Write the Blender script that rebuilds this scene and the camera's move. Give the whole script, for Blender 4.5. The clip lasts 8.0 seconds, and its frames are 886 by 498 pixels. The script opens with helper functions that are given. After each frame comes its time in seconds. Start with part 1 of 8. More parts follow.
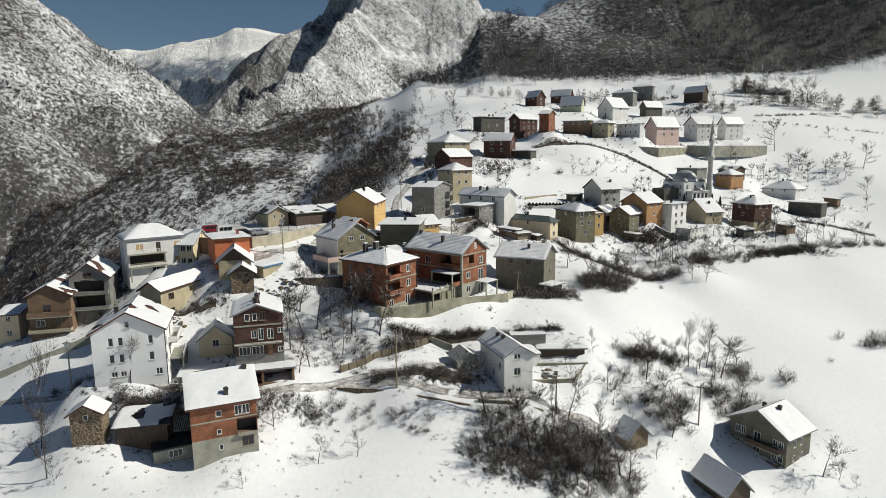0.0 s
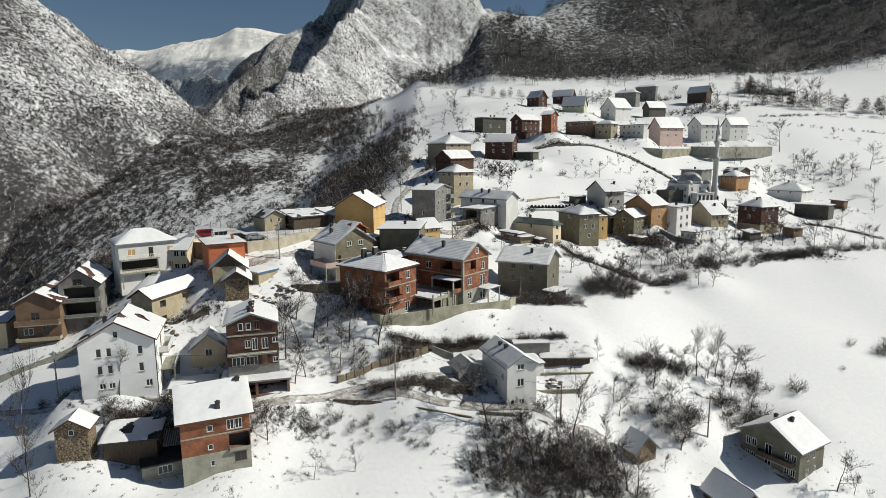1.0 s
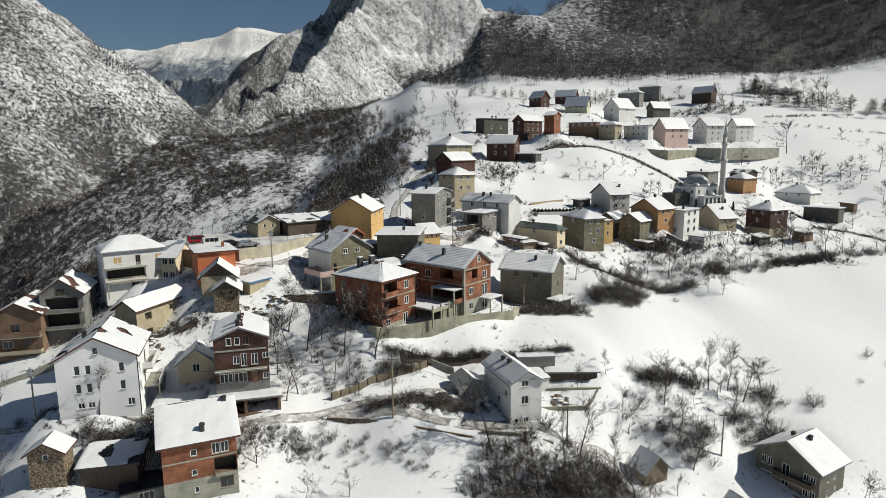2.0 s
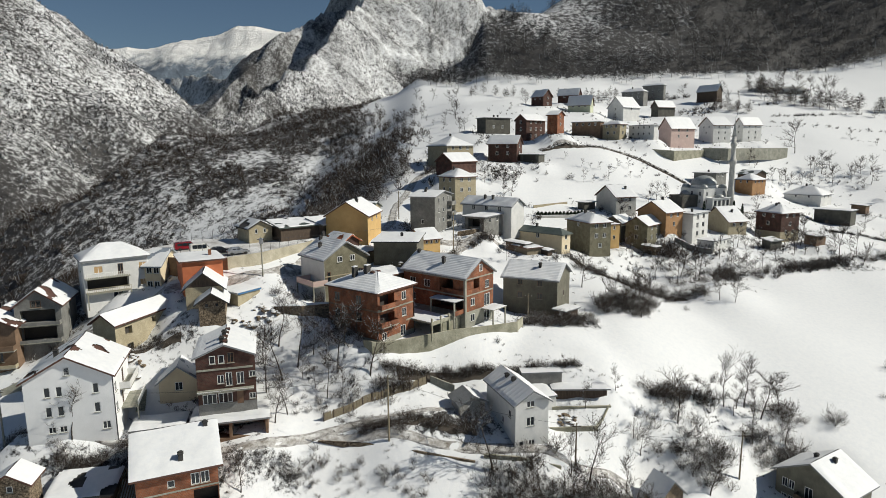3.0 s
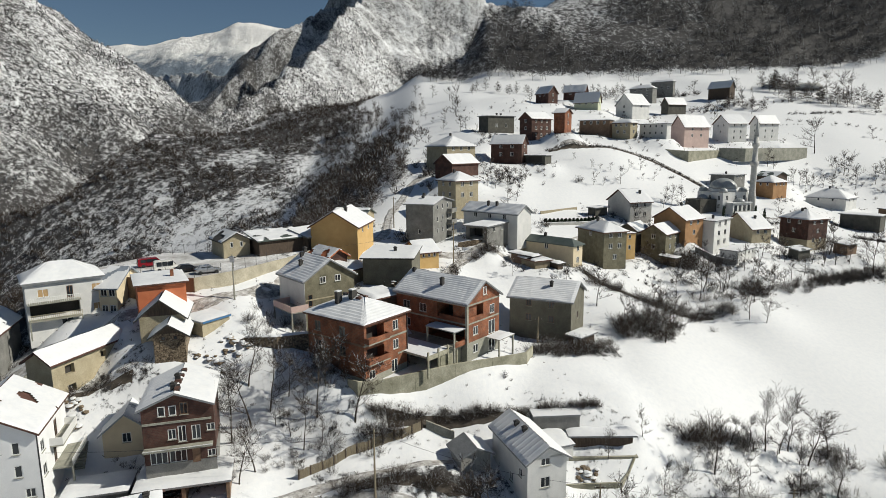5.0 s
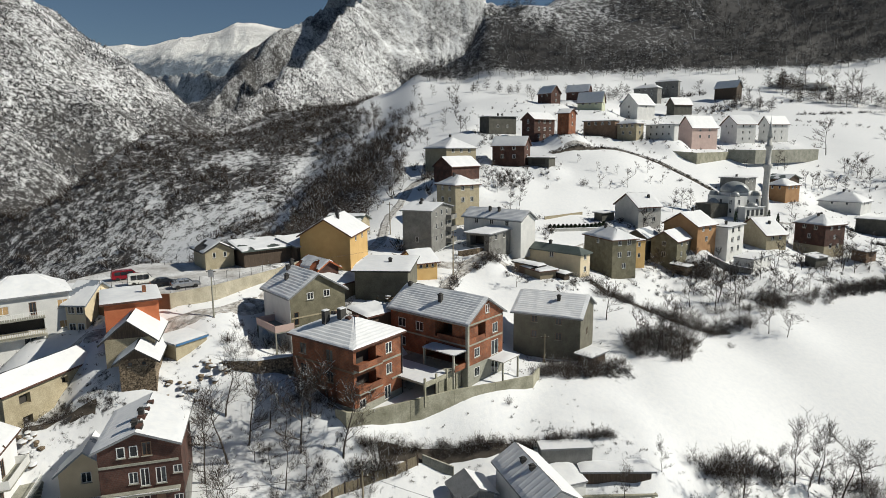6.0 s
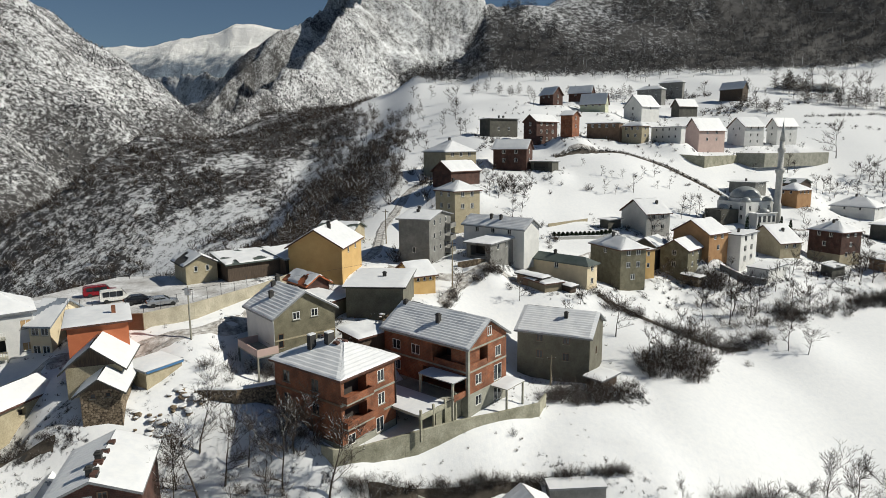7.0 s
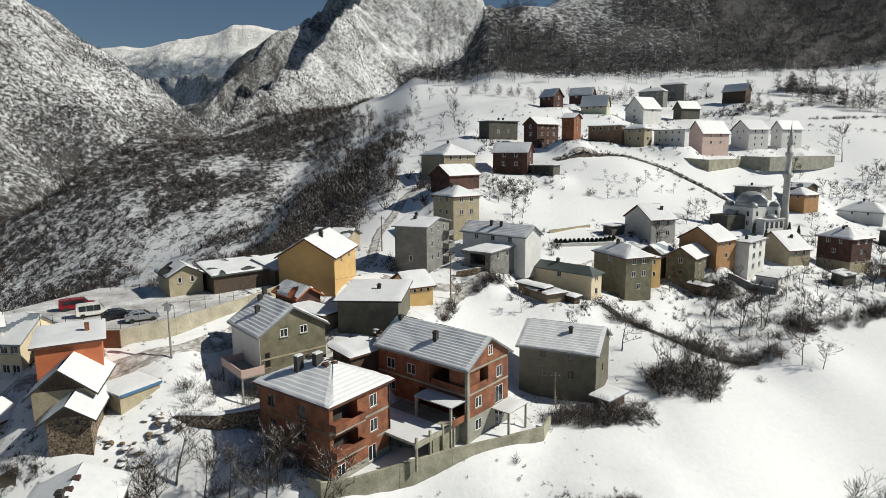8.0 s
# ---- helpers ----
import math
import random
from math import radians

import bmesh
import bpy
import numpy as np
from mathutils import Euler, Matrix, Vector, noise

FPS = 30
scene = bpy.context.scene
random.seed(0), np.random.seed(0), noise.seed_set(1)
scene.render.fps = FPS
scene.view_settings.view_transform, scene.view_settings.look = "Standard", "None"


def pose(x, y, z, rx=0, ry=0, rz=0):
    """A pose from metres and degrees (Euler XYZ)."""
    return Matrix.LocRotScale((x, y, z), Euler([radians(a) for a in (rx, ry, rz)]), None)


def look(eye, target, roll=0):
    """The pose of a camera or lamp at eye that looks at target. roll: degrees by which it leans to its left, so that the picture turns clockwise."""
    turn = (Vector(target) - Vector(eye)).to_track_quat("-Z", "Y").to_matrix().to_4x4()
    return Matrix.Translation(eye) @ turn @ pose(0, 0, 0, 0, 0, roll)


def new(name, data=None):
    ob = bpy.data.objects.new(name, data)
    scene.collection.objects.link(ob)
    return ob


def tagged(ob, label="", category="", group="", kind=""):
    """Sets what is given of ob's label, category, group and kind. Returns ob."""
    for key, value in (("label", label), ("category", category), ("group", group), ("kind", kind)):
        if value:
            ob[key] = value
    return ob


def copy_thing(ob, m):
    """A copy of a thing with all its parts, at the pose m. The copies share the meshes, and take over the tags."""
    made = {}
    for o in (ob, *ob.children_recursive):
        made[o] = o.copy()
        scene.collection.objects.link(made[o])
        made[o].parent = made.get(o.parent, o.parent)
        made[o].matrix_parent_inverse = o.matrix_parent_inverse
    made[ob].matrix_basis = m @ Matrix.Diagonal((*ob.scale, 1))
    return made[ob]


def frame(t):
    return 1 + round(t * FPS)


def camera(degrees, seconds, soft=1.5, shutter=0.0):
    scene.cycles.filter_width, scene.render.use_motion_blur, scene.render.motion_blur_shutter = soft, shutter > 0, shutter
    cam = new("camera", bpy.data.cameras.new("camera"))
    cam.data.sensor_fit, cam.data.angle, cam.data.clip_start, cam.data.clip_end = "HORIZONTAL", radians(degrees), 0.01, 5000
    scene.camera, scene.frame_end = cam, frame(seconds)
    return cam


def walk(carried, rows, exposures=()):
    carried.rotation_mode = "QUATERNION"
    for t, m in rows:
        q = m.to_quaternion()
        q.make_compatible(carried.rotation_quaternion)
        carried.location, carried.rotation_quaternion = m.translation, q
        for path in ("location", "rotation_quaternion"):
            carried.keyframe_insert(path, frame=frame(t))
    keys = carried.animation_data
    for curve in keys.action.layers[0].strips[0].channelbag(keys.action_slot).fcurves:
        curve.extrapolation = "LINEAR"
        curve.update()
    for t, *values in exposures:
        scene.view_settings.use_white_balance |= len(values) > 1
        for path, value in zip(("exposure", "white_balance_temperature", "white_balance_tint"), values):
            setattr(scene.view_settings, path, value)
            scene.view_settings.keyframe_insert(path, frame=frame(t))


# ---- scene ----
cam = camera(72.0, 8.0, soft=0.5)
PATH = [
    (0, (-0.544, 1.862, 60.1), (-0.535, 3.836, 59.779), -0.5),
    (0.5, (-0.584, 3.479, 60.375), (-0.575, 5.453, 60.053), -0.5),
    (1, (-0.491, 5.613, 60.595), (-0.485, 7.587, 60.274), -0.5),
    (1.5, (-0.371, 8.213, 60.922), (-0.367, 10.187, 60.601), -0.5),
    (3, (-0.153, 17.944, 61.995), (-0.152, 19.918, 61.669), -0.5),
    (3.5, (0.0, 21.428, 62.3), (0.0, 23.401, 61.97), -0.5),
    (4, (0.088, 25.154, 62.637), (0.088, 27.126, 62.304), -0.5),
    (4.5, (0.181, 29.116, 62.921), (0.18, 31.088, 62.586), -0.5),
    (6, (0.545, 41.942, 63.632), (0.543, 43.914, 63.298), -0.5),
    (6.5, (0.682, 46.165, 63.972), (0.68, 48.138, 63.642), -0.5),
    (7, (0.773, 49.805, 64.314), (0.772, 51.778, 63.984), -0.5),
    (7.5, (0.853, 53.133, 64.74), (0.853, 55.106, 64.412), -0.4),
    (8, (0.881, 55.308, 64.909), (0.885, 57.281, 64.583), -0.4),
]
walk(cam, [(t, look(eye, target, roll)) for t, eye, target, roll in PATH], exposures=[(0, -0.13, 6620, 6), (8, -0.13, 6620, 6)])

# ---- world, sun and exposure ----
SUN_AZ, SUN_EL = radians(-1), radians(39)   # the way to the sun: from +x towards +y, and up
world = bpy.data.worlds.new("sky")
scene.world = world
world.use_nodes = True
wn = world.node_tree
sky = wn.nodes.new("ShaderNodeTexSky")
sky.sky_type = "NISHITA"
sky.sun_disc = False
sky.sun_elevation = SUN_EL
sky.sun_rotation = radians(90) - SUN_AZ
sky.altitude = 700
sky.air_density, sky.dust_density, sky.ozone_density = 1.0, 0.3, 3.5
wn.links.new(sky.outputs[0], wn.nodes["Background"].inputs[0])
wn.nodes["Background"].inputs[1].default_value = 0.05
sun = new("sun", bpy.data.lights.new("sun", "SUN"))
sun.data.energy = 5.0
sun.data.angle = radians(0.53)
sun.data.color = (1.0, 0.955, 0.875)
sun.matrix_world = look((0, 0, 300), (-math.cos(SUN_EL) * math.cos(SUN_AZ), -math.cos(SUN_EL) * math.sin(SUN_AZ), 300 - math.sin(SUN_EL)))


# ---- materials ----
def material(name, rough=0.8, metal=0.0):
    m = bpy.data.materials.new(name)
    m.use_nodes = True
    b = m.node_tree.nodes["Principled BSDF"]
    b.inputs["Roughness"].default_value = rough
    b.inputs["Metallic"].default_value = metal
    return m, m.node_tree, b


def node(tree, kind, **inputs):
    n = tree.nodes.new(kind)
    for key, value in inputs.items():
        n.inputs[key.replace("_", " ")].default_value = value
    return n


def ramp(tree, fac, stops):
    r = tree.nodes.new("ShaderNodeValToRGB")
    els = r.color_ramp.elements
    while len(els) < len(stops):
        els.new(0.5)
    for el, (p, c) in zip(els, stops):
        el.position, el.color = p, (*c, 1)
    tree.links.new(fac, r.inputs[0])
    return r.outputs[0]


def bumped(tree, bsdf, height, strength, distance):
    b = node(tree, "ShaderNodeBump", Strength=strength, Distance=distance)
    tree.links.new(height, b.inputs["Height"])
    tree.links.new(b.outputs[0], bsdf.inputs["Normal"])


def mixed(tree, fac, a, b):
    m = tree.nodes.new("ShaderNodeMix")
    m.data_type = "RGBA"
    if isinstance(fac, float):
        m.inputs[0].default_value = fac
    else:
        tree.links.new(fac, m.inputs[0])
    for socket, value in ((m.inputs[6], a), (m.inputs[7], b)):
        if isinstance(value, tuple):
            socket.default_value = (*value, 1)
        else:
            tree.links.new(value, socket)
    return m.outputs[2]


def mottled(name, dark, light, scale, rough=0.85, fine=12.0, bump=0.3, distance=0.02, metal=0.0, stretch=(1, 1, 1), grains=(0.75, 1.1)):
    """A surface that varies at two scales: broad stains and fine grain."""
    m, t, b = material(name, rough, metal)
    co = t.nodes.new("ShaderNodeTexCoord")
    mp = node(t, "ShaderNodeMapping", Scale=stretch)
    t.links.new(co.outputs["Object"], mp.inputs[0])
    broad = node(t, "ShaderNodeTexNoise", Scale=scale, Detail=5.0, Roughness=0.6)
    grain = node(t, "ShaderNodeTexNoise", Scale=scale * fine, Detail=3.0)
    for n in (broad, grain):
        t.links.new(mp.outputs[0], n.inputs["Vector"])
    base = ramp(t, broad.outputs["Fac"], [(0.3, dark), (0.7, light)])
    g = ramp(t, grain.outputs["Fac"], [(0.3, (grains[0],) * 3), (0.7, (grains[1],) * 3)])
    mul = t.nodes.new("ShaderNodeMix")
    mul.data_type, mul.blend_type = "RGBA", "MULTIPLY"
    mul.inputs[0].default_value = 1.0
    t.links.new(base, mul.inputs[6])
    t.links.new(g, mul.inputs[7])
    t.links.new(mul.outputs[2], b.inputs["Base Color"])
    bumped(t, b, grain.outputs["Fac"], bump, distance)
    return m


def snow_material(name, scale, bump, distance):
    m, t, b = material(name, 0.6)
    co = t.nodes.new("ShaderNodeTexCoord")
    n1 = node(t, "ShaderNodeTexNoise", Scale=scale, Detail=8.0, Roughness=0.62)
    t.links.new(co.outputs["Object"], n1.inputs["Vector"])
    t.links.new(ramp(t, n1.outputs["Fac"], [(0.25, (0.66, 0.675, 0.70)), (0.6, (0.74, 0.745, 0.75))]), b.inputs["Base Color"])
    bumped(t, b, n1.outputs["Fac"], bump, distance)
    return m


def brick_material(name, a, b_, mortar):
    m, t, b = material(name, 0.9)
    co = t.nodes.new("ShaderNodeTexCoord")
    sx = t.nodes.new("ShaderNodeSeparateXYZ")
    t.links.new(co.outputs["Object"], sx.inputs[0])
    add = t.nodes.new("ShaderNodeMath")
    t.links.new(sx.outputs[0], add.inputs[0])
    t.links.new(sx.outputs[1], add.inputs[1])
    cx = t.nodes.new("ShaderNodeCombineXYZ")
    t.links.new(add.outputs[0], cx.inputs[0])
    t.links.new(sx.outputs[2], cx.inputs[1])
    br = node(t, "ShaderNodeTexBrick", Color1=(*a, 1), Color2=(*b_, 1), Mortar=(*mortar, 1), Scale=1.0, Mortar_Size=0.012, Brick_Width=0.26, Row_Height=0.2)
    t.links.new(cx.outputs[0], br.inputs["Vector"])
    n1 = node(t, "ShaderNodeTexNoise", Scale=0.7, Detail=6.0)
    t.links.new(co.outputs["Object"], n1.inputs["Vector"])
    stain = ramp(t, n1.outputs["Fac"], [(0.35, (0.55, 0.52, 0.5)), (0.65, (1.08, 1.05, 1.0))])
    mul = t.nodes.new("ShaderNodeMix")
    mul.data_type, mul.blend_type = "RGBA", "MULTIPLY"
    mul.inputs[0].default_value = 1.0
    t.links.new(br.outputs["Color"], mul.inputs[6])
    t.links.new(stain, mul.inputs[7])
    t.links.new(mul.outputs[2], b.inputs["Base Color"])
    bumped(t, b, br.outputs["Fac"], -0.4, 0.01)
    return m


def stone_material(name):
    m, t, b = material(name, 0.9)
    co = t.nodes.new("ShaderNodeTexCoord")
    v = node(t, "ShaderNodeTexVoronoi", Scale=4.6)
    t.links.new(co.outputs["Object"], v.inputs["Vector"])
    col = ramp(t, v.outputs["Color"], [(0.1, (0.10, 0.074, 0.05)), (0.5, (0.23, 0.175, 0.115)), (0.9, (0.34, 0.27, 0.195))])
    edge = ramp(t, v.outputs["Distance"], [(0.45, (1, 1, 1)), (0.75, (0.3, 0.28, 0.26))])
    mul = t.nodes.new("ShaderNodeMix")
    mul.data_type, mul.blend_type = "RGBA", "MULTIPLY"
    mul.inputs[0].default_value = 1.0
    t.links.new(col, mul.inputs[6])
    t.links.new(edge, mul.inputs[7])
    t.links.new(mul.outputs[2], b.inputs["Base Color"])
    bumped(t, b, v.outputs["Distance"], -0.6, 0.06)
    return m


def plain(name, colour, rough=0.5, metal=0.0):
    m, t, b = material(name, rough, metal)
    n1 = node(t, "ShaderNodeTexNoise", Scale=6.0, Detail=4.0)
    co = t.nodes.new("ShaderNodeTexCoord")
    t.links.new(co.outputs["Object"], n1.inputs["Vector"])
    lo = tuple(c * 0.82 for c in colour)
    hi = tuple(min(c * 1.1, 1) for c in colour)
    t.links.new(ramp(t, n1.outputs["Fac"], [(0.35, lo), (0.65, hi)]), b.inputs["Base Color"])
    return m


SNOW = snow_material("snow_on_roof", 1.3, 0.35, 0.08)
BRICK = brick_material("red_hollow_brick", (0.215, 0.070, 0.033), (0.30, 0.105, 0.048), (0.22, 0.16, 0.115))
BRICK_DARK = brick_material("dark_red_brick", (0.075, 0.033, 0.026), (0.11, 0.047, 0.036), (0.095, 0.078, 0.066))
STONE = stone_material("rubble_stone")
CONCRETE = mottled("raw_concrete", (0.22, 0.22, 0.18), (0.38, 0.37, 0.31), 0.6)
CONCRETE_MOSSY = mottled("mossy_concrete", (0.20, 0.195, 0.135), (0.43, 0.41, 0.32), 0.45)
RENDER_OLIVE = mottled("olive_render", (0.12, 0.11, 0.07), (0.235, 0.215, 0.145), 0.8)
RENDER_TAN = mottled("tan_render", (0.34, 0.29, 0.19), (0.46, 0.40, 0.28), 0.7)
RENDER_GREY = mottled("grey_render", (0.15, 0.15, 0.14), (0.26, 0.255, 0.24), 0.6)
RENDER_DARK = mottled("dark_grey_render", (0.062, 0.06, 0.05), (0.115, 0.11, 0.092), 0.6)
RENDER_TAUPE = mottled("taupe_render", (0.10, 0.095, 0.072), (0.175, 0.165, 0.125), 0.6)
RENDER_WHITE = mottled("white_render", (0.60, 0.60, 0.585), (0.74, 0.73, 0.705), 0.5, bump=0.05, fine=30.0, grains=(0.93, 1.03))
RENDER_BRIGHT = mottled("bright_white_render", (0.74, 0.745, 0.75), (0.84, 0.84, 0.84), 0.5, bump=0.05, fine=30.0, grains=(0.93, 1.03))
RENDER_CREAM = mottled("cream_render", (0.60, 0.50, 0.34), (0.72, 0.62, 0.44), 0.5, bump=0.05, fine=30.0, grains=(0.93, 1.03))
WALL_CREAM = mottled("weathered_cream_render", (0.34, 0.31, 0.23), (0.55, 0.50, 0.39), 0.5)
RENDER_YELLOW = mottled("yellow_ochre_render", (0.50, 0.32, 0.12), (0.60, 0.40, 0.17), 0.5, bump=0.05, fine=30.0, grains=(0.93, 1.03))
RENDER_ORANGE = mottled("orange_render", (0.32, 0.17, 0.075), (0.43, 0.245, 0.115), 0.5, bump=0.05, fine=30.0, grains=(0.93, 1.03))
RENDER_RED = mottled("terracotta_render", (0.42, 0.12, 0.05), (0.55, 0.18, 0.08), 0.6, bump=0.05, fine=30.0, grains=(0.93, 1.03))
RENDER_PINK = mottled("pink_render", (0.52, 0.38, 0.34), (0.62, 0.47, 0.42), 0.5, bump=0.05, fine=30.0, grains=(0.93, 1.03))
RENDER_GREEN = mottled("pale_green_render", (0.48, 0.50, 0.36), (0.58, 0.60, 0.44), 0.5, bump=0.05, fine=30.0, grains=(0.93, 1.03))
RENDER_BROWN = mottled("brown_render", (0.15, 0.095, 0.06), (0.24, 0.155, 0.10), 0.6)
WOOD_DARK = mottled("dark_weathered_wood", (0.05, 0.035, 0.025), (0.12, 0.085, 0.06), 1.5, stretch=(6, 6, 0.5))
WOOD_SILVER = mottled("silvered_boards", (0.27, 0.26, 0.24), (0.45, 0.44, 0.41), 1.5, stretch=(6, 6, 0.5))
WOOD = mottled("weathered_wood", (0.17, 0.14, 0.09), (0.31, 0.26, 0.18), 1.5, stretch=(6, 6, 0.5))
ROOF_GREY = mottled("grey_sheet_metal", (0.16, 0.17, 0.18), (0.26, 0.27, 0.28), 0.6, rough=0.5)
ROOF_BLUE = mottled("blue_grey_sheet_metal", (0.20, 0.23, 0.27), (0.32, 0.36, 0.41), 0.6, rough=0.5)
ROOF_GREEN = mottled("dark_green_sheet_metal", (0.06, 0.08, 0.07), (0.11, 0.13, 0.12), 0.6, rough=0.5)
ROOF_BROWN = mottled("dark_brown_tiles", (0.07, 0.035, 0.025), (0.13, 0.06, 0.045), 0.8)
ROOF_RED = mottled("orange_clay_tiles", (0.36, 0.10, 0.04), (0.52, 0.17, 0.07), 0.8)
ROOF_DARK = mottled("black_felt", (0.03, 0.03, 0.03), (0.07, 0.065, 0.06), 0.8)
FRAME_WHITE = plain("white_window_frame", (0.78, 0.78, 0.76), 0.4)
FRAME_BROWN = plain("brown_window_frame", (0.16, 0.09, 0.05), 0.5)
GLASS, gt, gb = material("dark_window_glass", 0.06)
gb.inputs["Base Color"].default_value = (0.02, 0.025, 0.03, 1)
SHUTTER = plain("ochre_roller_shutter", (0.5, 0.33, 0.16), 0.6)
# backs of openings: the darkness indoors is put into this near-black colour
VOID = plain("painted_room_darkness", (0.05, 0.045, 0.04), 0.95)
METAL = plain("galvanised_steel", (0.42, 0.43, 0.45), 0.4, 0.8)
METAL_DARK = plain("dark_painted_steel", (0.05, 0.05, 0.055), 0.5, 0.3)
ZINC = mottled("dull_lead_sheet", (0.27, 0.285, 0.28), (0.40, 0.415, 0.41), 0.8, rough=0.45, metal=0.15)
ROAD = mottled("wet_dirt_road", (0.08, 0.066, 0.05), (0.42, 0.40, 0.37), 0.35, rough=0.6, stretch=(1, 1, 1))
SOIL = mottled("dark_soil_and_roots", (0.03, 0.024, 0.018), (0.11, 0.09, 0.07), 0.9, bump=0.8, distance=0.1)
BARK = mottled("grey_brown_bark", (0.036, 0.028, 0.022), (0.08, 0.064, 0.052), 3.0)


def frosted(name, dark, light, snow_share):
    """Twigs, some of which carry snow."""
    m, t, b = material(name, 0.9)
    g = t.nodes.new("ShaderNodeNewGeometry")
    col = ramp(t, g.outputs["Random Per Island"], [(0.0, dark), (0.98 - snow_share, light), (1.0 - snow_share, (0.62, 0.63, 0.65))])
    t.links.new(col, b.inputs["Base Color"])
    return m


TWIG = frosted("dark_twigs", (0.024, 0.018, 0.014), (0.072, 0.052, 0.040), 0.08)
TWIG_GREY = frosted("frosted_twigs", (0.02, 0.018, 0.018), (0.052, 0.047, 0.046), 0.07)
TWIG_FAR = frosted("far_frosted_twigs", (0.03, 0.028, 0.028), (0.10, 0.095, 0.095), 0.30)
TWIG_DARK = frosted("shaded_twigs", (0.02, 0.018, 0.017), (0.055, 0.046, 0.04), 0.006)
HEDGE = plain("dark_evergreen_needles", (0.025, 0.04, 0.02), 0.9)


LANE = mottled("rutted_snowy_lane", (0.17, 0.145, 0.115), (0.74, 0.735, 0.73), 0.9, rough=0.7, fine=6.0)
RUT = mottled("wet_wheel_rut", (0.05, 0.042, 0.034), (0.68, 0.66, 0.64), 1.1, rough=0.6, fine=5.0)
ROAD_SNOW = mottled("trodden_snow", (0.30, 0.28, 0.26), (0.80, 0.80, 0.80), 0.25, rough=0.7)
CONCRETE_PALE = mottled("pale_concrete", (0.42, 0.42, 0.40), (0.56, 0.55, 0.52), 0.4)
BLUE = plain("blue_paint", (0.06, 0.17, 0.33), 0.5)
TYRE = plain("black_rubber", (0.02, 0.02, 0.02), 0.8)
PAINT_RED = plain("dark_red_car_paint", (0.22, 0.012, 0.02), 0.25)
PAINT_WHITE = plain("white_car_paint", (0.75, 0.74, 0.70), 0.25)
PAINT_BLACK = plain("black_car_paint", (0.015, 0.015, 0.018), 0.2)
PAINT_SILVER = plain("silver_car_paint", (0.5, 0.51, 0.53), 0.25, 0.6)


def ground_material():
    """Snow over scrub and rock. The layer "cover" says how densely brush and trees stand."""
    m, t, b = material("snow_covered_ground", 0.7)
    co = t.nodes.new("ShaderNodeTexCoord")
    at = t.nodes.new("ShaderNodeAttribute")
    at.attribute_name = "cover"
    big = node(t, "ShaderNodeTexNoise", Scale=0.012, Detail=7.0, Roughness=0.6)
    mid = node(t, "ShaderNodeTexNoise", Scale=0.30, Detail=8.0, Roughness=0.8)
    fine = node(t, "ShaderNodeTexNoise", Scale=1.3, Detail=6.0, Roughness=0.7)
    # woods and gullies run down the slopes
    mp = node(t, "ShaderNodeMapping", Scale=(1.0, 0.85, 0.75))
    t.links.new(co.outputs["Object"], mp.inputs[0])
    for n in (big, mid, fine):
        t.links.new(mp.outputs[0], n.inputs["Vector"])
    snow = ramp(t, fine.outputs["Fac"], [(0.25, (0.67, 0.685, 0.71)), (0.6, (0.75, 0.755, 0.76))])
    brush = ramp(t, mid.outputs["Fac"], [(0.32, (0.018, 0.017, 0.017)), (0.5, (0.040, 0.037, 0.036)), (0.72, (0.072, 0.070, 0.070))])
    # brush shows where the noise lies below its share of the cover
    mix1 = node(t, "ShaderNodeMath")
    mix1.operation = "MULTIPLY_ADD"
    t.links.new(fine.outputs["Fac"], mix1.inputs[0])
    mix1.inputs[1].default_value = 0.60
    t.links.new(mid.outputs["Fac"], mix1.inputs[2])
    mix2 = node(t, "ShaderNodeMath")
    mix2.operation = "MULTIPLY_ADD"
    t.links.new(big.outputs["Fac"], mix2.inputs[0])
    mix2.inputs[1].default_value = 0.40
    t.links.new(mix1.outputs[0], mix2.inputs[2])
    # broader patches of wood and snow on the mountains
    patch = node(t, "ShaderNodeTexNoise", Scale=0.075, Detail=5.0, Roughness=0.75)
    t.links.new(mp.outputs[0], patch.inputs["Vector"])
    span = t.nodes.new("ShaderNodeVectorMath")
    span.operation = "LENGTH"
    t.links.new(co.outputs["Object"], span.inputs[0])
    broad = node(t, "ShaderNodeMapRange", From_Min=480.0, From_Max=1100.0, To_Min=0.0, To_Max=0.55)
    t.links.new(span.outputs["Value"], broad.inputs[0])
    off = node(t, "ShaderNodeMath")
    off.operation = "SUBTRACT"
    t.links.new(patch.outputs["Fac"], off.inputs[0])
    off.inputs[1].default_value = 0.5
    mix3 = node(t, "ShaderNodeMath")
    mix3.operation = "MULTIPLY_ADD"
    t.links.new(off.outputs[0], mix3.inputs[0])
    t.links.new(broad.outputs[0], mix3.inputs[1])
    t.links.new(mix2.outputs[0], mix3.inputs[2])
    sub = node(t, "ShaderNodeMath")
    sub.operation = "SUBTRACT"
    t.links.new(at.outputs["Fac"], sub.inputs[0])
    t.links.new(mix3.outputs[0], sub.inputs[1])
    edge = node(t, "ShaderNodeMapRange", From_Min=-0.54, From_Max=-0.44)
    t.links.new(sub.outputs[0], edge.inputs[0])
    t.links.new(mixed(t, edge.outputs[0], snow, brush), b.inputs["Base Color"])
    h = node(t, "ShaderNodeMath")
    h.operation = "MULTIPLY_ADD"
    t.links.new(edge.outputs[0], h.inputs[0])
    h.inputs[1].default_value = 3.0
    soft = node(t, "ShaderNodeMath")
    soft.operation = "MULTIPLY"
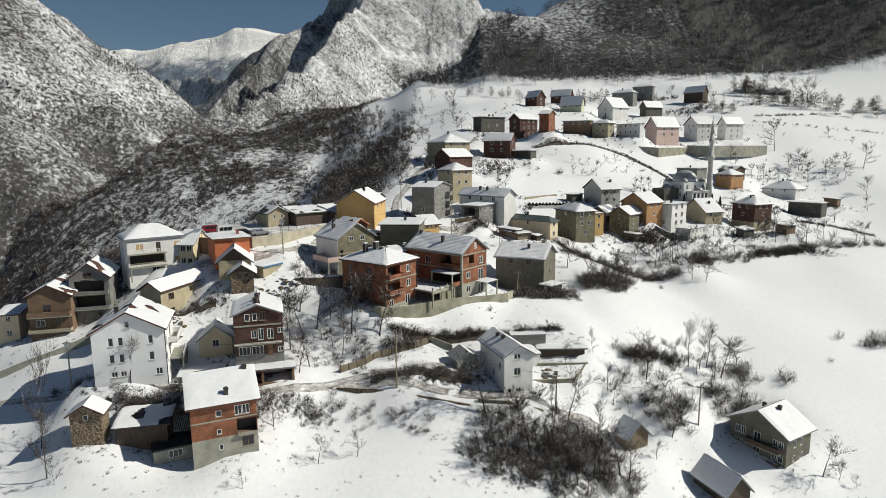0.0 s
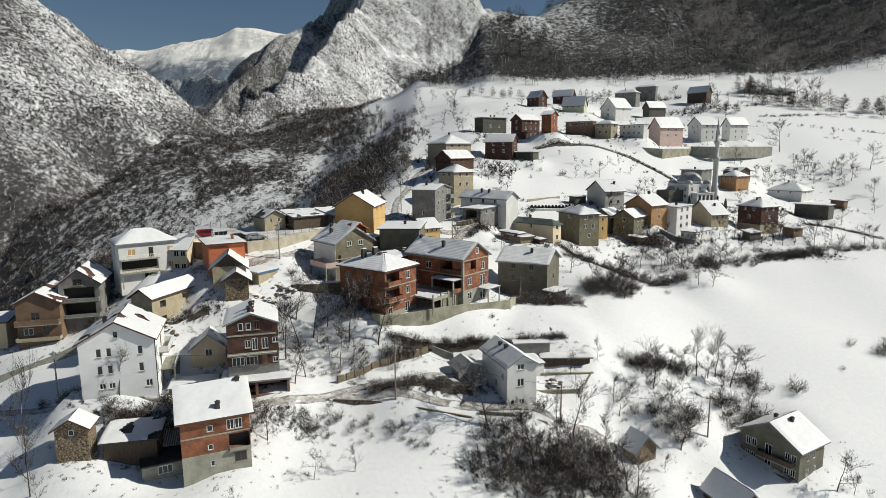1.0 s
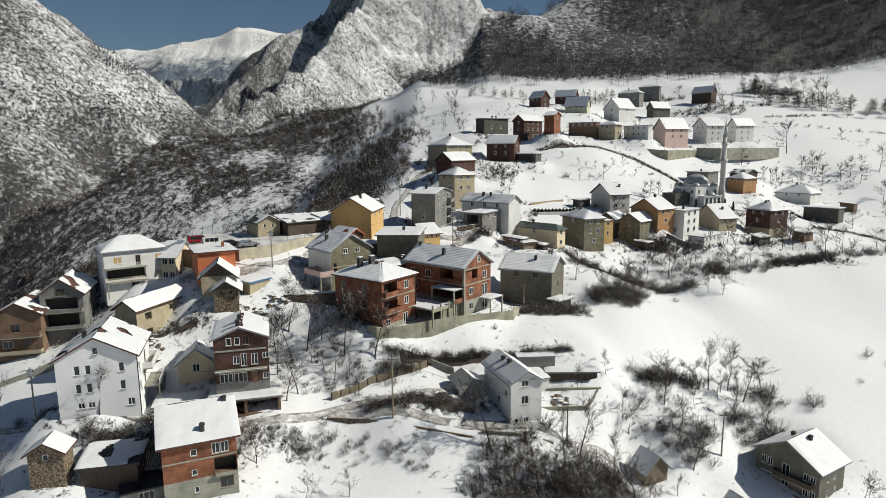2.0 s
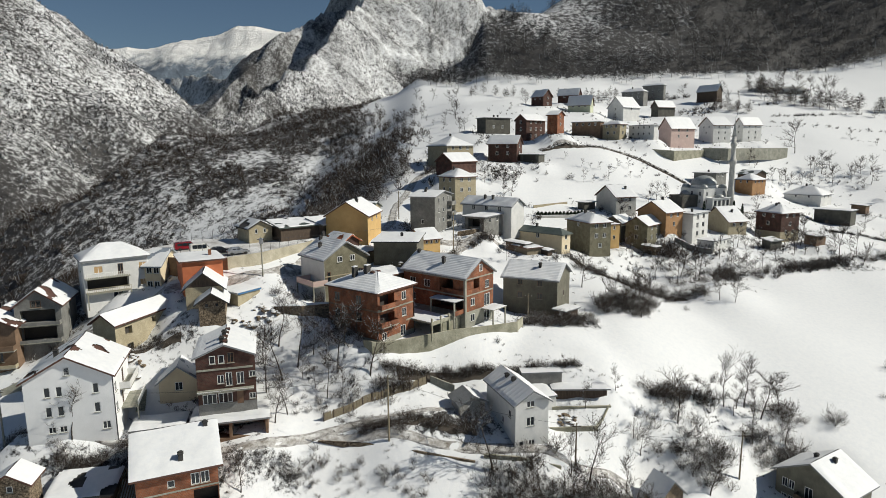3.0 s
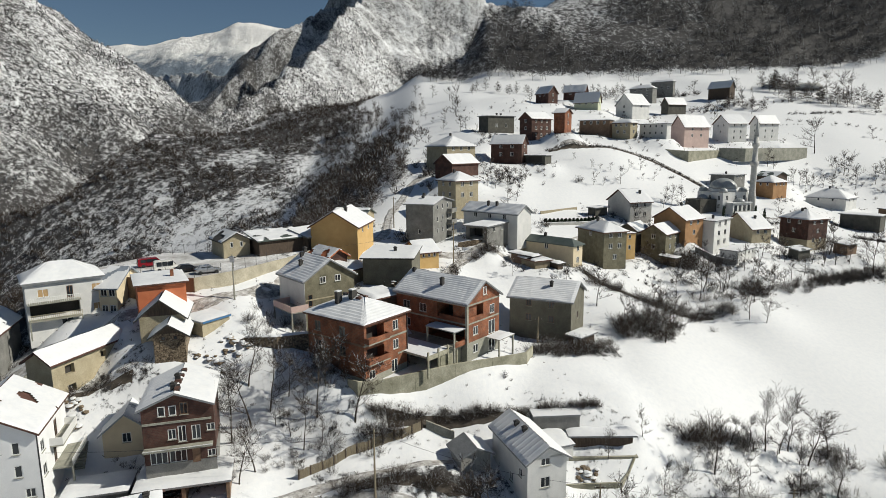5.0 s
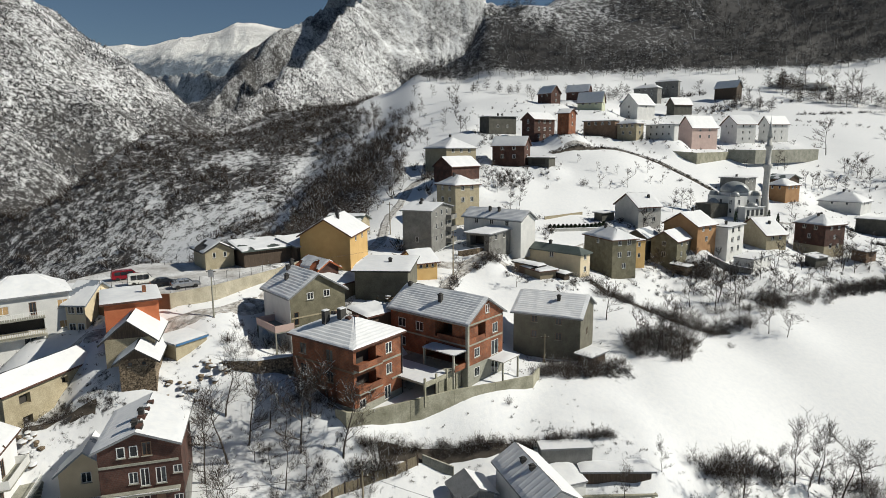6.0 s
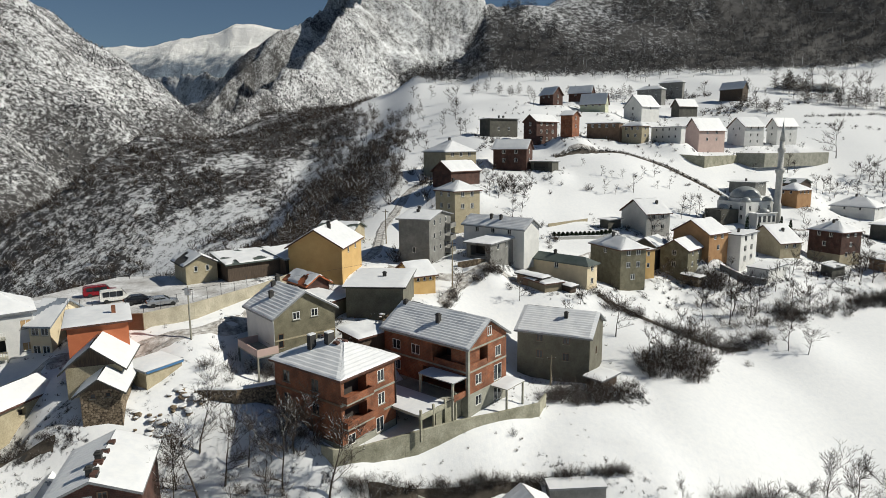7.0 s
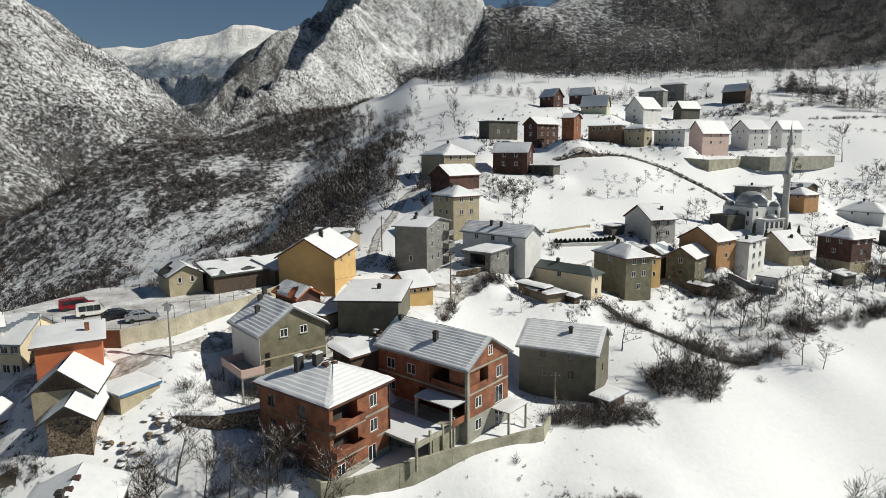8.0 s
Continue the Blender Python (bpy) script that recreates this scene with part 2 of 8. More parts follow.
    t.links.new(fine.outputs["Fac"], soft.inputs[0])
    soft.inputs[1].default_value = 0.11
    t.links.new(soft.outputs[0], h.inputs[2])
    bumped(t, b, h.outputs[0], 0.6, 0.6)
    return m


GROUND = ground_material()


# ---- land: smooth noise, cross sections, ridges ----
def value_noise(x, y, seed):
    xi, yi = np.floor(x).astype(np.int64), np.floor(y).astype(np.int64)
    fx, fy = x - xi, y - yi
    fx, fy = fx * fx * (3 - 2 * fx), fy * fy * (3 - 2 * fy)

    def h(a, b):
        n = (a * 374761393 + b * 668265263 + seed * 974634721) & 0xFFFFFFFF
        n = ((n ^ (n >> 13)) * 1274126177) & 0xFFFFFFFF
        return ((n ^ (n >> 16)) & 0xFFFF) / 65535.0

    top = h(xi, yi) * (1 - fx) + h(xi + 1, yi) * fx
    low = h(xi, yi + 1) * (1 - fx) + h(xi + 1, yi + 1) * fx
    return top * (1 - fy) + low * fy


def fbm(x, y, size, octaves=5, seed=1, gain=0.5):
    out, amp, total = 0.0, 1.0, 0.0
    for k in range(octaves):
        out = out + amp * value_noise(x / size * 2**k + 17.3 * k, y / size * 2**k - 9.1 * k, seed + k)
        total += amp
        amp *= gain
    return out / total


# cross sections of the slope: the easting, then northing and height in turn
SECTIONS = []


def section(x, *yz):
    SECTIONS.append((x, yz[0::2], yz[1::2]))


section(-299, -46, -60, 172.5, -95, 345, -108, 736, -120)
section(-212.7, -46, -16, 115, -25, 207, -35, 270.2, -22, 301.3, 9, 316.2, 27, 327.8, 33, 345, 20, 391, -20, 483, -55, 736, -78)
section(-172.5, -46, -6.7, 115, -5.5, 207, -9, 270.2, -3.2, 310.5, 25.5, 345, 52, 404.8, 72.7, 427.8, 66.9, 483, 25.5, 736, -32)
section(-126.5, -46, -4.4, 69, 0.2, 115, 7.1, 172.5, 4.8, 230, 0.2, 287.5, 18.6, 333.5, 46.2, 402.5, 66.9, 471.5, 81.8, 506, 89.9, 540.5, 71.5, 736, -9)
section(-71.3, -46, 0.2, 69, 11.7, 86.2, 15.2, 103.5, 20.9, 115, 25.5, 124.2, 32.4, 135.7, 37, 147.2, 40.5, 161, 34.7, 189.7, 26.7, 230, 22.1, 287.5, 32.4, 345, 47.4, 391, 61.1, 448.5, 83, 494.5, 92.2, 540.5, 94.5, 586.5, 71.5, 736, 14)
section(-41.4, -46, 2.5, 69, 11.7, 82.8, 16.3, 94.3, 19.8, 101.2, 24.4, 112.7, 30.1, 121.9, 37, 133.4, 39.9, 149.5, 41.6, 172.5, 38.2, 201.2, 34.7, 241.5, 40.5, 287.5, 50.8, 345, 62.3, 391, 72.7, 460, 93.3, 517.5, 103.7, 563.5, 83, 736, 25.5)
section(-13.8, -46, 2.5, 69, 8.3, 85.1, 11.7, 98.9, 14.6, 108.1, 20.9, 116.1, 27.8, 126.5, 32.4, 140.3, 38.2, 155.2, 40.5, 172.5, 40.5, 197.8, 41.6, 218.5, 45, 236.9, 53.1, 266.8, 61.1, 345, 76.1, 437, 97.9, 494.5, 116.3, 529, 110.6, 575, 71.5, 736, 37)
section(13.8, -46, 0.2, 69, 4.8, 89.7, 9.4, 101.2, 14.6, 109.2, 17.5, 117.3, 22.1, 126.5, 25.5, 135.7, 27.8, 155.2, 31.3, 172.5, 37, 184, 40.5, 201.2, 42.8, 218.5, 46.2, 236.9, 54.2, 253, 57.7, 276, 65.8, 345, 81.8, 437, 99.1, 460, 104.8, 511.7, 129, 546.2, 119.8, 736, 60)
section(34.5, -46, -2.1, 69, 1.4, 92, 7.1, 105.8, 11.7, 115, 16.9, 128.8, 23.2, 140.3, 25.5, 155.2, 28.4, 174.8, 33, 189.7, 37, 218.5, 44.5, 246.1, 50.2, 266.8, 58.9, 293.2, 66.9, 345, 80.7, 402.5, 92.2, 450.8, 104.8, 531.3, 163.5, 563.5, 152, 736, 83)
section(63.2, -46, -5.5, 69, -3.2, 92, 0.8, 103.5, 3.7, 110.4, 8.3, 124.2, 12.9, 149.5, 19.8, 167.9, 23.8, 181.7, 27.2, 193.2, 31.8, 207, 36.4, 230, 43.3, 258.8, 53.1, 294.4, 63.5, 345, 77.2, 391, 87.6, 450.8, 104.8, 552, 175, 598, 163.5, 736, 94.5)
section(115, -46, -11.3, 69, -9, 103.5, -2.1, 124.2, 7.1, 161, 18.6, 195.5, 25.5, 213.9, 29.5, 235.7, 37, 258.8, 43.9, 287.5, 56.5, 312.8, 63.5, 368, 81.8, 414, 94.5, 455.4, 107.2, 592.2, 195.7, 644, 180.8, 736, 140.5)
section(172.5, -46, -15.9, 69, -12.4, 124.2, 0.2, 172.5, 16.3, 218.5, 26.7, 241.5, 33, 264.5, 38.2, 299, 54.2, 322, 63.5, 379.5, 85.3, 442.7, 103.7, 462.3, 110.6, 621, 226.8, 678.5, 215.2, 736, 198)
section(264.5, -46, -18.2, 126.5, -4.4, 230, 25.5, 299, 48.5, 345, 66.9, 402.5, 88.8, 460, 110.6, 667, 261.2, 736, 261.2)
section(437, -46, -18.2, 126.5, -4.4, 230, 25.5, 345, 66.9, 440, 112.9, 475, 150, 552, 240, 690, 410, 736, 430)


def ease(a, b, v):
    s = np.clip((v - a) / (b - a), 0, 1)
    return s * s * (3 - 2 * s)


def slope_height(x, y):
    """The height of the village slope, between its cross sections."""
    x, y = np.asarray(x, float), np.asarray(y, float)
    cols = [sum(np.interp(y + o, ys, zs) for o in (-5, -2.5, 0, 2.5, 5)) / 5 for _, ys, zs in SECTIONS]
    xs = [s[0] for s in SECTIONS]
    z = cols[0] + 0 * x
    for a, b, za, zb in zip(xs, xs[1:], cols, cols[1:]):
        f = ease(a, b, x) * 0.5 + np.clip((x - a) / (b - a), 0, 1) * 0.5
        z = np.where(x >= a, za * (1 - f) + zb * f, z)
    return z


# crests of the mountains, each as corners of a line with its fall to the east and to the west
CRESTS = []


def crest(fall, steep, *points):
    CRESTS.append((fall, steep, points))


# added peak, out of view: raised to cast shade on the west flank
crest(2.0, 1.35, (-123, 2645, 1250), (-240, 2400, 735))
crest(0.95, 1.35, (-240, 2400, 700), (-272, 2300, 597), (-342, 1782, 333), (-382, 1437, 214), (-390, 1150, 143), (-409, 1035, 110), (-425, 896, 37))
crest(0.95, 0.95, (-123, 2645, 871), (56, 2587, 655), (173, 2645, 651), (309, 2702, 639), (549, 2760, 553))
crest(2.4, 0.85, (-123, 2645, 871), (-412, 2530, 624), (-575, 2357, 508), (-640, 2242, 401), (-695, 2185, 337), (-964, 2415, 347), (-1325, 2875, 365))
crest(0.75, 0.75, (-677, 690, 392), (-717, 1092, 356), (-719, 1150, 334), (-755, 1322, 302), (-792, 1494, 295), (-829, 1667, 271), (-902, 1954, 270))


def mountain_height(x, y):
    z = np.full(np.shape(x), -160.0)
    for fall, steep, pts in CRESTS:
        for (ax, ay, az), (bx, by, bz) in zip(pts, pts[1:]):
            dx, dy = bx - ax, by - ay
            s = np.clip(((x - ax) * dx + (y - ay) * dy) / (dx * dx + dy * dy), 0, 1)
            dist = np.hypot(x - ax - s * dx, y - ay - s * dy)
            west = dx * (y - ay) - dy * (x - ax) < 0
            z = np.maximum(z, az + s * (bz - az) - np.where(west, steep, fall) * dist)
    return z


PADS = []      # level places under houses: x, y, height, radius


def pad(x, y, z, r):
    PADS.append((x, y, z, r))


LEVELS = []    # known heights of lanes, banks and the field: x, y, height, reach


def level(*row):
    LEVELS.append(row)


LIFTS = []     # by how much each of them lies above the land
FOOTINGS = []


def footings():
    """How far each house's footing lies above the plain slope; worked out once."""
    if len(FOOTINGS) != len(PADS):
        FOOTINGS[:] = [p[2] - float(slope_height(np.array([p[0]]), np.array([p[1]]))[0]) for p in PADS]
    return FOOTINGS


def land(x, y, lifted=True):
    x, y = np.asarray(x, float), np.asarray(y, float)
    z = slope_height(x, y)
    out = ease(-215, -290, x) + ease(640, 760, y)
    z = z - 160 * np.clip(out, 0, 1)
    m = mountain_height(x, y)
    rough = np.clip((m + 120) / 200, 0, 1)
    m = m + rough * (70 * (np.abs(fbm(x, y, 260, 6, 5) - 0.5) * 2 - 0.3) + 26 * (fbm(x, y, 60, 4, 9) - 0.5)
                     + 46 * (np.abs(fbm(x * 0.35, y, 115, 4, 23) - 0.5) * 2 - 0.3))
    z = np.maximum(z + 0.9 * (fbm(x, y, 26, 4, 3) - 0.5), m)
    if PADS:
        # the slope is drawn up or down smoothly to meet the footings of the houses
        pull, weight = np.zeros_like(z), np.full_like(z, 0.12)
        for (px, py, pz, r), off in zip(PADS, footings()):
            near = (np.abs(x - px) < 70) & (np.abs(y - py) < 70)
            g = np.exp(-((x[near] - px) ** 2 + (y[near] - py) ** 2) / 20.0**2)
            pull[near] += g * off
            weight[near] += g
        z = z + pull / weight
    for px, py, pz, r in PADS:
        near = (np.abs(x - px) < r + 12) & (np.abs(y - py) < r + 12)
        if np.any(near):
            w = 1 - ease(r * 0.9, r + 6.5, np.hypot(x - px, y - py))
            z = np.where(near, z * (1 - 0.8 * w) + pz * 0.8 * w, z)
    if LEVELS and lifted:
        if not LIFTS:
            lx, ly, lz = (np.array(v, float) for v in list(zip(*LEVELS))[:3])
            LIFTS[:] = list(lz - land(lx, ly, False))
        lift, share = np.zeros_like(z), np.zeros_like(z)
        for (px, py, pz, r), up in zip(LEVELS, LIFTS):
            near = (np.abs(x - px) < 3 * r) & (np.abs(y - py) < 3 * r)
            g = np.exp(-((x[near] - px) ** 2 + (y[near] - py) ** 2) / r**2)
            lift[near] += g * up
            share[near] += g
        z = z + lift / np.maximum(share, 1)
    return z


# ---- mesh helpers ----
def mesh_of(name, bm, mats):
    me = bpy.data.meshes.new(name)
    bm.to_mesh(me)
    bm.free()
    for m in mats if isinstance(mats, (list, tuple)) else [mats]:
        me.materials.append(m)
    return me


def part(name, bm, mat, parent, label=""):
    ob = new(name, mesh_of(name, bm, mat))
    ob.parent = parent
    return tagged(ob, label) if label else ob


def part_data(name, me, parent, m=None):
    ob = new(name, me)
    ob.parent = parent
    if m is not None:
        ob.matrix_basis = m
    return ob


def thing(name, m, label, category, group=""):
    ob = new(name)
    ob.empty_display_size = 0.5
    ob.matrix_world = m
    return tagged(ob, label, category, group)


def box(bm, x0, y0, z0, x1, y1, z1, mat=0):
    vs = [bm.verts.new(p) for p in ((x0, y0, z0), (x1, y0, z0), (x1, y1, z0), (x0, y1, z0), (x0, y0, z1), (x1, y0, z1), (x1, y1, z1), (x0, y1, z1))]
    for f in ((3, 2, 1, 0), (4, 5, 6, 7), (0, 1, 5, 4), (1, 2, 6, 5), (2, 3, 7, 6), (3, 0, 4, 7)):
        bm.faces.new([vs[i] for i in f]).material_index = mat
    return vs


def poly(bm, pts, mat=0):
    f = bm.faces.new([bm.verts.new(p) for p in pts])
    f.material_index = mat
    return f


def prism(bm, pts, drop, mat=0):
    """A slab: the polygon pts, with a copy of it shifted by drop underneath."""
    a = [bm.verts.new(p) for p in pts]
    b = [bm.verts.new(Vector(p) + Vector(drop)) for p in pts]
    bm.faces.new(a).material_index = mat
    bm.faces.new(b[::-1]).material_index = mat
    n = len(a)
    for i in range(n):
        bm.faces.new((a[i], b[i], b[(i + 1) % n], a[(i + 1) % n])).material_index = mat


def tube(bm, pts, radii, sides=6):
    """A tapered round bar along the points."""
    rings = []
    for i, p in enumerate(pts):
        d = (Vector(pts[min(i + 1, len(pts) - 1)]) - Vector(pts[max(i - 1, 0)])).normalized()
        u = d.orthogonal().normalized()
        v = d.cross(u)
        rings.append([bm.verts.new(Vector(p) + radii[i] * (u * math.cos(2 * math.pi * k / sides) + v * math.sin(2 * math.pi * k / sides))) for k in range(sides)])
    for a, b in zip(rings, rings[1:]):
        for k in range(sides):
            bm.faces.new((a[k], a[(k + 1) % sides], b[(k + 1) % sides], b[k]))
    bm.faces.new(rings[0][::-1])
    bm.faces.new(rings[-1])


def lattice(bm, us, zs, y0, y1):
    """A flat frame in one piece: bars between us[0]-us[1], us[2]-us[3] and so on, and likewise zs, with holes between them."""
    at = {}

    def v(i, j, y):
        if (i, j, y) not in at:
            at[(i, j, y)] = bm.verts.new((us[i], y, zs[j]))
        return at[(i, j, y)]

    solid = lambda i, j: 0 <= i < len(us) - 1 and 0 <= j < len(zs) - 1 and (i % 2 == 0 or j % 2 == 0)
    for i in range(len(us) - 1):
        for j in range(len(zs) - 1):
            if not solid(i, j):
                continue
            bm.faces.new((v(i, j, y0), v(i + 1, j, y0), v(i + 1, j + 1, y0), v(i, j + 1, y0)))
            bm.faces.new((v(i, j + 1, y1), v(i + 1, j + 1, y1), v(i + 1, j, y1), v(i, j, y1)))
            for di, dj, a, c in ((-1, 0, (i, j + 1), (i, j)), (1, 0, (i + 1, j), (i + 1, j + 1)), (0, -1, (i, j), (i + 1, j)), (0, 1, (i + 1, j + 1), (i, j + 1))):
                if not solid(i + di, j + dj):
                    bm.faces.new((v(*a, y0), v(*a, y1), v(*c, y1), v(*c, y0)))


# ---- houses ----
WINDOW_MESHES = {}


def window_meshes(w, h, style):
    """Frame, pane and sill of a window: x along the wall, y inwards, z up, from the opening's lower left corner."""
    key = (round(w, 2), round(h, 2), style)
    if key not in WINDOW_MESHES:
        bm = bmesh.new()
        f = 0.09
        n = 1 if w <= 0.8 else 2 if w < 1.9 else 3
        us = [0.0]
        for k in range(n):
            us += [w * k / n + (f if k == 0 else 0.04), w * (k + 1) / n - (f if k == n - 1 else 0.04)]
        us.append(w)
        lattice(bm, us, [0.0, f, h - f, h], 0.03, 0.10)
        frame_mat = FRAME_BROWN if style == "brown" else FRAME_WHITE
        fr = mesh_of("window_frame", bm, frame_mat)
        bm = bmesh.new()
        box(bm, f, 0.06, f, w - f, 0.08, h - f)
        pa = mesh_of("window_pane", bm, SHUTTER if style == "shutter" else GLASS)
        bm = bmesh.new()
        box(bm, -0.08, -0.10, -0.06, w + 0.08, 0.03, -0.005)
        si = mesh_of("window_sill", bm, CONCRETE)
        WINDOW_MESHES[key] = (fr, pa, si)
    return WINDOW_MESHES[key]


def wall_sheet(bm, p0, u, length, z0, z1, openings, inward, depth=0.16, mats=((0, 1e9),)):
    """One upright wall face from p0 along u, with openings (s, z, w, h) that go depth metres in."""
    ss = sorted({0.0, length, *(o[0] for o in openings), *(o[0] + o[2] for o in openings)})
    zs = sorted({z0, z1, *(o[1] for o in openings), *(o[1] + o[3] for o in openings), *(m[1] for m in mats if z0 < m[1] < z1)})
    at = lambda s, z, d=0.0: (p0[0] + u[0] * s + inward[0] * d, p0[1] + u[1] * s + inward[1] * d, z)
    for a, b in zip(ss, ss[1:]):
        for c, e in zip(zs, zs[1:]):
            if b - a < 1e-4 or e - c < 1e-4:
                continue
            ms, mz = (a + b) / 2, (c + e) / 2
            if any(o[0] < ms < o[0] + o[2] and o[1] < mz < o[1] + o[3] for o in openings):
                continue
            mi = next(i for i, top in mats if mz < top)
            poly(bm, (at(a, c), at(b, c), at(b, e), at(a, e)), mi)
    for s, z, w, h, *rest in openings:
        depth = 0.16 if len(rest) < 2 else rest[1]
        q = [(s, z), (s + w, z), (s + w, z + h), (s, z + h)]
        mi = next(i for i, top in mats if z + h / 2 < top)
        for (s0, y0), (s1, y1) in zip(q, q[1:] + q[:1]):
            poly(bm, (at(s0, y0), at(s0, y0, depth), at(s1, y1, depth), at(s1, y1)), mi)
        # back of the opening, in the last material: painted darkness of the room
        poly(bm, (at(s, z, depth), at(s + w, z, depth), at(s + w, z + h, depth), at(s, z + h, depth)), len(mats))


def snow_sheet(bm, e0, e1, r1, r0, thick, seed, courses=0, gaps=0.0, ribs=0):
    """Snow on a roof plane between its eave e0-e1 and ridge r0-r1: uneven, thin at its rims, torn where gaps is above 0."""
    e0, e1, r1, r0 = (Vector(p) for p in (e0, e1, r1, r0))
    n = (e1 - e0).cross(r0 - e0 if (r0 - e0).length > 0.1 else r1 - e0).normalized()
    if n.z < 0:
        n = -n
    la, lb = (e1 - e0).length, max((r0 - e0).length, 0.5)
    na = max(6, min(26, int(la / 0.6)))
    if ribs:
        na = max(na, ribs * 4)
    nb = max(5, min(22, int(lb / 0.6)))
    if courses:
        nb = max(nb, courses * 3)
    if gaps:
        na, nb = max(na, min(44, int(la / 0.3))), max(nb, min(32, int(lb / 0.3)))
    rng = random.Random(seed)
    ox, oy = rng.uniform(0, 99), rng.uniform(0, 99)
    grid = []
    for j in range(nb + 1):
        v = j / nb
        a, b = e0.lerp(r0, v), e1.lerp(r1, v)
        row = []
        for i in range(na + 1):
            s = i / na
            p = a.lerp(b, s)
            rim = min(s * la, (1 - s) * la, v * lb + 0.12, 9)
            t = thick * min(1.0, 0.25 + rim / 0.35)
            t *= 0.75 + 0.5 * noise.noise((p.x * 0.55 + ox, p.y * 0.55 + oy, p.z * 0.55))
            if courses:
                t += 0.055 * ((v * courses) % 1.0) - 0.03
            if ribs:
                t += 0.05 if (i % 4) == 0 else 0.0
            if j == 0 or i == 0 or i == na:
                t = 0.012
            row.append((bm.verts.new(p + n * max(t, 0.012)), p))
        grid.append(row)
    for j in range(nb):
        for i in range(na):
            q = (grid[j][i], grid[j][i + 1], grid[j + 1][i + 1], grid[j + 1][i])
            c = sum((w[1] for w in q), Vector()) / 4
            if gaps and noise.noise((c.x * 0.42 + ox, c.y * 0.42 + oy, c.z * 0.3)) > 0.42 - gaps:
                continue
            if (q[2][0].co - q[3][0].co).length < 1e-4:
                f = bm.faces.new((q[0][0], q[1][0], q[2][0]))
            else:
                f = bm.faces.new([w[0] for w in q])
            f.smooth = not courses and not ribs


def spread(length, count, w):
    gap = (length - count * w) / (count + 1)
    return [gap + k * (gap + w) for k in range(count)]


def roof_planes(kind, hx, hy, rise):
    """Planes of a roof over the rectangle 2hx by 2hy whose eaves lie at height 0, each as (e0, e1, r1, r0)."""
    if kind == "ridge_x":      # ridge along x, gables at both x ends
        return [((-hx, -hy, 0), (hx, -hy, 0), (hx, 0, rise), (-hx, 0, rise)), ((hx, hy, 0), (-hx, hy, 0), (-hx, 0, rise), (hx, 0, rise))]
    if kind == "ridge_y":
        return [((hx, -hy, 0), (hx, hy, 0), (0, hy, rise), (0, -hy, rise)), ((-hx, hy, 0), (-hx, -hy, 0), (0, -hy, rise), (0, hy, rise))]
    if kind == "hip":
        c = [(-hx, -hy, 0), (hx, -hy, 0), (hx, hy, 0), (-hx, hy, 0)]
        k = min(hx, hy) * 0.92
        a, b = ((-hx + k, 0, rise), (hx - k, 0, rise)) if hx >= hy else ((0, -hy + k, rise), (0, hy - k, rise))
        if hx >= hy:
            return [(c[0], c[1], b, a), (c[1], c[2], b, b), (c[2], c[3], a, b), (c[3], c[0], a, a)]
        return [(c[0], c[1], a, a), (c[1], c[2], b, a), (c[2], c[3], b, b), (c[3], c[0], a, b)]
    if kind == "lean_x":       # falls towards -y
        return [((-hx, -hy, 0), (hx, -hy, 0), (hx, hy, rise), (-hx, hy, rise))]
    if kind == "lean_y":       # falls towards -x
        return [((-hx, hy, 0), (-hx, -hy, 0), (hx, -hy, rise), (hx, hy, rise))]
    return [((-hx, -hy, 0), (hx, -hy, 0), (hx, hy, 0.02), (-hx, hy, 0.02))]


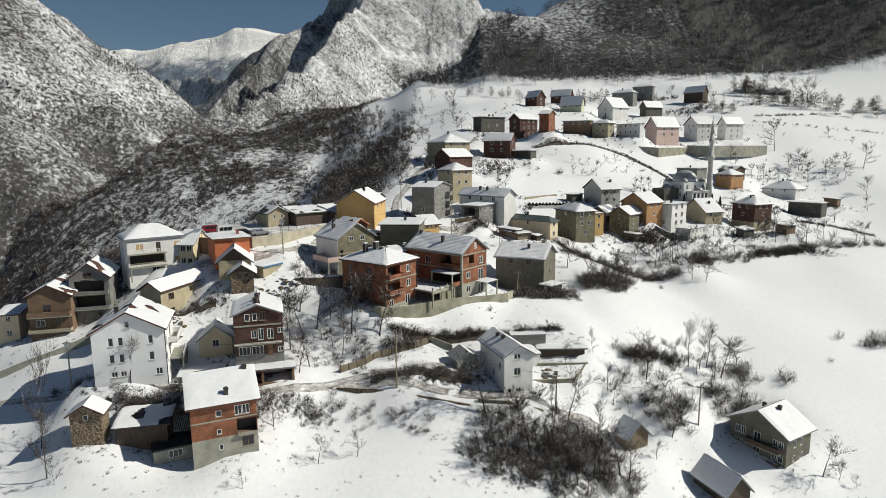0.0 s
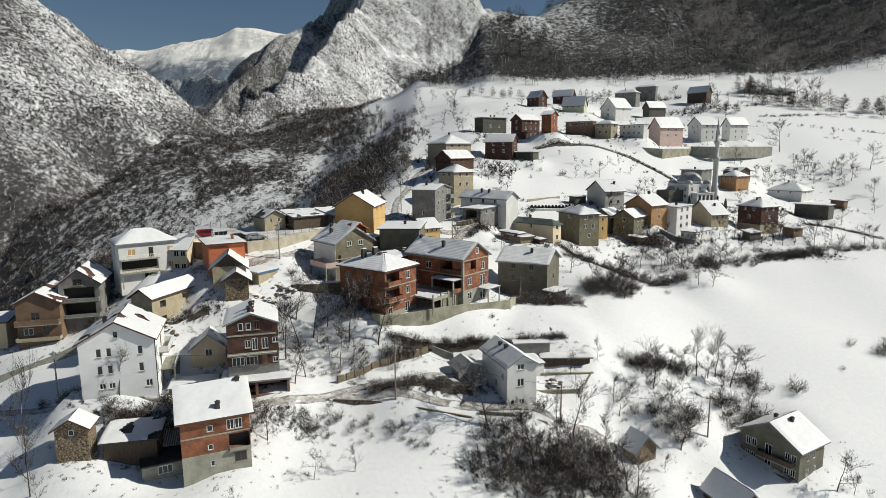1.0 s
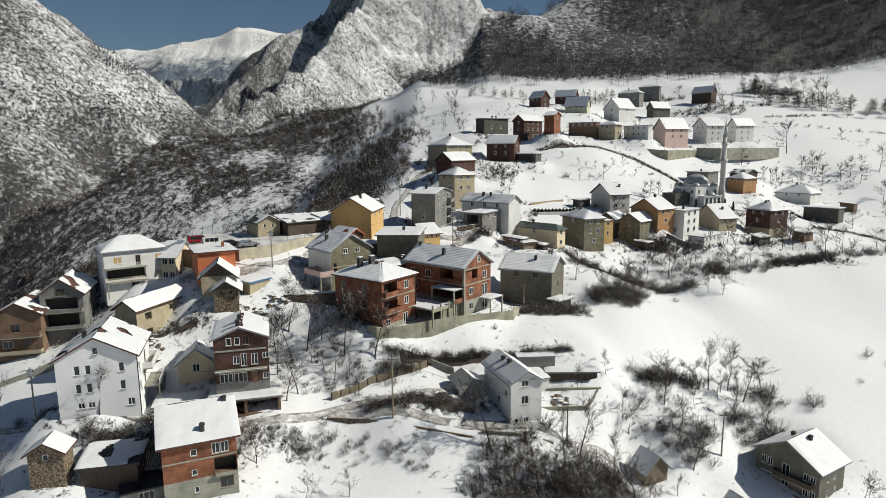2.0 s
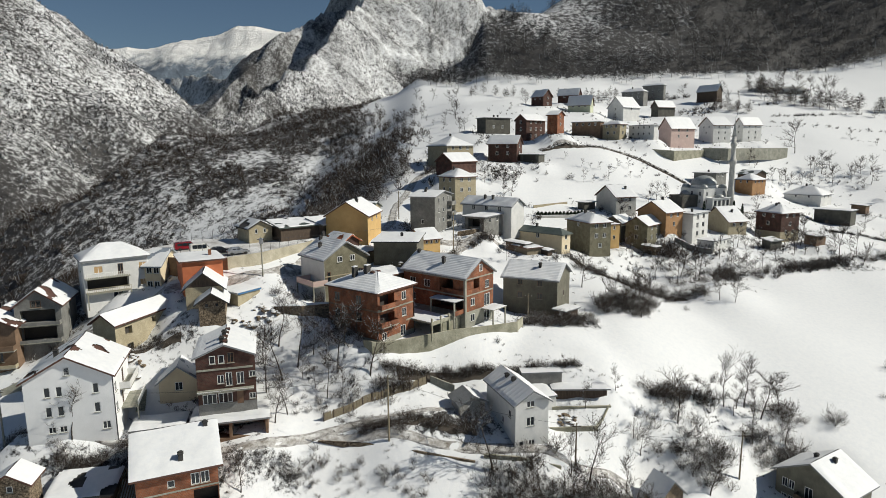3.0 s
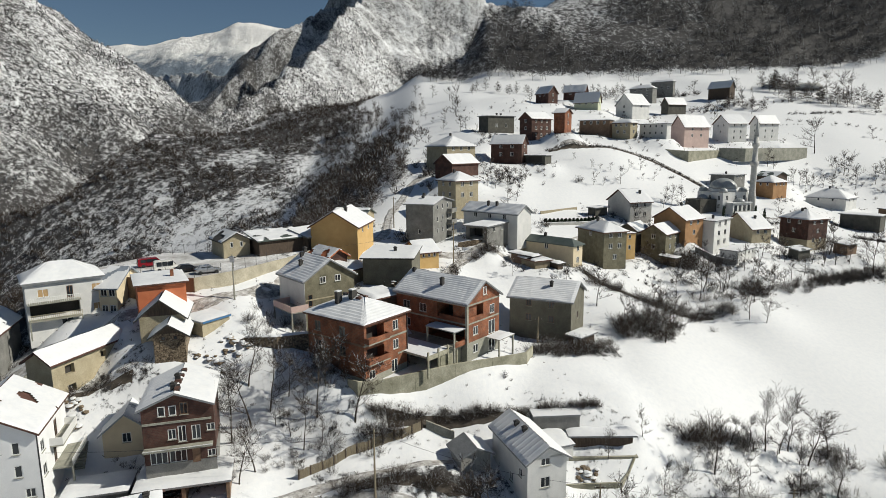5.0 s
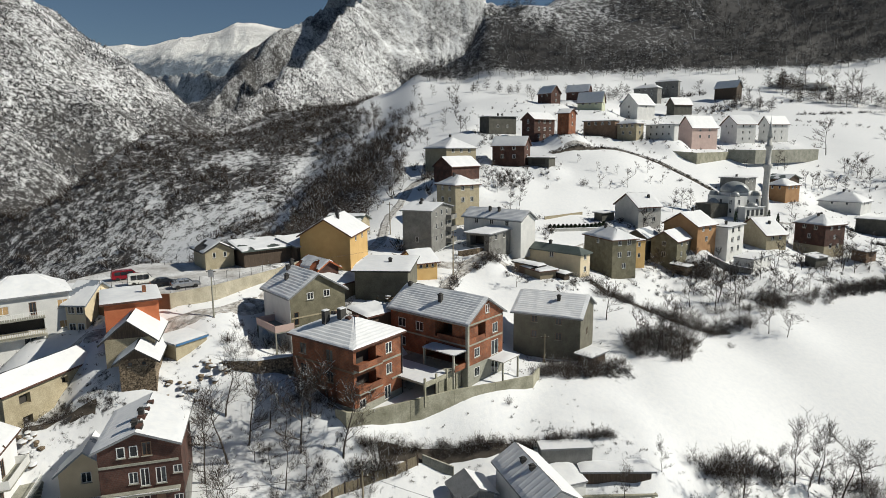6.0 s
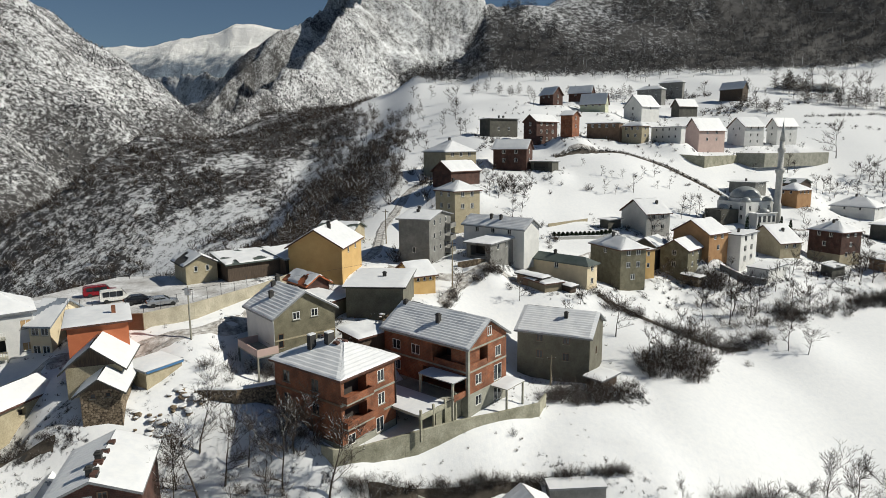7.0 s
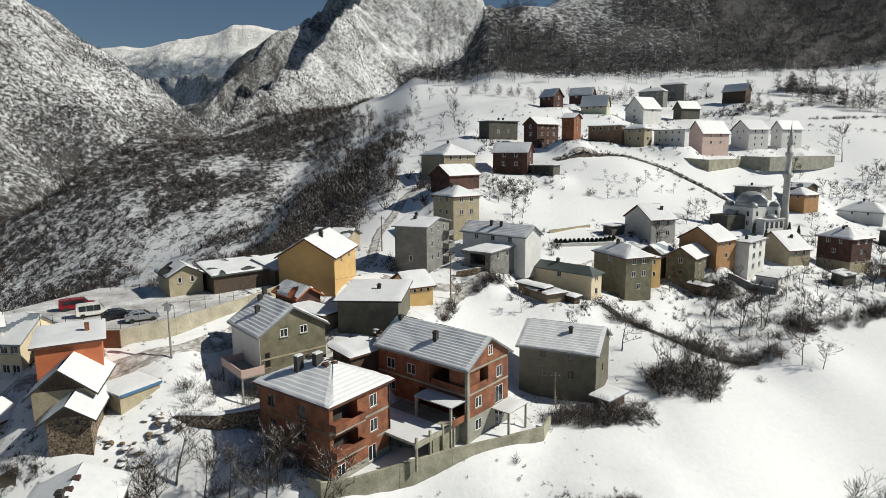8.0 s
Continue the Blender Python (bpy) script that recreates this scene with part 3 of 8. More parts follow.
def house(name, label, cx, cy, yaw, d, w, eave, base, rise, roof, wall, roof_mat=ROOF_GREY, right=(), left=(), lower=None, lower_h=0.0, over=0.5,
          snow=0.2, courses=0, ribs=0, gaps=0.0, bare=(), chimneys=(), style="white", wsize=(1.1, 1.3), storey=2.75, category="house", group="", sink=2.5, gable_mat=None, extra_left=(), extra_right=(), ground=None):
    """A house. x runs along its right-hand face, y along its left-hand face, seen from the nearest corner. right and left: windows in each storey, from the top;
    extra_*: further openings (s, z above the base, w, h, style), s from the face's left end."""
    global SEED
    SEED += 1
    home = thing(name, pose(cx, cy, base, 0, 0, yaw), label, category, group)
    pad(cx, cy, base if ground is None else ground, max(d, w) * 0.5)
    h = eave - base
    if roof == "hip":
        rise = min(rise, 0.27 * min(d, w))
    hx, hy = d / 2, w / 2
    ix, iy = hx - over, hy - over
    if roof in ("ridge_x", "lean_x"):
        top = h + over * rise / hy * (1 if roof == "ridge_x" else 0.5)
    elif roof in ("ridge_y", "lean_y"):
        top = h + over * rise / hx * (1 if roof == "ridge_y" else 0.5)
    elif roof == "hip":
        top = h + over * rise / min(hx, hy)
    else:
        top = h
    top -= 0.1
    mats = [(0, 1e9)] if lower is None else [(1, lower_h), (0, 1e9)]
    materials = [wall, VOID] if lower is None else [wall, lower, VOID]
    if lower is not None:
        mats = [(1, lower_h), (0, 1e9)]

    def openings(length, counts, extra):
        out = []
        for k, c in enumerate(counts):
            z = top - 0.35 - wsize[1] - k * storey
            for s in spread(length, c, wsize[0]) if c else []:
                out.append((s, z, wsize[0], wsize[1], style))
        return out + list(extra)

    bm = bmesh.new()
    faces = (((-ix, -iy), (1, 0), 2 * ix, (0, 1), openings(2 * ix, right, extra_right)),
             ((ix, -iy), (0, 1), 2 * iy, (-1, 0), []),
             ((ix, iy), (-1, 0), 2 * ix, (0, -1), []),
             ((-ix, iy), (0, -1), 2 * iy, (1, 0), openings(2 * iy, left, extra_left)))
    for p0, u, length, inward, ops in faces:
        wall_sheet(bm, p0, u, length, -sink, top, ops, inward, mats=mats)
        for s, z, ww, hh, *st in ops:
            st = st[0] if st else style
            if st == "open":
                continue
            m = Matrix(((u[0], inward[0], 0, p0[0] + u[0] * s), (u[1], inward[1], 0, p0[1] + u[1] * s), (0, 0, 1, z), (0, 0, 0, 1)))
            if st == "door":
                db = bmesh.new()
                box(db, 0, 0.05, 0, ww, 0.11, hh)
                box(db, 0.12, 0.03, 0.15, ww - 0.12, 0.05, hh * 0.45)
                box(db, 0.12, 0.03, hh * 0.52, ww - 0.12, 0.05, hh - 0.15)
                part("door", db, FRAME_BROWN, home).matrix_basis = m
                continue
            fr, pa, si = window_meshes(ww, hh, st)
            wo = part_data("window", fr, home, m)
            part_data("pane", pa, wo)
            part_data("sill", si, wo)
    # gables and slanting wall tops
    gm = 0
    if gable_mat is not None:
        materials = materials + [gable_mat]
        gm = len(materials) - 1
    if roof == "ridge_x":
        for sx in (-ix, ix):
            poly(bm, ((sx, -iy, top), (sx, iy, top), (sx, 0, h + rise - 0.12)), gm)
    elif roof == "ridge_y":
        for sy in (-iy, iy):
            poly(bm, ((-ix, sy, top), (ix, sy, top), (0, sy, h + rise - 0.12)), gm)
    elif roof == "lean_x":
        t2 = h + rise - 0.1 - over * rise / (2 * hy)
        for sx in (-ix, ix):
            poly(bm, ((sx, -iy, top), (sx, iy, top), (sx, iy, t2)), gm)
        poly(bm, ((-ix, iy, top), (ix, iy, top), (ix, iy, t2), (-ix, iy, t2)), gm)
    elif roof == "lean_y":
        t2 = h + rise - 0.1 - over * rise / (2 * hx)
        for sy in (-iy, iy):
            poly(bm, ((-ix, sy, top), (ix, sy, top), (ix, sy, t2)), gm)
        poly(bm, ((ix, -iy, top), (ix, iy, top), (ix, iy, t2), (ix, -iy, t2)), gm)
    bmesh.ops.recalc_face_normals(bm, faces=bm.faces)
    part("wall", bm, materials, home)
    # roof slab and snow
    rb, sb = bmesh.new(), bmesh.new()
    planes = roof_planes(roof, hx, hy, rise)
    thick = 0.25 if roof != "flat" else 0.24
    any_snow = False
    for k, pl in enumerate(planes):
        lifted = [(p[0], p[1], p[2] + h) for p in pl]
        pts = []
        for p in lifted:
            if not pts or (Vector(p) - Vector(pts[-1])).length > 1e-3:
                pts.append(p)
        prism(rb, pts, (0, 0, -thick))
        deep = snow[k] if isinstance(snow, tuple) else snow
        if k not in bare and deep > 0:
            any_snow = True
            snow_sheet(sb, *lifted, deep, SEED * 7 + k, courses, gaps, ribs[k] if isinstance(ribs, tuple) else ribs)
    part("roof", rb, roof_mat, home)
    if any_snow:
        part("snow_cover", sb, SNOW, home, "white snow lying on the roof")
    else:
        sb.free()
    for u, v, ch in chimneys:
        x, y = u * hx, v * hy
        if roof == "ridge_x":
            rz = rise * (1 - abs(v))
        elif roof == "ridge_y":
            rz = rise * (1 - abs(u))
        elif roof == "hip":
            rz = rise * min(1, (1 - max(abs(u) if hx <= hy else 0, abs(v) if hy <= hx else 0)))
        else:
            rz = rise * 0.5
        cb = bmesh.new()
        box(cb, x - 0.28, y - 0.28, h + rz - 0.5, x + 0.28, y + 0.28, h + rz + ch)
        box(cb, x - 0.36, y - 0.36, h + rz + ch, x + 0.36, y + 0.36, h + rz + ch + 0.1)
        box(cb, x - 0.2, y - 0.2, h + rz + ch + 0.1, x + 0.2, y + 0.2, h + rz + ch + 0.26)
        part("chimney", cb, ROOF_DARK if roof_mat is not ROOF_RED else BRICK, home)
    return home


def add_box(home, name, mat, x0, y0, z0, x1, y1, z1, label="", bevel=0.0):
    """A block as a part of a house, in the house's own axes."""
    bm = bmesh.new()
    box(bm, min(x0, x1), min(y0, y1), min(z0, z1), max(x0, x1), max(y0, y1), max(z0, z1))
    if bevel:
        bmesh.ops.bevel(bm, geom=bm.edges[:], offset=bevel, segments=1, affect="EDGES")
    return part(name, bm, mat, home, label)


def add_snow(home, x0, y0, x1, y1, z, thick=0.18, tilt=0.0):
    """Snow on a level or slightly tilted slab (tilt: rise of its far y edge)."""
    bm = bmesh.new()
    snow_sheet(bm, (x0, y0, z), (x1, y0, z), (x1, y1, z + tilt), (x0, y1, z + tilt), thick, int(x0 * 7 + y1 * 3 + z))
    part("snow_cover", bm, SNOW, home, "white snow lying on the slab")


def add_balcony(home, side, face, a0, a1, z, out, parapet, mat, rail=0.95, posts=False):
    """A balcony slab with a parapet. side "R": on the face y = face, from a0 to a1 in x; side "L": on x = face, from a0 to a1 in y."""
    if side == "R":
        f = lambda u0, v0, z0, u1, v1, z1, n, m: add_box(home, n, m, u0, face - v0, z0, u1, face - v1, z1)
    else:
        f = lambda u0, v0, z0, u1, v1, z1, n, m: add_box(home, n, m, face - v0, u0, z0, face - v1, u1, z1)
    f(a0, -0.02, z - 0.18, a1, out, z, "balcony_slab", CONCRETE)
    if parapet == "solid":
        f(a0, out - 0.12, z, a1, out - 0.002, z + rail, "parapet", mat)
        f(a0, 0, z, a0 + 0.12, out - 0.12, z + rail, "parapet", mat)
        f(a1 - 0.12, 0, z, a1, out - 0.12, z + rail, "parapet", mat)
    else:
        f(a0, out - 0.07, z + rail - 0.06, a1, out, z + rail, "handrail", mat)
        n = max(3, int((a1 - a0) / 0.28))
        for k in range(n + 1):
            u = a0 + (a1 - a0 - 0.05) * k / n
            f(u, out - 0.06, z, u + 0.05, out - 0.01, z + rail - 0.06, "baluster", mat)
    if posts:
        for u in (a0, a1 - 0.2):
            f(u, out - 0.2, -2.5, u + 0.2, out, z - 0.18, "post", CONCRETE)


def add_window(home, side, face, s, z, w, h, style="white"):
    """A window set into a gable: side and face as for a balcony, s its left edge along x (R) or its right edge along y (L)."""
    fr, pa, si = window_meshes(w, h, style)
    if side == "R":
        m = Matrix(((1, 0, 0, s), (0, 1, 0, face - 0.06), (0, 0, 1, z), (0, 0, 0, 1)))
    else:
        m = Matrix(((0, 1, 0, face - 0.06), (-1, 0, 0, s), (0, 0, 1, z), (0, 0, 0, 1)))
    wo = part_data("window", fr, home, m)
    part_data("pane", pa, wo)
    part_data("sill", si, wo)


SEED = 0
HOUSES = {}


def keep(key, ob):
    HOUSES[key] = ob
    return ob

# the lower village round the retaining wall
a_house = house("house", "unfinished red brick house with snowy hipped roof and balconies", -12.7, 121.6, 53, 10.2, 12.6, 38.9, 32.1, 2.3, "hip", BRICK, ROOF_BROWN, snow=(0.2, 0.2, 0.2, 0.12), lower=CONCRETE, lower_h=-1.2, courses=9, sink=8, ground=30.4,
                extra_right=((0.5, 0.95, 3.6, 2.0, "open", 1.4), (0.5, 3.95, 3.6, 2.2, "open", 1.4), (6.0, 1.5, 1.2, 1.5), (6.0, 4.4, 1.2, 1.5), (5.6, -1.9, 1.3, 1.9, "white"), (0.9, -1.6, 1.2, 1.3, "white")),
                extra_left=((1.5, 4.3, 1.3, 1.5, "brown"), (6.6, 4.3, 1.3, 1.5, "brown"), (1.5, 1.4, 1.3, 1.5, "brown"), (6.6, 1.4, 1.3, 1.5, "brown")))
rng = random.Random(8)
for k in range(12):
    u, v, q = rng.uniform(-0.5, 1.4), rng.uniform(-2.2, 2.6), rng.uniform(0.2, 0.45)
    rz = 6.8 + 2.3 * (1 - abs(u) / 5.1)
    add_box(a_house, "loose_tiles", ROOF_BROWN if k % 3 else ROOF_DARK, u - q, v - q, rz - 0.3, u + q, v + q, rz + rng.uniform(0.1, 0.3))
for cu, cv, cw, ch in ((-2.0, 1.8, 0.45, 1.7), (-0.6, 0.2, 0.5, 1.3)):
    rz = 6.8 + 2.3 * (1 - abs(cu) / 5.1)
    add_box(a_house, "chimney", ROOF_DARK, cu - cw, cv - cw * 0.7, rz - 0.4, cu + cw, cv + cw * 0.7, rz + ch, "black sheet-clad chimney")
    add_box(a_house, "chimney_cap", SNOW, cu - cw, cv - cw * 0.7, rz + ch, cu + cw, cv + cw * 0.7, rz + ch + 0.14, "snow on the chimney")
for bz in (0.95, 3.95):
    add_balcony(a_house, "R", -5.8, -4.55, -0.2, bz, 0.9, "solid", BRICK, 0.8)
add_box(a_house, "ring_beam", CONCRETE, -4.66, -5.86, 3.45, 4.66, -5.7, 3.7)
add_box(a_house, "ring_beam", CONCRETE, 2.4, -5.86, 0.55, 4.66, -5.7, 0.8)
# left-hand beam in a darker brown: that side's shade is put into its colour
add_box(a_house, "ring_beam", RENDER_BROWN, -4.68, -5.7, 3.45, -4.5, 5.7, 3.7)
add_box(a_house, "drainpipe", METAL_DARK, 4.45, -5.95, -2.0, 4.57, -5.83, 6.7)
b_house = house("house", "large unfinished brick house with snowy tiled gable roof", 0.8, 131.8, 50, 9.6, 16.0, 39.2, 29.9, 3.0, "ridge_y", BRICK, ROOF_GREY, lower=CONCRETE, lower_h=2.9, courses=13, chimneys=((-0.45, -0.1, 1.1), (-0.1, 0.85, 0.5)), sink=3,
                extra_right=((0.35, 6.4, 3.9, 2.3, "open", 3.0), (6.0, 6.5, 1.3, 1.5), (1.6, 3.9, 1.3, 1.4), (5.7, 3.1, 1.8, 2.3), (1.6, 1.0, 1.3, 1.4), (5.7, 0.2, 1.8, 2.1)),
                extra_left=((9.0, 6.4, 5.6, 2.3, "open", 3.0), (1.6, 6.6, 1.5, 1.4), (5.2, 6.6, 1.5, 1.4), (1.6, 3.7, 1.5, 1.4), (7.2, 2.95, 7.3, 2.4, "open", 2.6), (11.5, 0.8, 1.7, 1.5)))
add_window(b_house, "R", -7.5, -0.1, 9.9, 0.9, 1.3)
for bz in (2.9, 6.0, 8.95):
    add_box(b_house, "ring_beam", CONCRETE, -4.33, -7.56, bz - 0.14, 4.33, -7.4, bz + 0.1)
    add_box(b_house, "ring_beam", CONCRETE, -4.36, -7.4, bz - 0.14, -4.2, 7.5, bz + 0.1)
add_box(b_house, "corner_post", CONCRETE, -4.4, -7.6, 0.0, -4.0, -7.2, 9.0)
add_box(b_house, "parapet", BRICK, -4.36, -7.45, 6.1, -4.2, -1.9, 6.95)
add_box(b_house, "parapet", BRICK, -4.2, -7.55, 6.1, -0.3, -7.4, 6.95)
# lean-to roof over the yard, with brick parapet and posts
add_box(b_house, "porch_roof", ROOF_GREY, -7.2, -7.4, 5.35, -4.4, -1.6, 5.5)
add_snow(b_house, -7.25, -7.45, -4.4, -1.55, 5.5, 0.14)
for py in (-7.3, -1.9):
    add_box(b_house, "post", CONCRETE, -7.15, py, -0.5, -6.9, py + 0.25, 5.35)
add_box(b_house, "parapet", BRICK, -7.1, -7.3, 2.9, -4.4, -7.15, 3.7)
add_box(b_house, "porch_deck", CONCRETE, -12.5, -6.5, 2.6, -4.4, 3.0, 2.9)
add_snow(b_house, -12.5, -6.5, -7.2, 3.0, 2.9, 0.12)
add_box(b_house, "yard_wall", CONCRETE_MOSSY, -9.4, -6.45, -0.4, -4.45, -6.25, 2.58)
add_box(b_house, "beam", CONCRETE_MOSSY, -12.6, -6.7, 2.3, -4.4, -6.5, 2.95)
for px in (-12.5, -10.2, -8.0, -5.9):
    add_box(b_house, "post", CONCRETE_MOSSY, px, -6.75, -0.4, px + 0.25, -6.5, 3.6)
# canopy beside the door
add_box(b_house, "canopy", CONCRETE, 0.6, -10.2, 2.75, 4.9, -7.5, 2.9)
add_snow(b_house, 0.55, -10.25, 4.95, -7.5, 2.9, 0.22)
for px in (0.7, 4.6):
    add_box(b_house, "post", CONCRETE, px, -10.1, -1.5, px + 0.22, -9.88, 2.75)
keep("C", house("house", "grey rendered house with snow-dusted gable roof", 20.4, 148.3, 65, 11.7, 12.8, 34.8, 26.5, 2.8, "ridge_y", RENDER_TAUPE, ROOF_GREY, right=(0, 1), left=(2, 2), style="brown", courses=12, chimneys=((-0.35, -0.2, 0.9),), sink=3))
d_house = house("house", "olive rendered house with white side and snowy roof", -21.6, 136.0, 40, 10.3, 10.2, 41.6, 32.7, 3.2, "ridge_y", RENDER_OLIVE, ROOF_GREY, courses=11, chimneys=((-0.5, 0.1, 0.9), (-0.2, 0.6, 0.7), (0.0, 0.75, 0.8)), sink=3,
                extra_left=((3.2, 5.6, 0.7, 0.8), (6.4, 5.0, 1.2, 1.9, "brown"), (2.0, 0.6, 1.2, 2.0, "brown"), (5.6, 1.0, 1.2, 1.3)), extra_right=((0.5, 4.6, 0.8, 2.0, "brown"),))
add_window(d_house, "R", -4.6, -1.9, 8.2, 1.1, 1.1)
add_window(d_house, "R", -4.6, 0.9, 8.2, 1.1, 1.1)
add_box(d_house, "side_render", RENDER_WHITE, -4.72, -4.58, -2.0, -4.655, 4.6, 8.6, "white rendered side wall with no coat on the gable")
add_box(d_house, "ring_beam", RENDER_TAN, -4.6, -4.66, 5.6, 4.6, -4.55, 5.8)
add_balcony(d_house, "L", -4.65, -5.6, 1.0, 4.4, 3.0, "solid", RENDER_PINK, 1.0, posts=True)
keep("YEL", house("house", "ochre yellow house with white snow on gable roof", -21.2, 163.1, 83, 14.5, 10.8, 46.9, 41.2, 3.3, "ridge_x", RENDER_YELLOW, ROOF_BROWN, right=(2,), left=(0,), chimneys=((-0.2, -0.2, 0.8), (0.0, -0.1, 0.8)), sink=3))
house("house", "low dark building with flat snow-covered roof", -9.4, 148.0, 86, 14.8, 9.9, 43.3, 39.2, 0.0, "flat", RENDER_TAUPE, ROOF_DARK, left=(0,), snow=0.22, chimneys=((0, -0.1, 0.7),), sink=3)
house("house", "small yellow house with thick snow on its roof", -4.6, 163.6, 29, 5.6, 8.6, 40.9, 37.4, 2.2, "ridge_x", RENDER_YELLOW, ROOF_BROWN, right=(3,), wsize=(0.6, 0.8), sink=3)
gr_house = house("house", "tall grey rendered block with small windows and balconies", -3.0, 180.1, 68, 13.1, 7.9, 49.8, 40.7, 1.3, "ridge_y", RENDER_GREY, ROOF_GREY, right=(3, 3, 3), left=(0, 0, 1), wsize=(0.75, 1.2), chimneys=((0.2, 0.5, 0.7), (-0.3, 0.2, 0.5)), snow=0.15, sink=3)
for bz in (1.0, 3.7, 6.4):
    add_balcony(gr_house, "R", -3.45, 2.6, 6.0, bz, 1.3, "solid", RENDER_GREY, 0.9)
house("house", "long white building with snow-dusted gable roof", 14.1, 190.4, 48, 6.9, 18.3, 46.2, 40.4, 2.2, "ridge_y", RENDER_WHITE, ROOF_GREY, right=(0,), left=(3,), courses=8, chimneys=((-0.3, -0.1, 1.0), (-0.3, 0.2, 1.0)), sink=3)
house("annex", "low flat-roofed annex with snow on its roof", 12.2, 183.3, 57, 15.8, 6.8, 44.3, 41.3, 0.0, "flat", RENDER_GREY, ROOF_GREY, right=(3,), extra_left=((1.0, 0.2, 3.6, 2.2, "open", 2.5),), snow=0.25, sink=3, category="annex")
# the lower left group
w_house = house("house", "white rendered three-storey house with snowy gable roof", -51.2, 99.4, 107, 11.7, 11.4, 32.5, 23.9, 3.2, "ridge_x", RENDER_BRIGHT, ROOF_BROWN, gaps=0.13, wsize=(0.8, 1.4), chimneys=((-0.3, 0.35, 0.9),), sink=3,
                extra_left=((2.3, 6.3, 0.75, 1.4), (3.7, 6.3, 0.75, 1.4), (8.0, 6.3, 0.75, 1.4), (2.3, 3.6, 0.75, 1.4), (3.7, 3.6, 0.75, 1.4), (8.0, 3.6, 0.75, 1.4), (2.4, 1.3, 0.9, 0.9), (3.7, 1.3, 0.9, 0.9), (8.8, 1.1, 1.0, 1.1)),
                extra_right=((1.2, 5.6, 1.2, 1.4), (6.0, 5.2, 1.0, 2.1, "brown"), (1.2, 2.7, 1.2, 1.4), (5.0, 2.4, 1.0, 2.1, "brown")))
add_window(w_house, "L", -5.35, 0.4, 9.1, 0.75, 1.1)
add_balcony(w_house, "R", -5.2, -1.5, 4.5, 5.1, 1.4, "solid", RENDER_WHITE, 0.9)
add_balcony(w_house, "R", -5.2, -1.5, 5.0, 2.3, 2.2, "bars", FRAME_WHITE, 0.9, posts=True)
for k in range(9):
    add_box(w_house, "step", CONCRETE, 5.0 - 0.32 * k - 0.32, -7.5, 2.2 - 0.25 * k - 0.25, 5.0 - 0.32 * k, -6.3, 2.2 - 0.25 * k)
add_box(w_house, "drainpipe", METAL_DARK, -5.35, -5.34, -1.5, -5.23, -5.22, 8.4)
br_house = house("house", "dark brown brick house with snowy gable roof", -32.5, 105.1, 106, 10.7, 8.6, 33.4, 26.0, 1.8, "ridge_x", BRICK_DARK, ROOF_GREY, snow=(0.24, 0.07), ribs=(0, 15), chimneys=((-0.75, 0.05, 0.7), (-0.3, 0.0, 0.8)), sink=3, lower=RENDER_GREY, lower_h=0.4,
                 extra_left=((2.7, 3.3, 0.9, 1.3), (3.8, 2.9, 0.9, 2.0), (5.3, 3.0, 1.0, 1.8), (7.0, 3.9, 0.9, 0.9), (0.6, 0.4, 1.9, 1.5), (2.7, 0.4, 1.9, 1.5), (5.2, 0.1, 0.9, 2.1, "door"), (6.9, 0.6, 0.9, 0.9)))
rng = random.Random(12)
for k in range(16):
    u = rng.uniform(-4.6, 2.2)
    s = rng.uniform(0.15, 0.4)
    add_box(br_house, "loose_tiles", ROOF_BROWN if k % 3 else ROOF_DARK, u - s, -0.2 - s, 8.9, u + s, rng.uniform(-0.1, 0.45), 9.3 + rng.uniform(0, 0.25))
add_window(br_house, "L", -4.85, 2.0, 6.3, 0.8, 1.2)
add_window(br_house, "L", -4.85, 0.8, 6.3, 0.8, 1.2)
add_window(br_house, "L", -4.85, -0.4, 6.3, 0.9, 1.5, "brown")
add_box(br_house, "ring_beam", CONCRETE, -4.95, -3.8, 5.35, -4.8, 3.8, 5.6)
add_balcony(br_house, "L", -4.85, -3.8, 3.8, 2.55, 1.1, "bars", FRAME_WHITE, 0.12)
house("house", "small cream cottage with snowy gable roof", -42.2, 112.0, 106, 12.5, 6.6, 27.2, 25.0, 2.7, "ridge_x", RENDER_CREAM, ROOF_BLUE, snow=(0.1, 0.03), gaps=0.05, left=(1,), sink=3)
house("barn", "long tan rendered barn with thick snow on roof", -51.2, 115.4, 75, 13.6, 5.2, 35.5, 31.7, 1.7, "ridge_x", RENDER_TAN, ROOF_BROWN, extra_right=((2.0, 1.6, 1.5, 1.3, "open", 0.6), (8.0, 2.0, 1.0, 0.9, "open", 0.6), (2.2, -1.2, 1.3, 1.3, "open", 0.6)), sink=4, category="barn")
red_house = house("house", "terracotta red house with snow on a flat lean-to roof", -44.4, 126.9, 29, 7.7, 9.8, 43.1, 39.9, 0.0, "flat", RENDER_RED, ROOF_BROWN, right=(0,), sink=3)
add_box(red_house, "chimney", BRICK, 1.6, -0.6, 3.0, 2.1, -0.1, 4.3, "red brick chimney")
house("house", "cream house with grey sheet roof", -54.5, 134.5, 85, 8.7, 4.1, 40.6, 36.2, 2.9, "ridge_y", RENDER_CREAM, ROOF_BLUE, left=(2, 2), right=(1,), snow=0.06, gaps=0.1, sink=3)
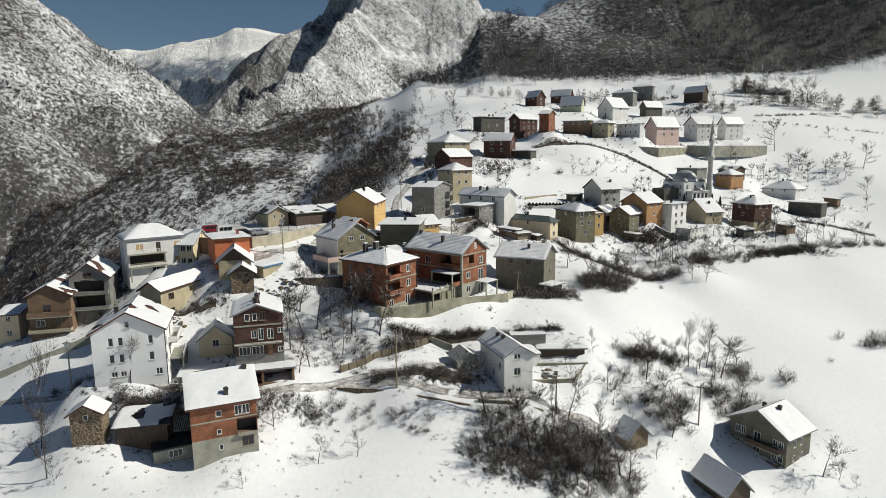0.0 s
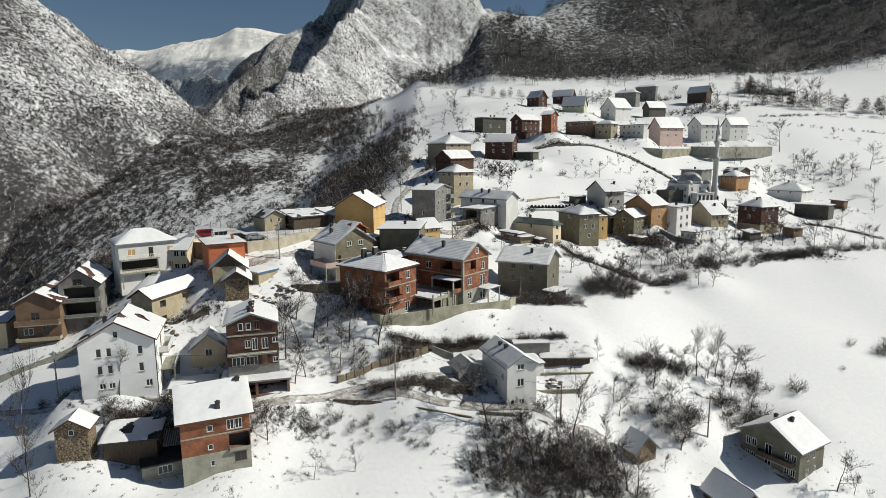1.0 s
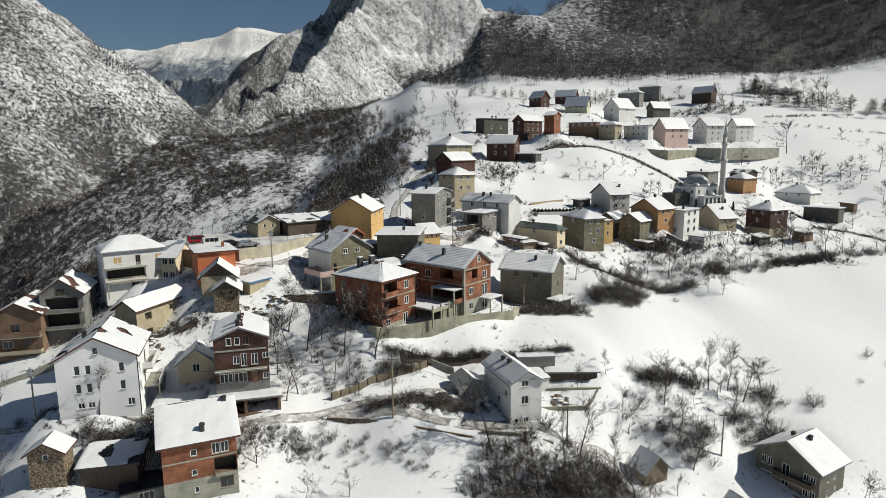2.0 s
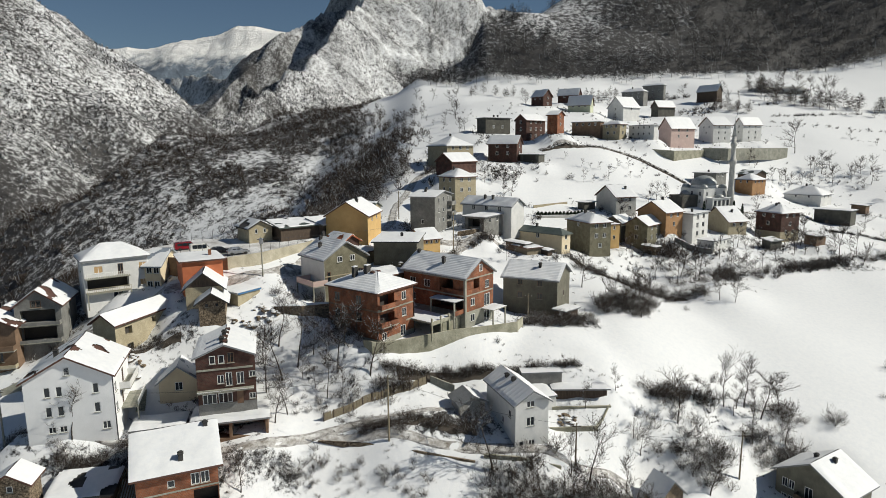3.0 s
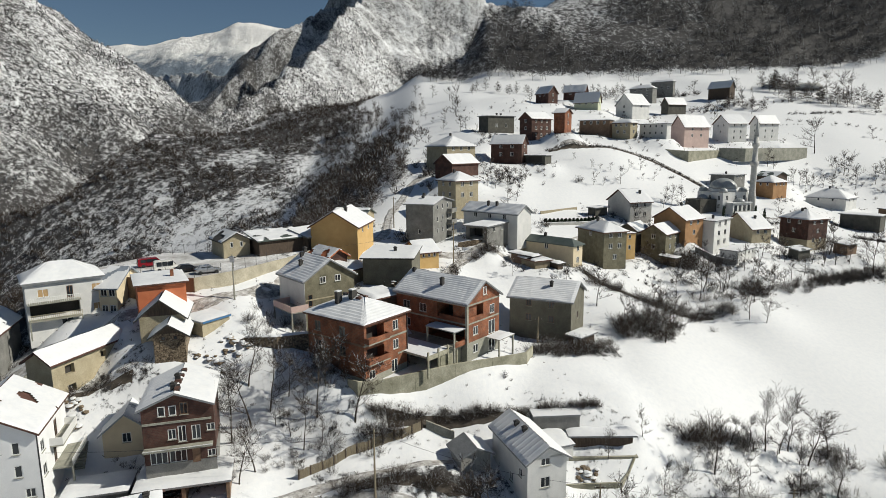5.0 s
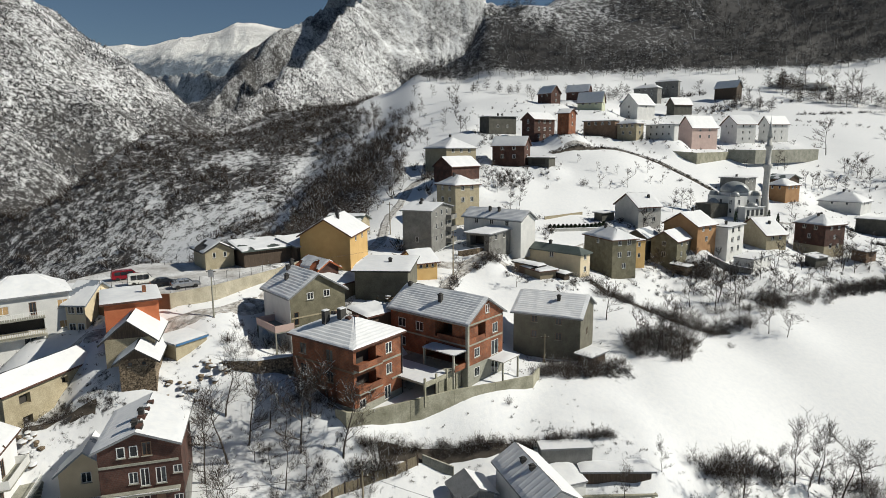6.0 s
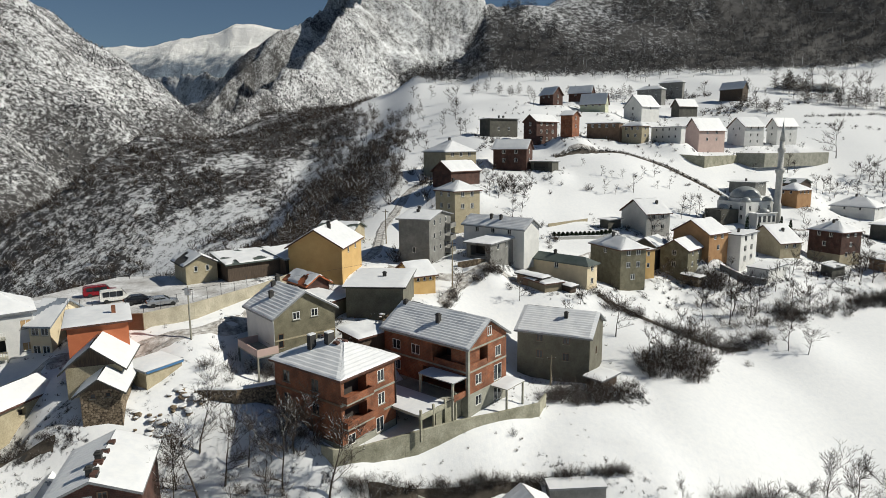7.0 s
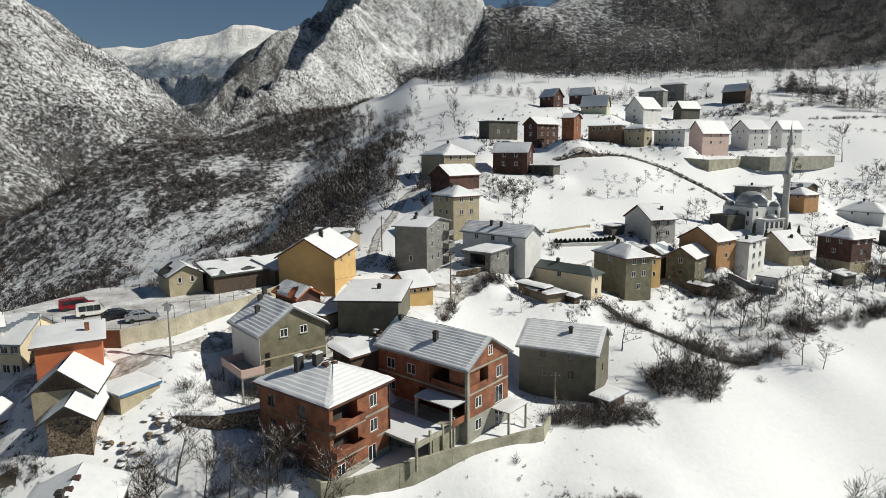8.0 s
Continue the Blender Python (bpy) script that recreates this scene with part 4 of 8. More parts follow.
w2_house = house("house", "white two-storey house with balconies and hipped snowy roof", -62.5, 131.2, 37, 11.6, 8.8, 42.7, 36.3, 2.5, "hip", RENDER_WHITE, ROOF_GREY, style="shutter", sink=4,
                 extra_right=((1.6, 3.9, 1.5, 1.3, "shutter"), (5.5, 3.4, 0.9, 1.9, "brown"), (9.0, 3.9, 1.4, 1.3, "shutter"), (0.4, 0.8, 6.8, 2.2, "open", 1.6), (4.4, -2.0, 1.7, 2.1, "white"), (9.0, 0.8, 1.4, 1.2)), extra_left=((3.0, 3.9, 1.2, 1.3, "white"),))
add_balcony(w2_house, "R", -3.9, -5.2, 2.0, 3.2, 1.3, "bars", FRAME_WHITE, 0.9)
add_balcony(w2_house, "R", -3.9, -5.2, 2.0, 0.5, 1.3, "bars", RENDER_TAN, 0.9, posts=True)
gy_house = house("house", "grey rendered gable house with open balcony storeys", -70.8, 123.6, 108, 11.0, 7.9, 36.0, 29.8, 3.0, "ridge_x", RENDER_GREY, ROOF_BROWN, gaps=0.05, chimneys=((-0.2, 0.1, 0.8), (0.1, 0.3, 0.7)), sink=4,
                 extra_left=((0.8, 3.4, 5.2, 2.2, "open", 1.2), (0.8, 0.3, 5.2, 2.3, "open", 1.2)))
add_window(gy_house, "L", -5.0, 1.0, 6.0, 1.6, 1.3, "brown")
for bz in (0.2, 3.2):
    add_balcony(gy_house, "L", -5.0, -3.4, 3.4, bz, 1.2, "solid", RENDER_GREY, 0.5)
bn_house = house("house", "brown rendered gable house with balconies", -75.9, 119.3, 105, 11.0, 8.2, 33.5, 25.8, 2.2, "ridge_x", RENDER_BROWN, ROOF_BROWN, gaps=0.12, chimneys=((0.2, 0.1, 0.8),), sink=4,
                 extra_left=((2.4, 4.6, 1.4, 1.4, "brown"), (1.0, 1.8, 1.6, 1.3), (4.2, 1.8, 1.0, 1.8, "brown")))
add_balcony(bn_house, "L", -5.0, -3.6, 3.6, 3.9, 1.2, "solid", RENDER_BROWN, 0.8)
add_balcony(bn_house, "L", -5.0, -3.6, 3.6, 1.0, 1.2, "solid", RENDER_TAN, 0.5)
house("annex", "small orange annex beside the brown house", -83.5, 117.0, 105, 6.0, 4.5, 30.0, 25.0, 0.6, "lean_y", RENDER_CREAM, ROOF_BROWN, left=(1, 1), wsize=(0.9, 1.0), sink=4, category="annex")
house("stone_house", "old rubble stone hut with snowy gable roof", -39.1, 118.5, 107, 9.0, 5.5, 37.3, 33.2, 1.9, "ridge_x", STONE, ROOF_DARK, gable_mat=WOOD_DARK, over=0.7, left=(2,), style="brown", wsize=(0.6, 0.6), sink=3)
house("stone_house", "old tan barn with dark open gable and snowy roof", -41.5, 121.8, 107, 9.4, 7.2, 38.9, 36.6, 3.0, "ridge_x", RENDER_TAN, ROOF_DARK, gable_mat=WOOD_DARK, over=0.7, sink=3)
or_house = house("house", "orange brick house with thick snow on roof", -34.3, 90.4, 24, 10.3, 12.0, 24.3, 16.4, 3.3, "ridge_x", BRICK, ROOF_BROWN, lower=CONCRETE, lower_h=2.7, chimneys=((0.1, -0.75, 0.9), (0.7, -0.1, 0.5)), sink=4, over=0.6,
                 extra_right=((3.4, 5.9, 0.8, 0.9), (6.0, 5.7, 1.0, 1.5), (7.1, 5.7, 1.0, 1.5), (3.4, 3.2, 0.7, 0.8), (6.2, 2.8, 2.8, 2.2, "open", 1.2), (3.6, 0.7, 0.6, 0.9), (6.8, 0.7, 1.7, 1.5, "brown")))
add_balcony(or_house, "R", -5.4, 1.7, 4.5, 2.75, 0.5, "solid", CONCRETE, 0.25)
add_box(or_house, "ring_beam", CONCRETE, -4.6, -5.46, 5.2, 4.6, -5.35, 5.4)
house("stone_hut", "small rubble stone hut with snowy gable roof", -52.0, 86.1, 102, 4.1, 5.2, 23.1, 19.2, 1.6, "ridge_x", STONE, ROOF_BROWN, left=(1,), wsize=(0.7, 0.8), sink=3, category="hut")
gar = house("garage", "low garage with flat snow-covered roof", -30.9, 101.0, 15, 10.8, 6.1, 24.6, 22.0, 0, "flat", RENDER_BROWN, ROOF_GREY, snow=0.3, sink=2, category="garage", over=0.25, extra_right=((0.4, 0.1, 4.6, 2.1, "open", 3.0), (5.4, 0.1, 4.5, 2.1, "open", 3.0)))
# the lower right group
r_house = house("house", "dark grey rendered house with thick snow on gable roof", 60.9, 108.8, 31, 9.1, 12.2, 9.3, 3.3, 3.5, "ridge_x", RENDER_TAUPE, ROOF_GREY, chimneys=((-0.2, 0.15, 0.7), (0.1, -0.2, 0.7)), sink=3, over=0.7,
                extra_left=((1.0, 3.6, 0.9, 1.5), (2.1, 3.6, 0.9, 1.5), (1.0, 0.9, 0.9, 1.5), (2.1, 0.9, 0.9, 1.5), (4.6, 2.9, 1.3, 2.2), (8.2, 3.6, 0.9, 1.3), (9.3, 3.6, 0.9, 1.3), (4.6, 0.4, 1.3, 2.1), (8.2, 0.9, 0.9, 1.3), (9.3, 0.9, 0.9, 1.3)), extra_right=((2.2, 3.6, 0.8, 1.5), (4.2, 3.6, 0.8, 1.5), (2.2, 0.9, 0.9, 1.3), (4.5, 0.9, 0.9, 1.3)))
add_balcony(r_house, "L", -3.85, -4.6, 1.8, 2.85, 1.2, "solid", WOOD_DARK, 0.9)
add_balcony(r_house, "L", -3.85, -4.6, 1.8, 0.2, 1.2, "solid", WOOD_DARK, 0.7)
house("shed", "small stone shed with grey roof", 33.5, 104.4, 25, 5.6, 4.4, 9.6, 6.9, 2.8, "ridge_y", STONE, ROOF_GREY, snow=0.08, bare=(0,), sink=3, category="shed")
g_house = house("house", "white rendered house with ribbed snow-dusted roof", 11.1, 107.7, 19, 6.4, 11.6, 25.0, 19.3, 2.0, "ridge_y", RENDER_WHITE, ROOF_GREY, ribs=12, snow=0.1, chimneys=((-0.25, 0.3, 0.45), (-0.2, -0.05, 0.45)), sink=3,
                extra_right=((1.8, 2.1, 1.3, 1.4), (1.8, 5.0, 1.3, 1.2), (0.6, -0.9, 0.8, 0.8), (2.2, -1.2, 1.0, 1.1)), extra_left=((5.6, 1.0, 0.9, 1.2), (8.2, 3.0, 0.9, 1.1)))
house("shed", "grey timber shed with sheet metal roof", 3.7, 110.2, 20, 5.2, 4.9, 22.6, 19.6, 1.3, "ridge_y", WOOD_SILVER, ROOF_GREY, bare=(1,), snow=0.05, sink=3, category="shed")
# the middle row below the mosque
house("house", "tan rendered house with hipped snowy roof", 4.5, 206.0, 35, 8.8, 9.5, 53.5, 43.2, 4.0, "hip", RENDER_TAN, ROOF_BROWN, right=(2, 2, 1), left=(2, 2), chimneys=((-0.2, 0.1, 0.9),), sink=3, storey=3.0)
house("house", "grey house with cross gable and snowy roof", 57.1, 218.9, 18, 8.5, 12.5, 46.1, 41.0, 3.6, "ridge_x", CONCRETE_PALE, ROOF_BROWN, right=(2, 2), left=(0,), chimneys=((0.4, -0.4, 0.9),), sink=3)
house("house", "olive rendered two-storey house with snowy hipped roof", 41.1, 188.9, 21, 7.8, 12.5, 41.6, 32.1, 3.3, "hip", RENDER_OLIVE, ROOF_BROWN, right=(2, 2, 1), left=(1, 0), chimneys=((-0.1, 0.2, 0.9),), sink=3)
house("house", "beige house with dark green hipped sheet roof", 26.9, 182.4, 45, 4.9, 16.6, 39.5, 34.5, 2.1, "hip", RENDER_CREAM, ROOF_GREEN, right=(1, 1), left=(1,), snow=0.0, chimneys=((0, 0.2, 0.6),), sink=3)
house("house", "olive rendered house with snowy gable roof", 61.5, 200.9, 46, 13.8, 7.9, 39.2, 32.7, 2.5, "ridge_x", RENDER_OLIVE, ROOF_BROWN, right=(3, 3), left=(1, 1), sink=3)
house("house", "orange brick house with snowy gable roof", 67.0, 205.1, 35, 9.4, 11.1, 42.4, 37.0, 3.3, "ridge_x", RENDER_ORANGE, ROOF_BROWN, right=(2, 1), sink=3, chimneys=((0.2, 0, 0.8),))
house("house", "white three-storey tower house with flat snowy roof", 78.4, 207.1, 43, 11.6, 5.2, 41.8, 34.0, 0.0, "lean_x", RENDER_WHITE, ROOF_GREY, right=(2, 2, 2), wsize=(1.6, 1.5), storey=2.6, chimneys=((-0.3, 0, 0.9),), sink=3)
house("house", "tan house with broad white snow-covered gable roof", 93.4, 219.0, 18, 8.2, 12.9, 37.8, 34.0, 4.5, "ridge_x", RENDER_TAN, ROOF_BROWN, right=(2,), chimneys=((0.1, -0.4, 0.8),), sink=4)
house("house", "brick house with snowy hipped roof and tan basement", 113.2, 223.0, 23, 9.5, 10.7, 39.9, 30.3, 4.8, "hip", BRICK_DARK, ROOF_BROWN, right=(2, 1, 2), left=(2, 1), lower=RENDER_TAN, lower_h=3.4, chimneys=((-0.2, 0, 0.8), (0.2, 0.1, 0.8)), sink=3)
house("shed", "long low grey shed with flat snowy roof", 147.0, 245.3, 41, 7.3, 13.0, 38.3, 32.8, 0.0, "flat", RENDER_DARK, ROOF_GREY, snow=0.25, sink=3, category="shed")
house("house", "white bungalow with hipped snowy roof", 150.6, 269.4, 38, 11.6, 15.0, 42.2, 37.9, 3.4, "hip", RENDER_WHITE, ROOF_GREY, left=(2,), right=(2,), wsize=(0.8, 1.0), chimneys=((0, 0.1, 0.8), (0.3, -0.2, 0.8)), sink=3)
house("house", "grey house with flat snowy roof above the mosque", 106.7, 262.3, 41, 9.9, 9.8, 51.7, 47.6, 0.0, "lean_x", RENDER_GREY, ROOF_GREY, right=(2,), sink=3, chimneys=((-0.3, 0, 0.8),))
house("house", "orange rendered house with snowy hipped roof", 122.4, 261.2, 29, 9.1, 8.4, 48.8, 43.2, 3.0, "hip", RENDER_ORANGE, ROOF_BROWN, right=(3,), left=(2,), wsize=(0.8, 1.1), sink=3)
house("house", "narrow yellow house behind the olive house", 47.6, 194.2, 21, 4.0, 8.0, 40.2, 33.5, 0.4, "lean_x", RENDER_YELLOW, ROOF_BROWN, right=(1, 1), wsize=(0.8, 1.1), sink=3, over=0.2)
house("shed", "low brown shed under thick snow beside the beige house", 19.6, 175.6, 45, 3.4, 7.4, 37.6, 35.0, 0.3, "lean_x", RENDER_BROWN, ROOF_DARK, snow=0.35, sink=3, category="shed")
house("shed", "small dark woodshed under snow", 26.2, 172.4, 45, 3.0, 4.0, 36.2, 34.0, 0.3, "lean_x", WOOD_DARK, ROOF_DARK, snow=0.35, sink=3, category="shed")
house("shed", "low stone shed with snowy flat roof below the olive house", 60.5, 192.5, 40, 3.6, 5.0, 33.6, 31.2, 0.2, "lean_x", STONE, ROOF_DARK, snow=0.3, sink=3, category="shed")
house("house", "dark house with grey sheet roof behind the olive gable", 53.8, 203.5, 46, 8.0, 6.5, 39.6, 33.5, 2.0, "ridge_x", RENDER_DARK, ROOF_BLUE, snow=0.05, gaps=0.25, left=(1,), sink=3)
house("shed", "dark shed with grey sheet roof above the orange house", 127.5, 270.5, 29, 8.0, 9.0, 50.6, 46.5, 1.6, "ridge_y", WOOD_DARK, ROOF_GREEN, snow=0.05, gaps=0.4, sink=3, category="shed")
house("shed", "small dark shed beside the white bungalow", 165.0, 258.0, 38, 5.0, 6.0, 38.5, 35.5, 0.4, "lean_x", RENDER_BROWN, ROOF_DARK, sink=3, category="shed")
house("shed", "low shed with snowy roof below the brick house", 121.0, 214.0, 28, 6.0, 5.0, 33.2, 30.4, 0.4, "lean_x", RENDER_BROWN, ROOF_GREY, snow=0.25, sink=3, category="shed")
# the upper village
house("house", "dark grey block with flat snowy roof and chimneys", 22.5, 288.6, 32, 14.2, 7.4, 74.8, 68.0, 0.0, "hip", RENDER_DARK, ROOF_GREY, right=(0, 2), chimneys=((0, 0, 1), (0.3, 0, 1)), sink=3)
house("house", "dark red brick apartment house with snowy gable roof", 37.3, 280.5, 40, 12.6, 7.3, 73.1, 64.6, 2.7, "ridge_x", BRICK_DARK, ROOF_BROWN, right=(3, 3, 3), left=(1, 1), sink=3)
house("house", "dark red brick house with white snow on roof", 23.9, 252.2, 66, 8.0, 12.2, 63.4, 56.5, 3.2, "ridge_y", BRICK_DARK, ROOF_BROWN, left=(2, 2), right=(1, 1), sink=3)
house("house", "pale yellow house with stepped snowy roofs", 3.0, 245.0, 32, 12.3, 14.2, 62.9, 54.6, 3.7, "hip", RENDER_TAN, ROOF_GREY, right=(3, 3), chimneys=((0, 0, 0.8),), sink=3)
house("house", "brown gable house with white snow on roof", 4.7, 226.0, 45, 12.8, 8.4, 57.6, 54.3, 2.9, "ridge_x", BRICK_DARK, ROOF_BROWN, sink=5)
house("house", "brick house with snowy gable roof near the wood", 53.3, 351.2, 37, 7.6, 9.8, 88.3, 83.9, 3.9, "ridge_y", BRICK_DARK, ROOF_BROWN, left=(2,), right=(1, 1), sink=3)
house("house", "low house with white snow-covered gable roof", 70.3, 362.3, 58, 5.8, 12.5, 89.9, 86.3, 3.8, "ridge_y", BRICK_DARK, ROOF_BROWN, left=(2,), sink=3)
house("house", "pale green house with snowy roof and dormer", 73.6, 348.7, 58, 6.0, 13.2, 83.6, 80.1, 5.3, "ridge_y", RENDER_GREEN, ROOF_BROWN, left=(3,), right=(1,), sink=3)
house("house", "grey house with hipped snowy roof and dormers", 117.3, 398.5, 49, 7.2, 14.8, 94.7, 86.2, 6.7, "hip", RENDER_GREY, ROOF_GREY, left=(3, 3), sink=3, chimneys=((0, 0.2, 0.8),))
house("house", "tall grey block under thin snow", 135.6, 417.9, 52, 4.7, 14.3, 100.2, 90.6, 3.5, "hip", RENDER_GREY, ROOF_GREY, left=(0, 3), sink=3)
house("house", "white house with grey gable and snowy roof", 97.9, 353.7, 33, 13.9, 11.7, 82.4, 75.5, 5.9, "ridge_x", RENDER_WHITE, ROOF_GREY, right=(1, 0), left=(1, 1), sink=3)
house("house", "grey house with white snow-covered gable roof", 123.7, 366.6, 23, 12.9, 6.4, 83.3, 78.4, 3.9, "ridge_x", RENDER_DARK, ROOF_BROWN, right=(0,), sink=3)
house("barn", "dark timber barn with snowy gable roof", 158.8, 389.3, 36, 6.5, 13.7, 93.6, 87.5, 4.0, "ridge_y", WOOD_DARK, ROOF_GREY, left=(0,), sink=3, category="barn")
house("house", "pink rendered house with white snow on gable roof", 108.1, 303.6, 23, 14.9, 8.9, 69.8, 61.3, 5.2, "ridge_x", RENDER_PINK, ROOF_BROWN, right=(2, 2), left=(0,), sink=3)
house("house", "white house with snowy gable roof and small windows", 132.7, 319.7, 15, 10.8, 11.4, 71.7, 64.0, 4.2, "ridge_x", RENDER_WHITE, ROOF_BROWN, right=(2, 2, 2), left=(2, 1), wsize=(0.8, 1.1), sink=3)
house("house", "white gable house beside a long wall", 151.4, 325.0, 20, 12.7, 6.5, 71.8, 64.2, 3.9, "ridge_x", RENDER_WHITE, ROOF_BROWN, right=(2, 2, 2), left=(1, 1), wsize=(0.8, 1.1), sink=3)
house("house", "long low brown house with snowy roof", 66.2, 299.6, 58, 6.3, 14.1, 73.2, 67.0, 0.0, "flat", RENDER_BROWN, ROOF_GREY, left=(4,), snow=0.35, sink=3)
house("house", "tan house with tent-shaped snowy roof", 76.5, 293.2, 41, 6.2, 9.7, 71.7, 64.9, 3.9, "hip", RENDER_TAN, ROOF_BROWN, left=(3, 2), right=(1, 1), sink=3)
house("house", "low white row house with snow on its roof", 88.1, 289.8, 35, 3.8, 14.2, 71.2, 65.9, 0.0, "flat", RENDER_WHITE, ROOF_GREY, left=(4, 4), snow=0.3, wsize=(0.8, 1.0), sink=3)
house("house", "orange brick gable house behind the apartment house", 46.4, 271.7, 58, 8.3, 5.3, 74.9, 68.5, 1.7, "ridge_y", BRICK, ROOF_BROWN, right=(1, 1), sink=3)


# sheds and annexes
house("annex", "low grey annex beside the brick house", -41.4, 88.5, 28, 5.9, 7.2, 17.6, 15.0, 0.0, "lean_x", CONCRETE, ROOF_DARK, right=(0,), extra_right=((2.0, 0.9, 1.9, 1.2, "white"),), snow=0.0, over=0.2, sink=3, category="annex")
house("shed", "low shed with thick snow beside the stone hut", -45.2, 88.6, 12, 8.0, 5.5, 20.6, 18.0, 0.9, "lean_x", WOOD_DARK, ROOF_DARK, gaps=0.04, snow=0.25, sink=4, category="shed")
house("shed", "tan rendered shed with snowy gable roof", -42.6, 154.6, 127, 8.4, 6.2, 45.0, 42.0, 1.7, "ridge_x", RENDER_TAN, ROOF_DARK, left=(2,), wsize=(0.6, 1.0), gaps=0.2, sink=3, category="shed")
house("shed", "long dark timber shed with green sheet roof under snow", -34.0, 157.0, 40, 11.0, 7.0, 45.0, 42.2, 1.2, "lean_x", WOOD_DARK, ROOF_GREEN, gaps=0.04, sink=3, category="shed")
house("shed", "dark timber shed with sloping snowy roof", -27.5, 161.0, 55, 8.0, 6.0, 44.9, 42.0, 1.4, "lean_x", WOOD_DARK, ROOF_GREY, sink=3, category="shed")
house("house", "low tan house with green sheet gable and snow", -23.5, 194.0, 75, 8.0, 10.0, 45.5, 42.5, 1.6, "ridge_y", RENDER_TAN, ROOF_GREEN, gaps=0.08, sink=3)
house("shed", "small shed with orange clay tile roof", -22.0, 149.5, 42, 5.0, 8.0, 42.5, 39.5, 1.6, "ridge_y", BRICK_DARK, ROOF_RED, gaps=0.3, sink=3, category="shed")
house("shed", "low shed buried under thick snow", -10.6, 134.0, 45, 6.0, 5.0, 38.4, 36.0, 0.5, "lean_x", WOOD_DARK, ROOF_BROWN, snow=0.4, sink=3, category="shed")
house("shed", "low shed with snow on its roof behind the olive house", -18.0, 144.0, 57, 4.5, 7.0, 41.2, 38.5, 0.5, "lean_x", WOOD, ROOF_BROWN, snow=0.3, sink=3, category="shed")
house("shed", "small grey shed with sloping sheet roof", 103.5, 207.5, 28, 6.5, 4.0, 32.7, 30.2, 0.6, "lean_x", RENDER_DARK, ROOF_GREY, gaps=0.2, sink=3, category="shed")
house("annex", "white terrace annex below the tower house", 81.5, 199.0, 40, 11.0, 5.5, 34.6, 31.6, 0, "flat", RENDER_WHITE, ROOF_GREY, right=(4,), wsize=(0.9, 1.0), over=0.2, sink=3, category="annex")
house("carport", "low dark carport with flat snowy roof", 33.8, 248.9, 60, 7.1, 8.2, 59.6, 57.1, 0.0, "flat", RENDER_DARK, ROOF_GREY, snow=0.3, extra_left=((1.0, 0.2, 5.0, 1.9, "open"),), sink=3, category="carport")
house("annex", "low grey side wing with flat roof", 47.0, 217.0, 33, 6.0, 4.0, 44.5, 42.2, 0, "flat", RENDER_DARK, ROOF_GREY, sink=3, category="annex")
house("shed", "low shed with broken snowy roof", 21.5, 173.8, 27, 5.2, 7.9, 37.0, 35.3, 0.0, "flat", WOOD, ROOF_BROWN, gaps=0.1, snow=0.3, sink=3, category="shed")
house("porch", "low porch with snow-covered flat roof", 25.3, 140.1, 44, 5.5, 3.5, 29.3, 27.0, 0, "flat", WOOD_DARK, ROOF_GREY, snow=0.25, sink=3, category="porch")
house("shed", "small shed with snowy gable roof at the field's foot", 46.6, 97.0, 19, 5.9, 8.5, 4.2, 2.1, 3.2, "ridge_y", WOOD_DARK, ROOF_GREY, sink=3, category="shed")
bent = house("shed", "tan rendered shed with bent flat snowy roof", -36.2, 124.0, 60, 5.5, 4.5, 37.6, 34.2, 0.3, "lean_x", RENDER_TAN, ROOF_GREY, left=(1,), wsize=(0.5, 0.5), over=0.2, sink=3, category="shed")
add_box(bent, "door", BLUE, 1.2, -1.85, 0.0, 2.0, -1.72, 1.9, "blue painted door")
add_box(bent, "fascia", BLUE, -2.6, -2.35, 3.1, 2.6, -2.22, 3.35, "blue painted eaves board")
house("garage", "low teal garage with flat snowy roof", -58.5, 139.5, 54, 4.5, 7.0, 41.4, 38.8, 0, "flat", RENDER_GREY, ROOF_GREY, sink=3, category="garage")
house("shed", "long low dark timber shed with snowy roof behind the white house", 22.7, 115.7, 0, 9.8, 3.3, 22.3, 19.6, 0.0, "lean_x", WOOD_DARK, ROOF_GREY, snow=0.3, sink=3, category="shed")

house("shed", "grey sheet-clad shed behind the white house", 16.4, 117.3, 4, 7.0, 2.4, 24.5, 22.4, 0, "flat", RENDER_GREY, ROOF_GREY, snow=0.06, over=0.1, sink=3, category="shed")
house("annex", "low rear annex with a snow-covered roof", 15.6, 114.0, 19, 4.6, 4.4, 21.9, 18.8, 0.5, "lean_x", RENDER_WHITE, ROOF_GREY, snow=0.25, over=0.2, sink=3, category="annex")
house("garage", "low flat-roofed store under snow beside the white house", -40.6, 99.6, 15, 7.4, 4.6, 24.0, 21.8, 0, "flat", RENDER_GREY, ROOF_GREY, snow=0.28, over=0.2, sink=3, category="garage")


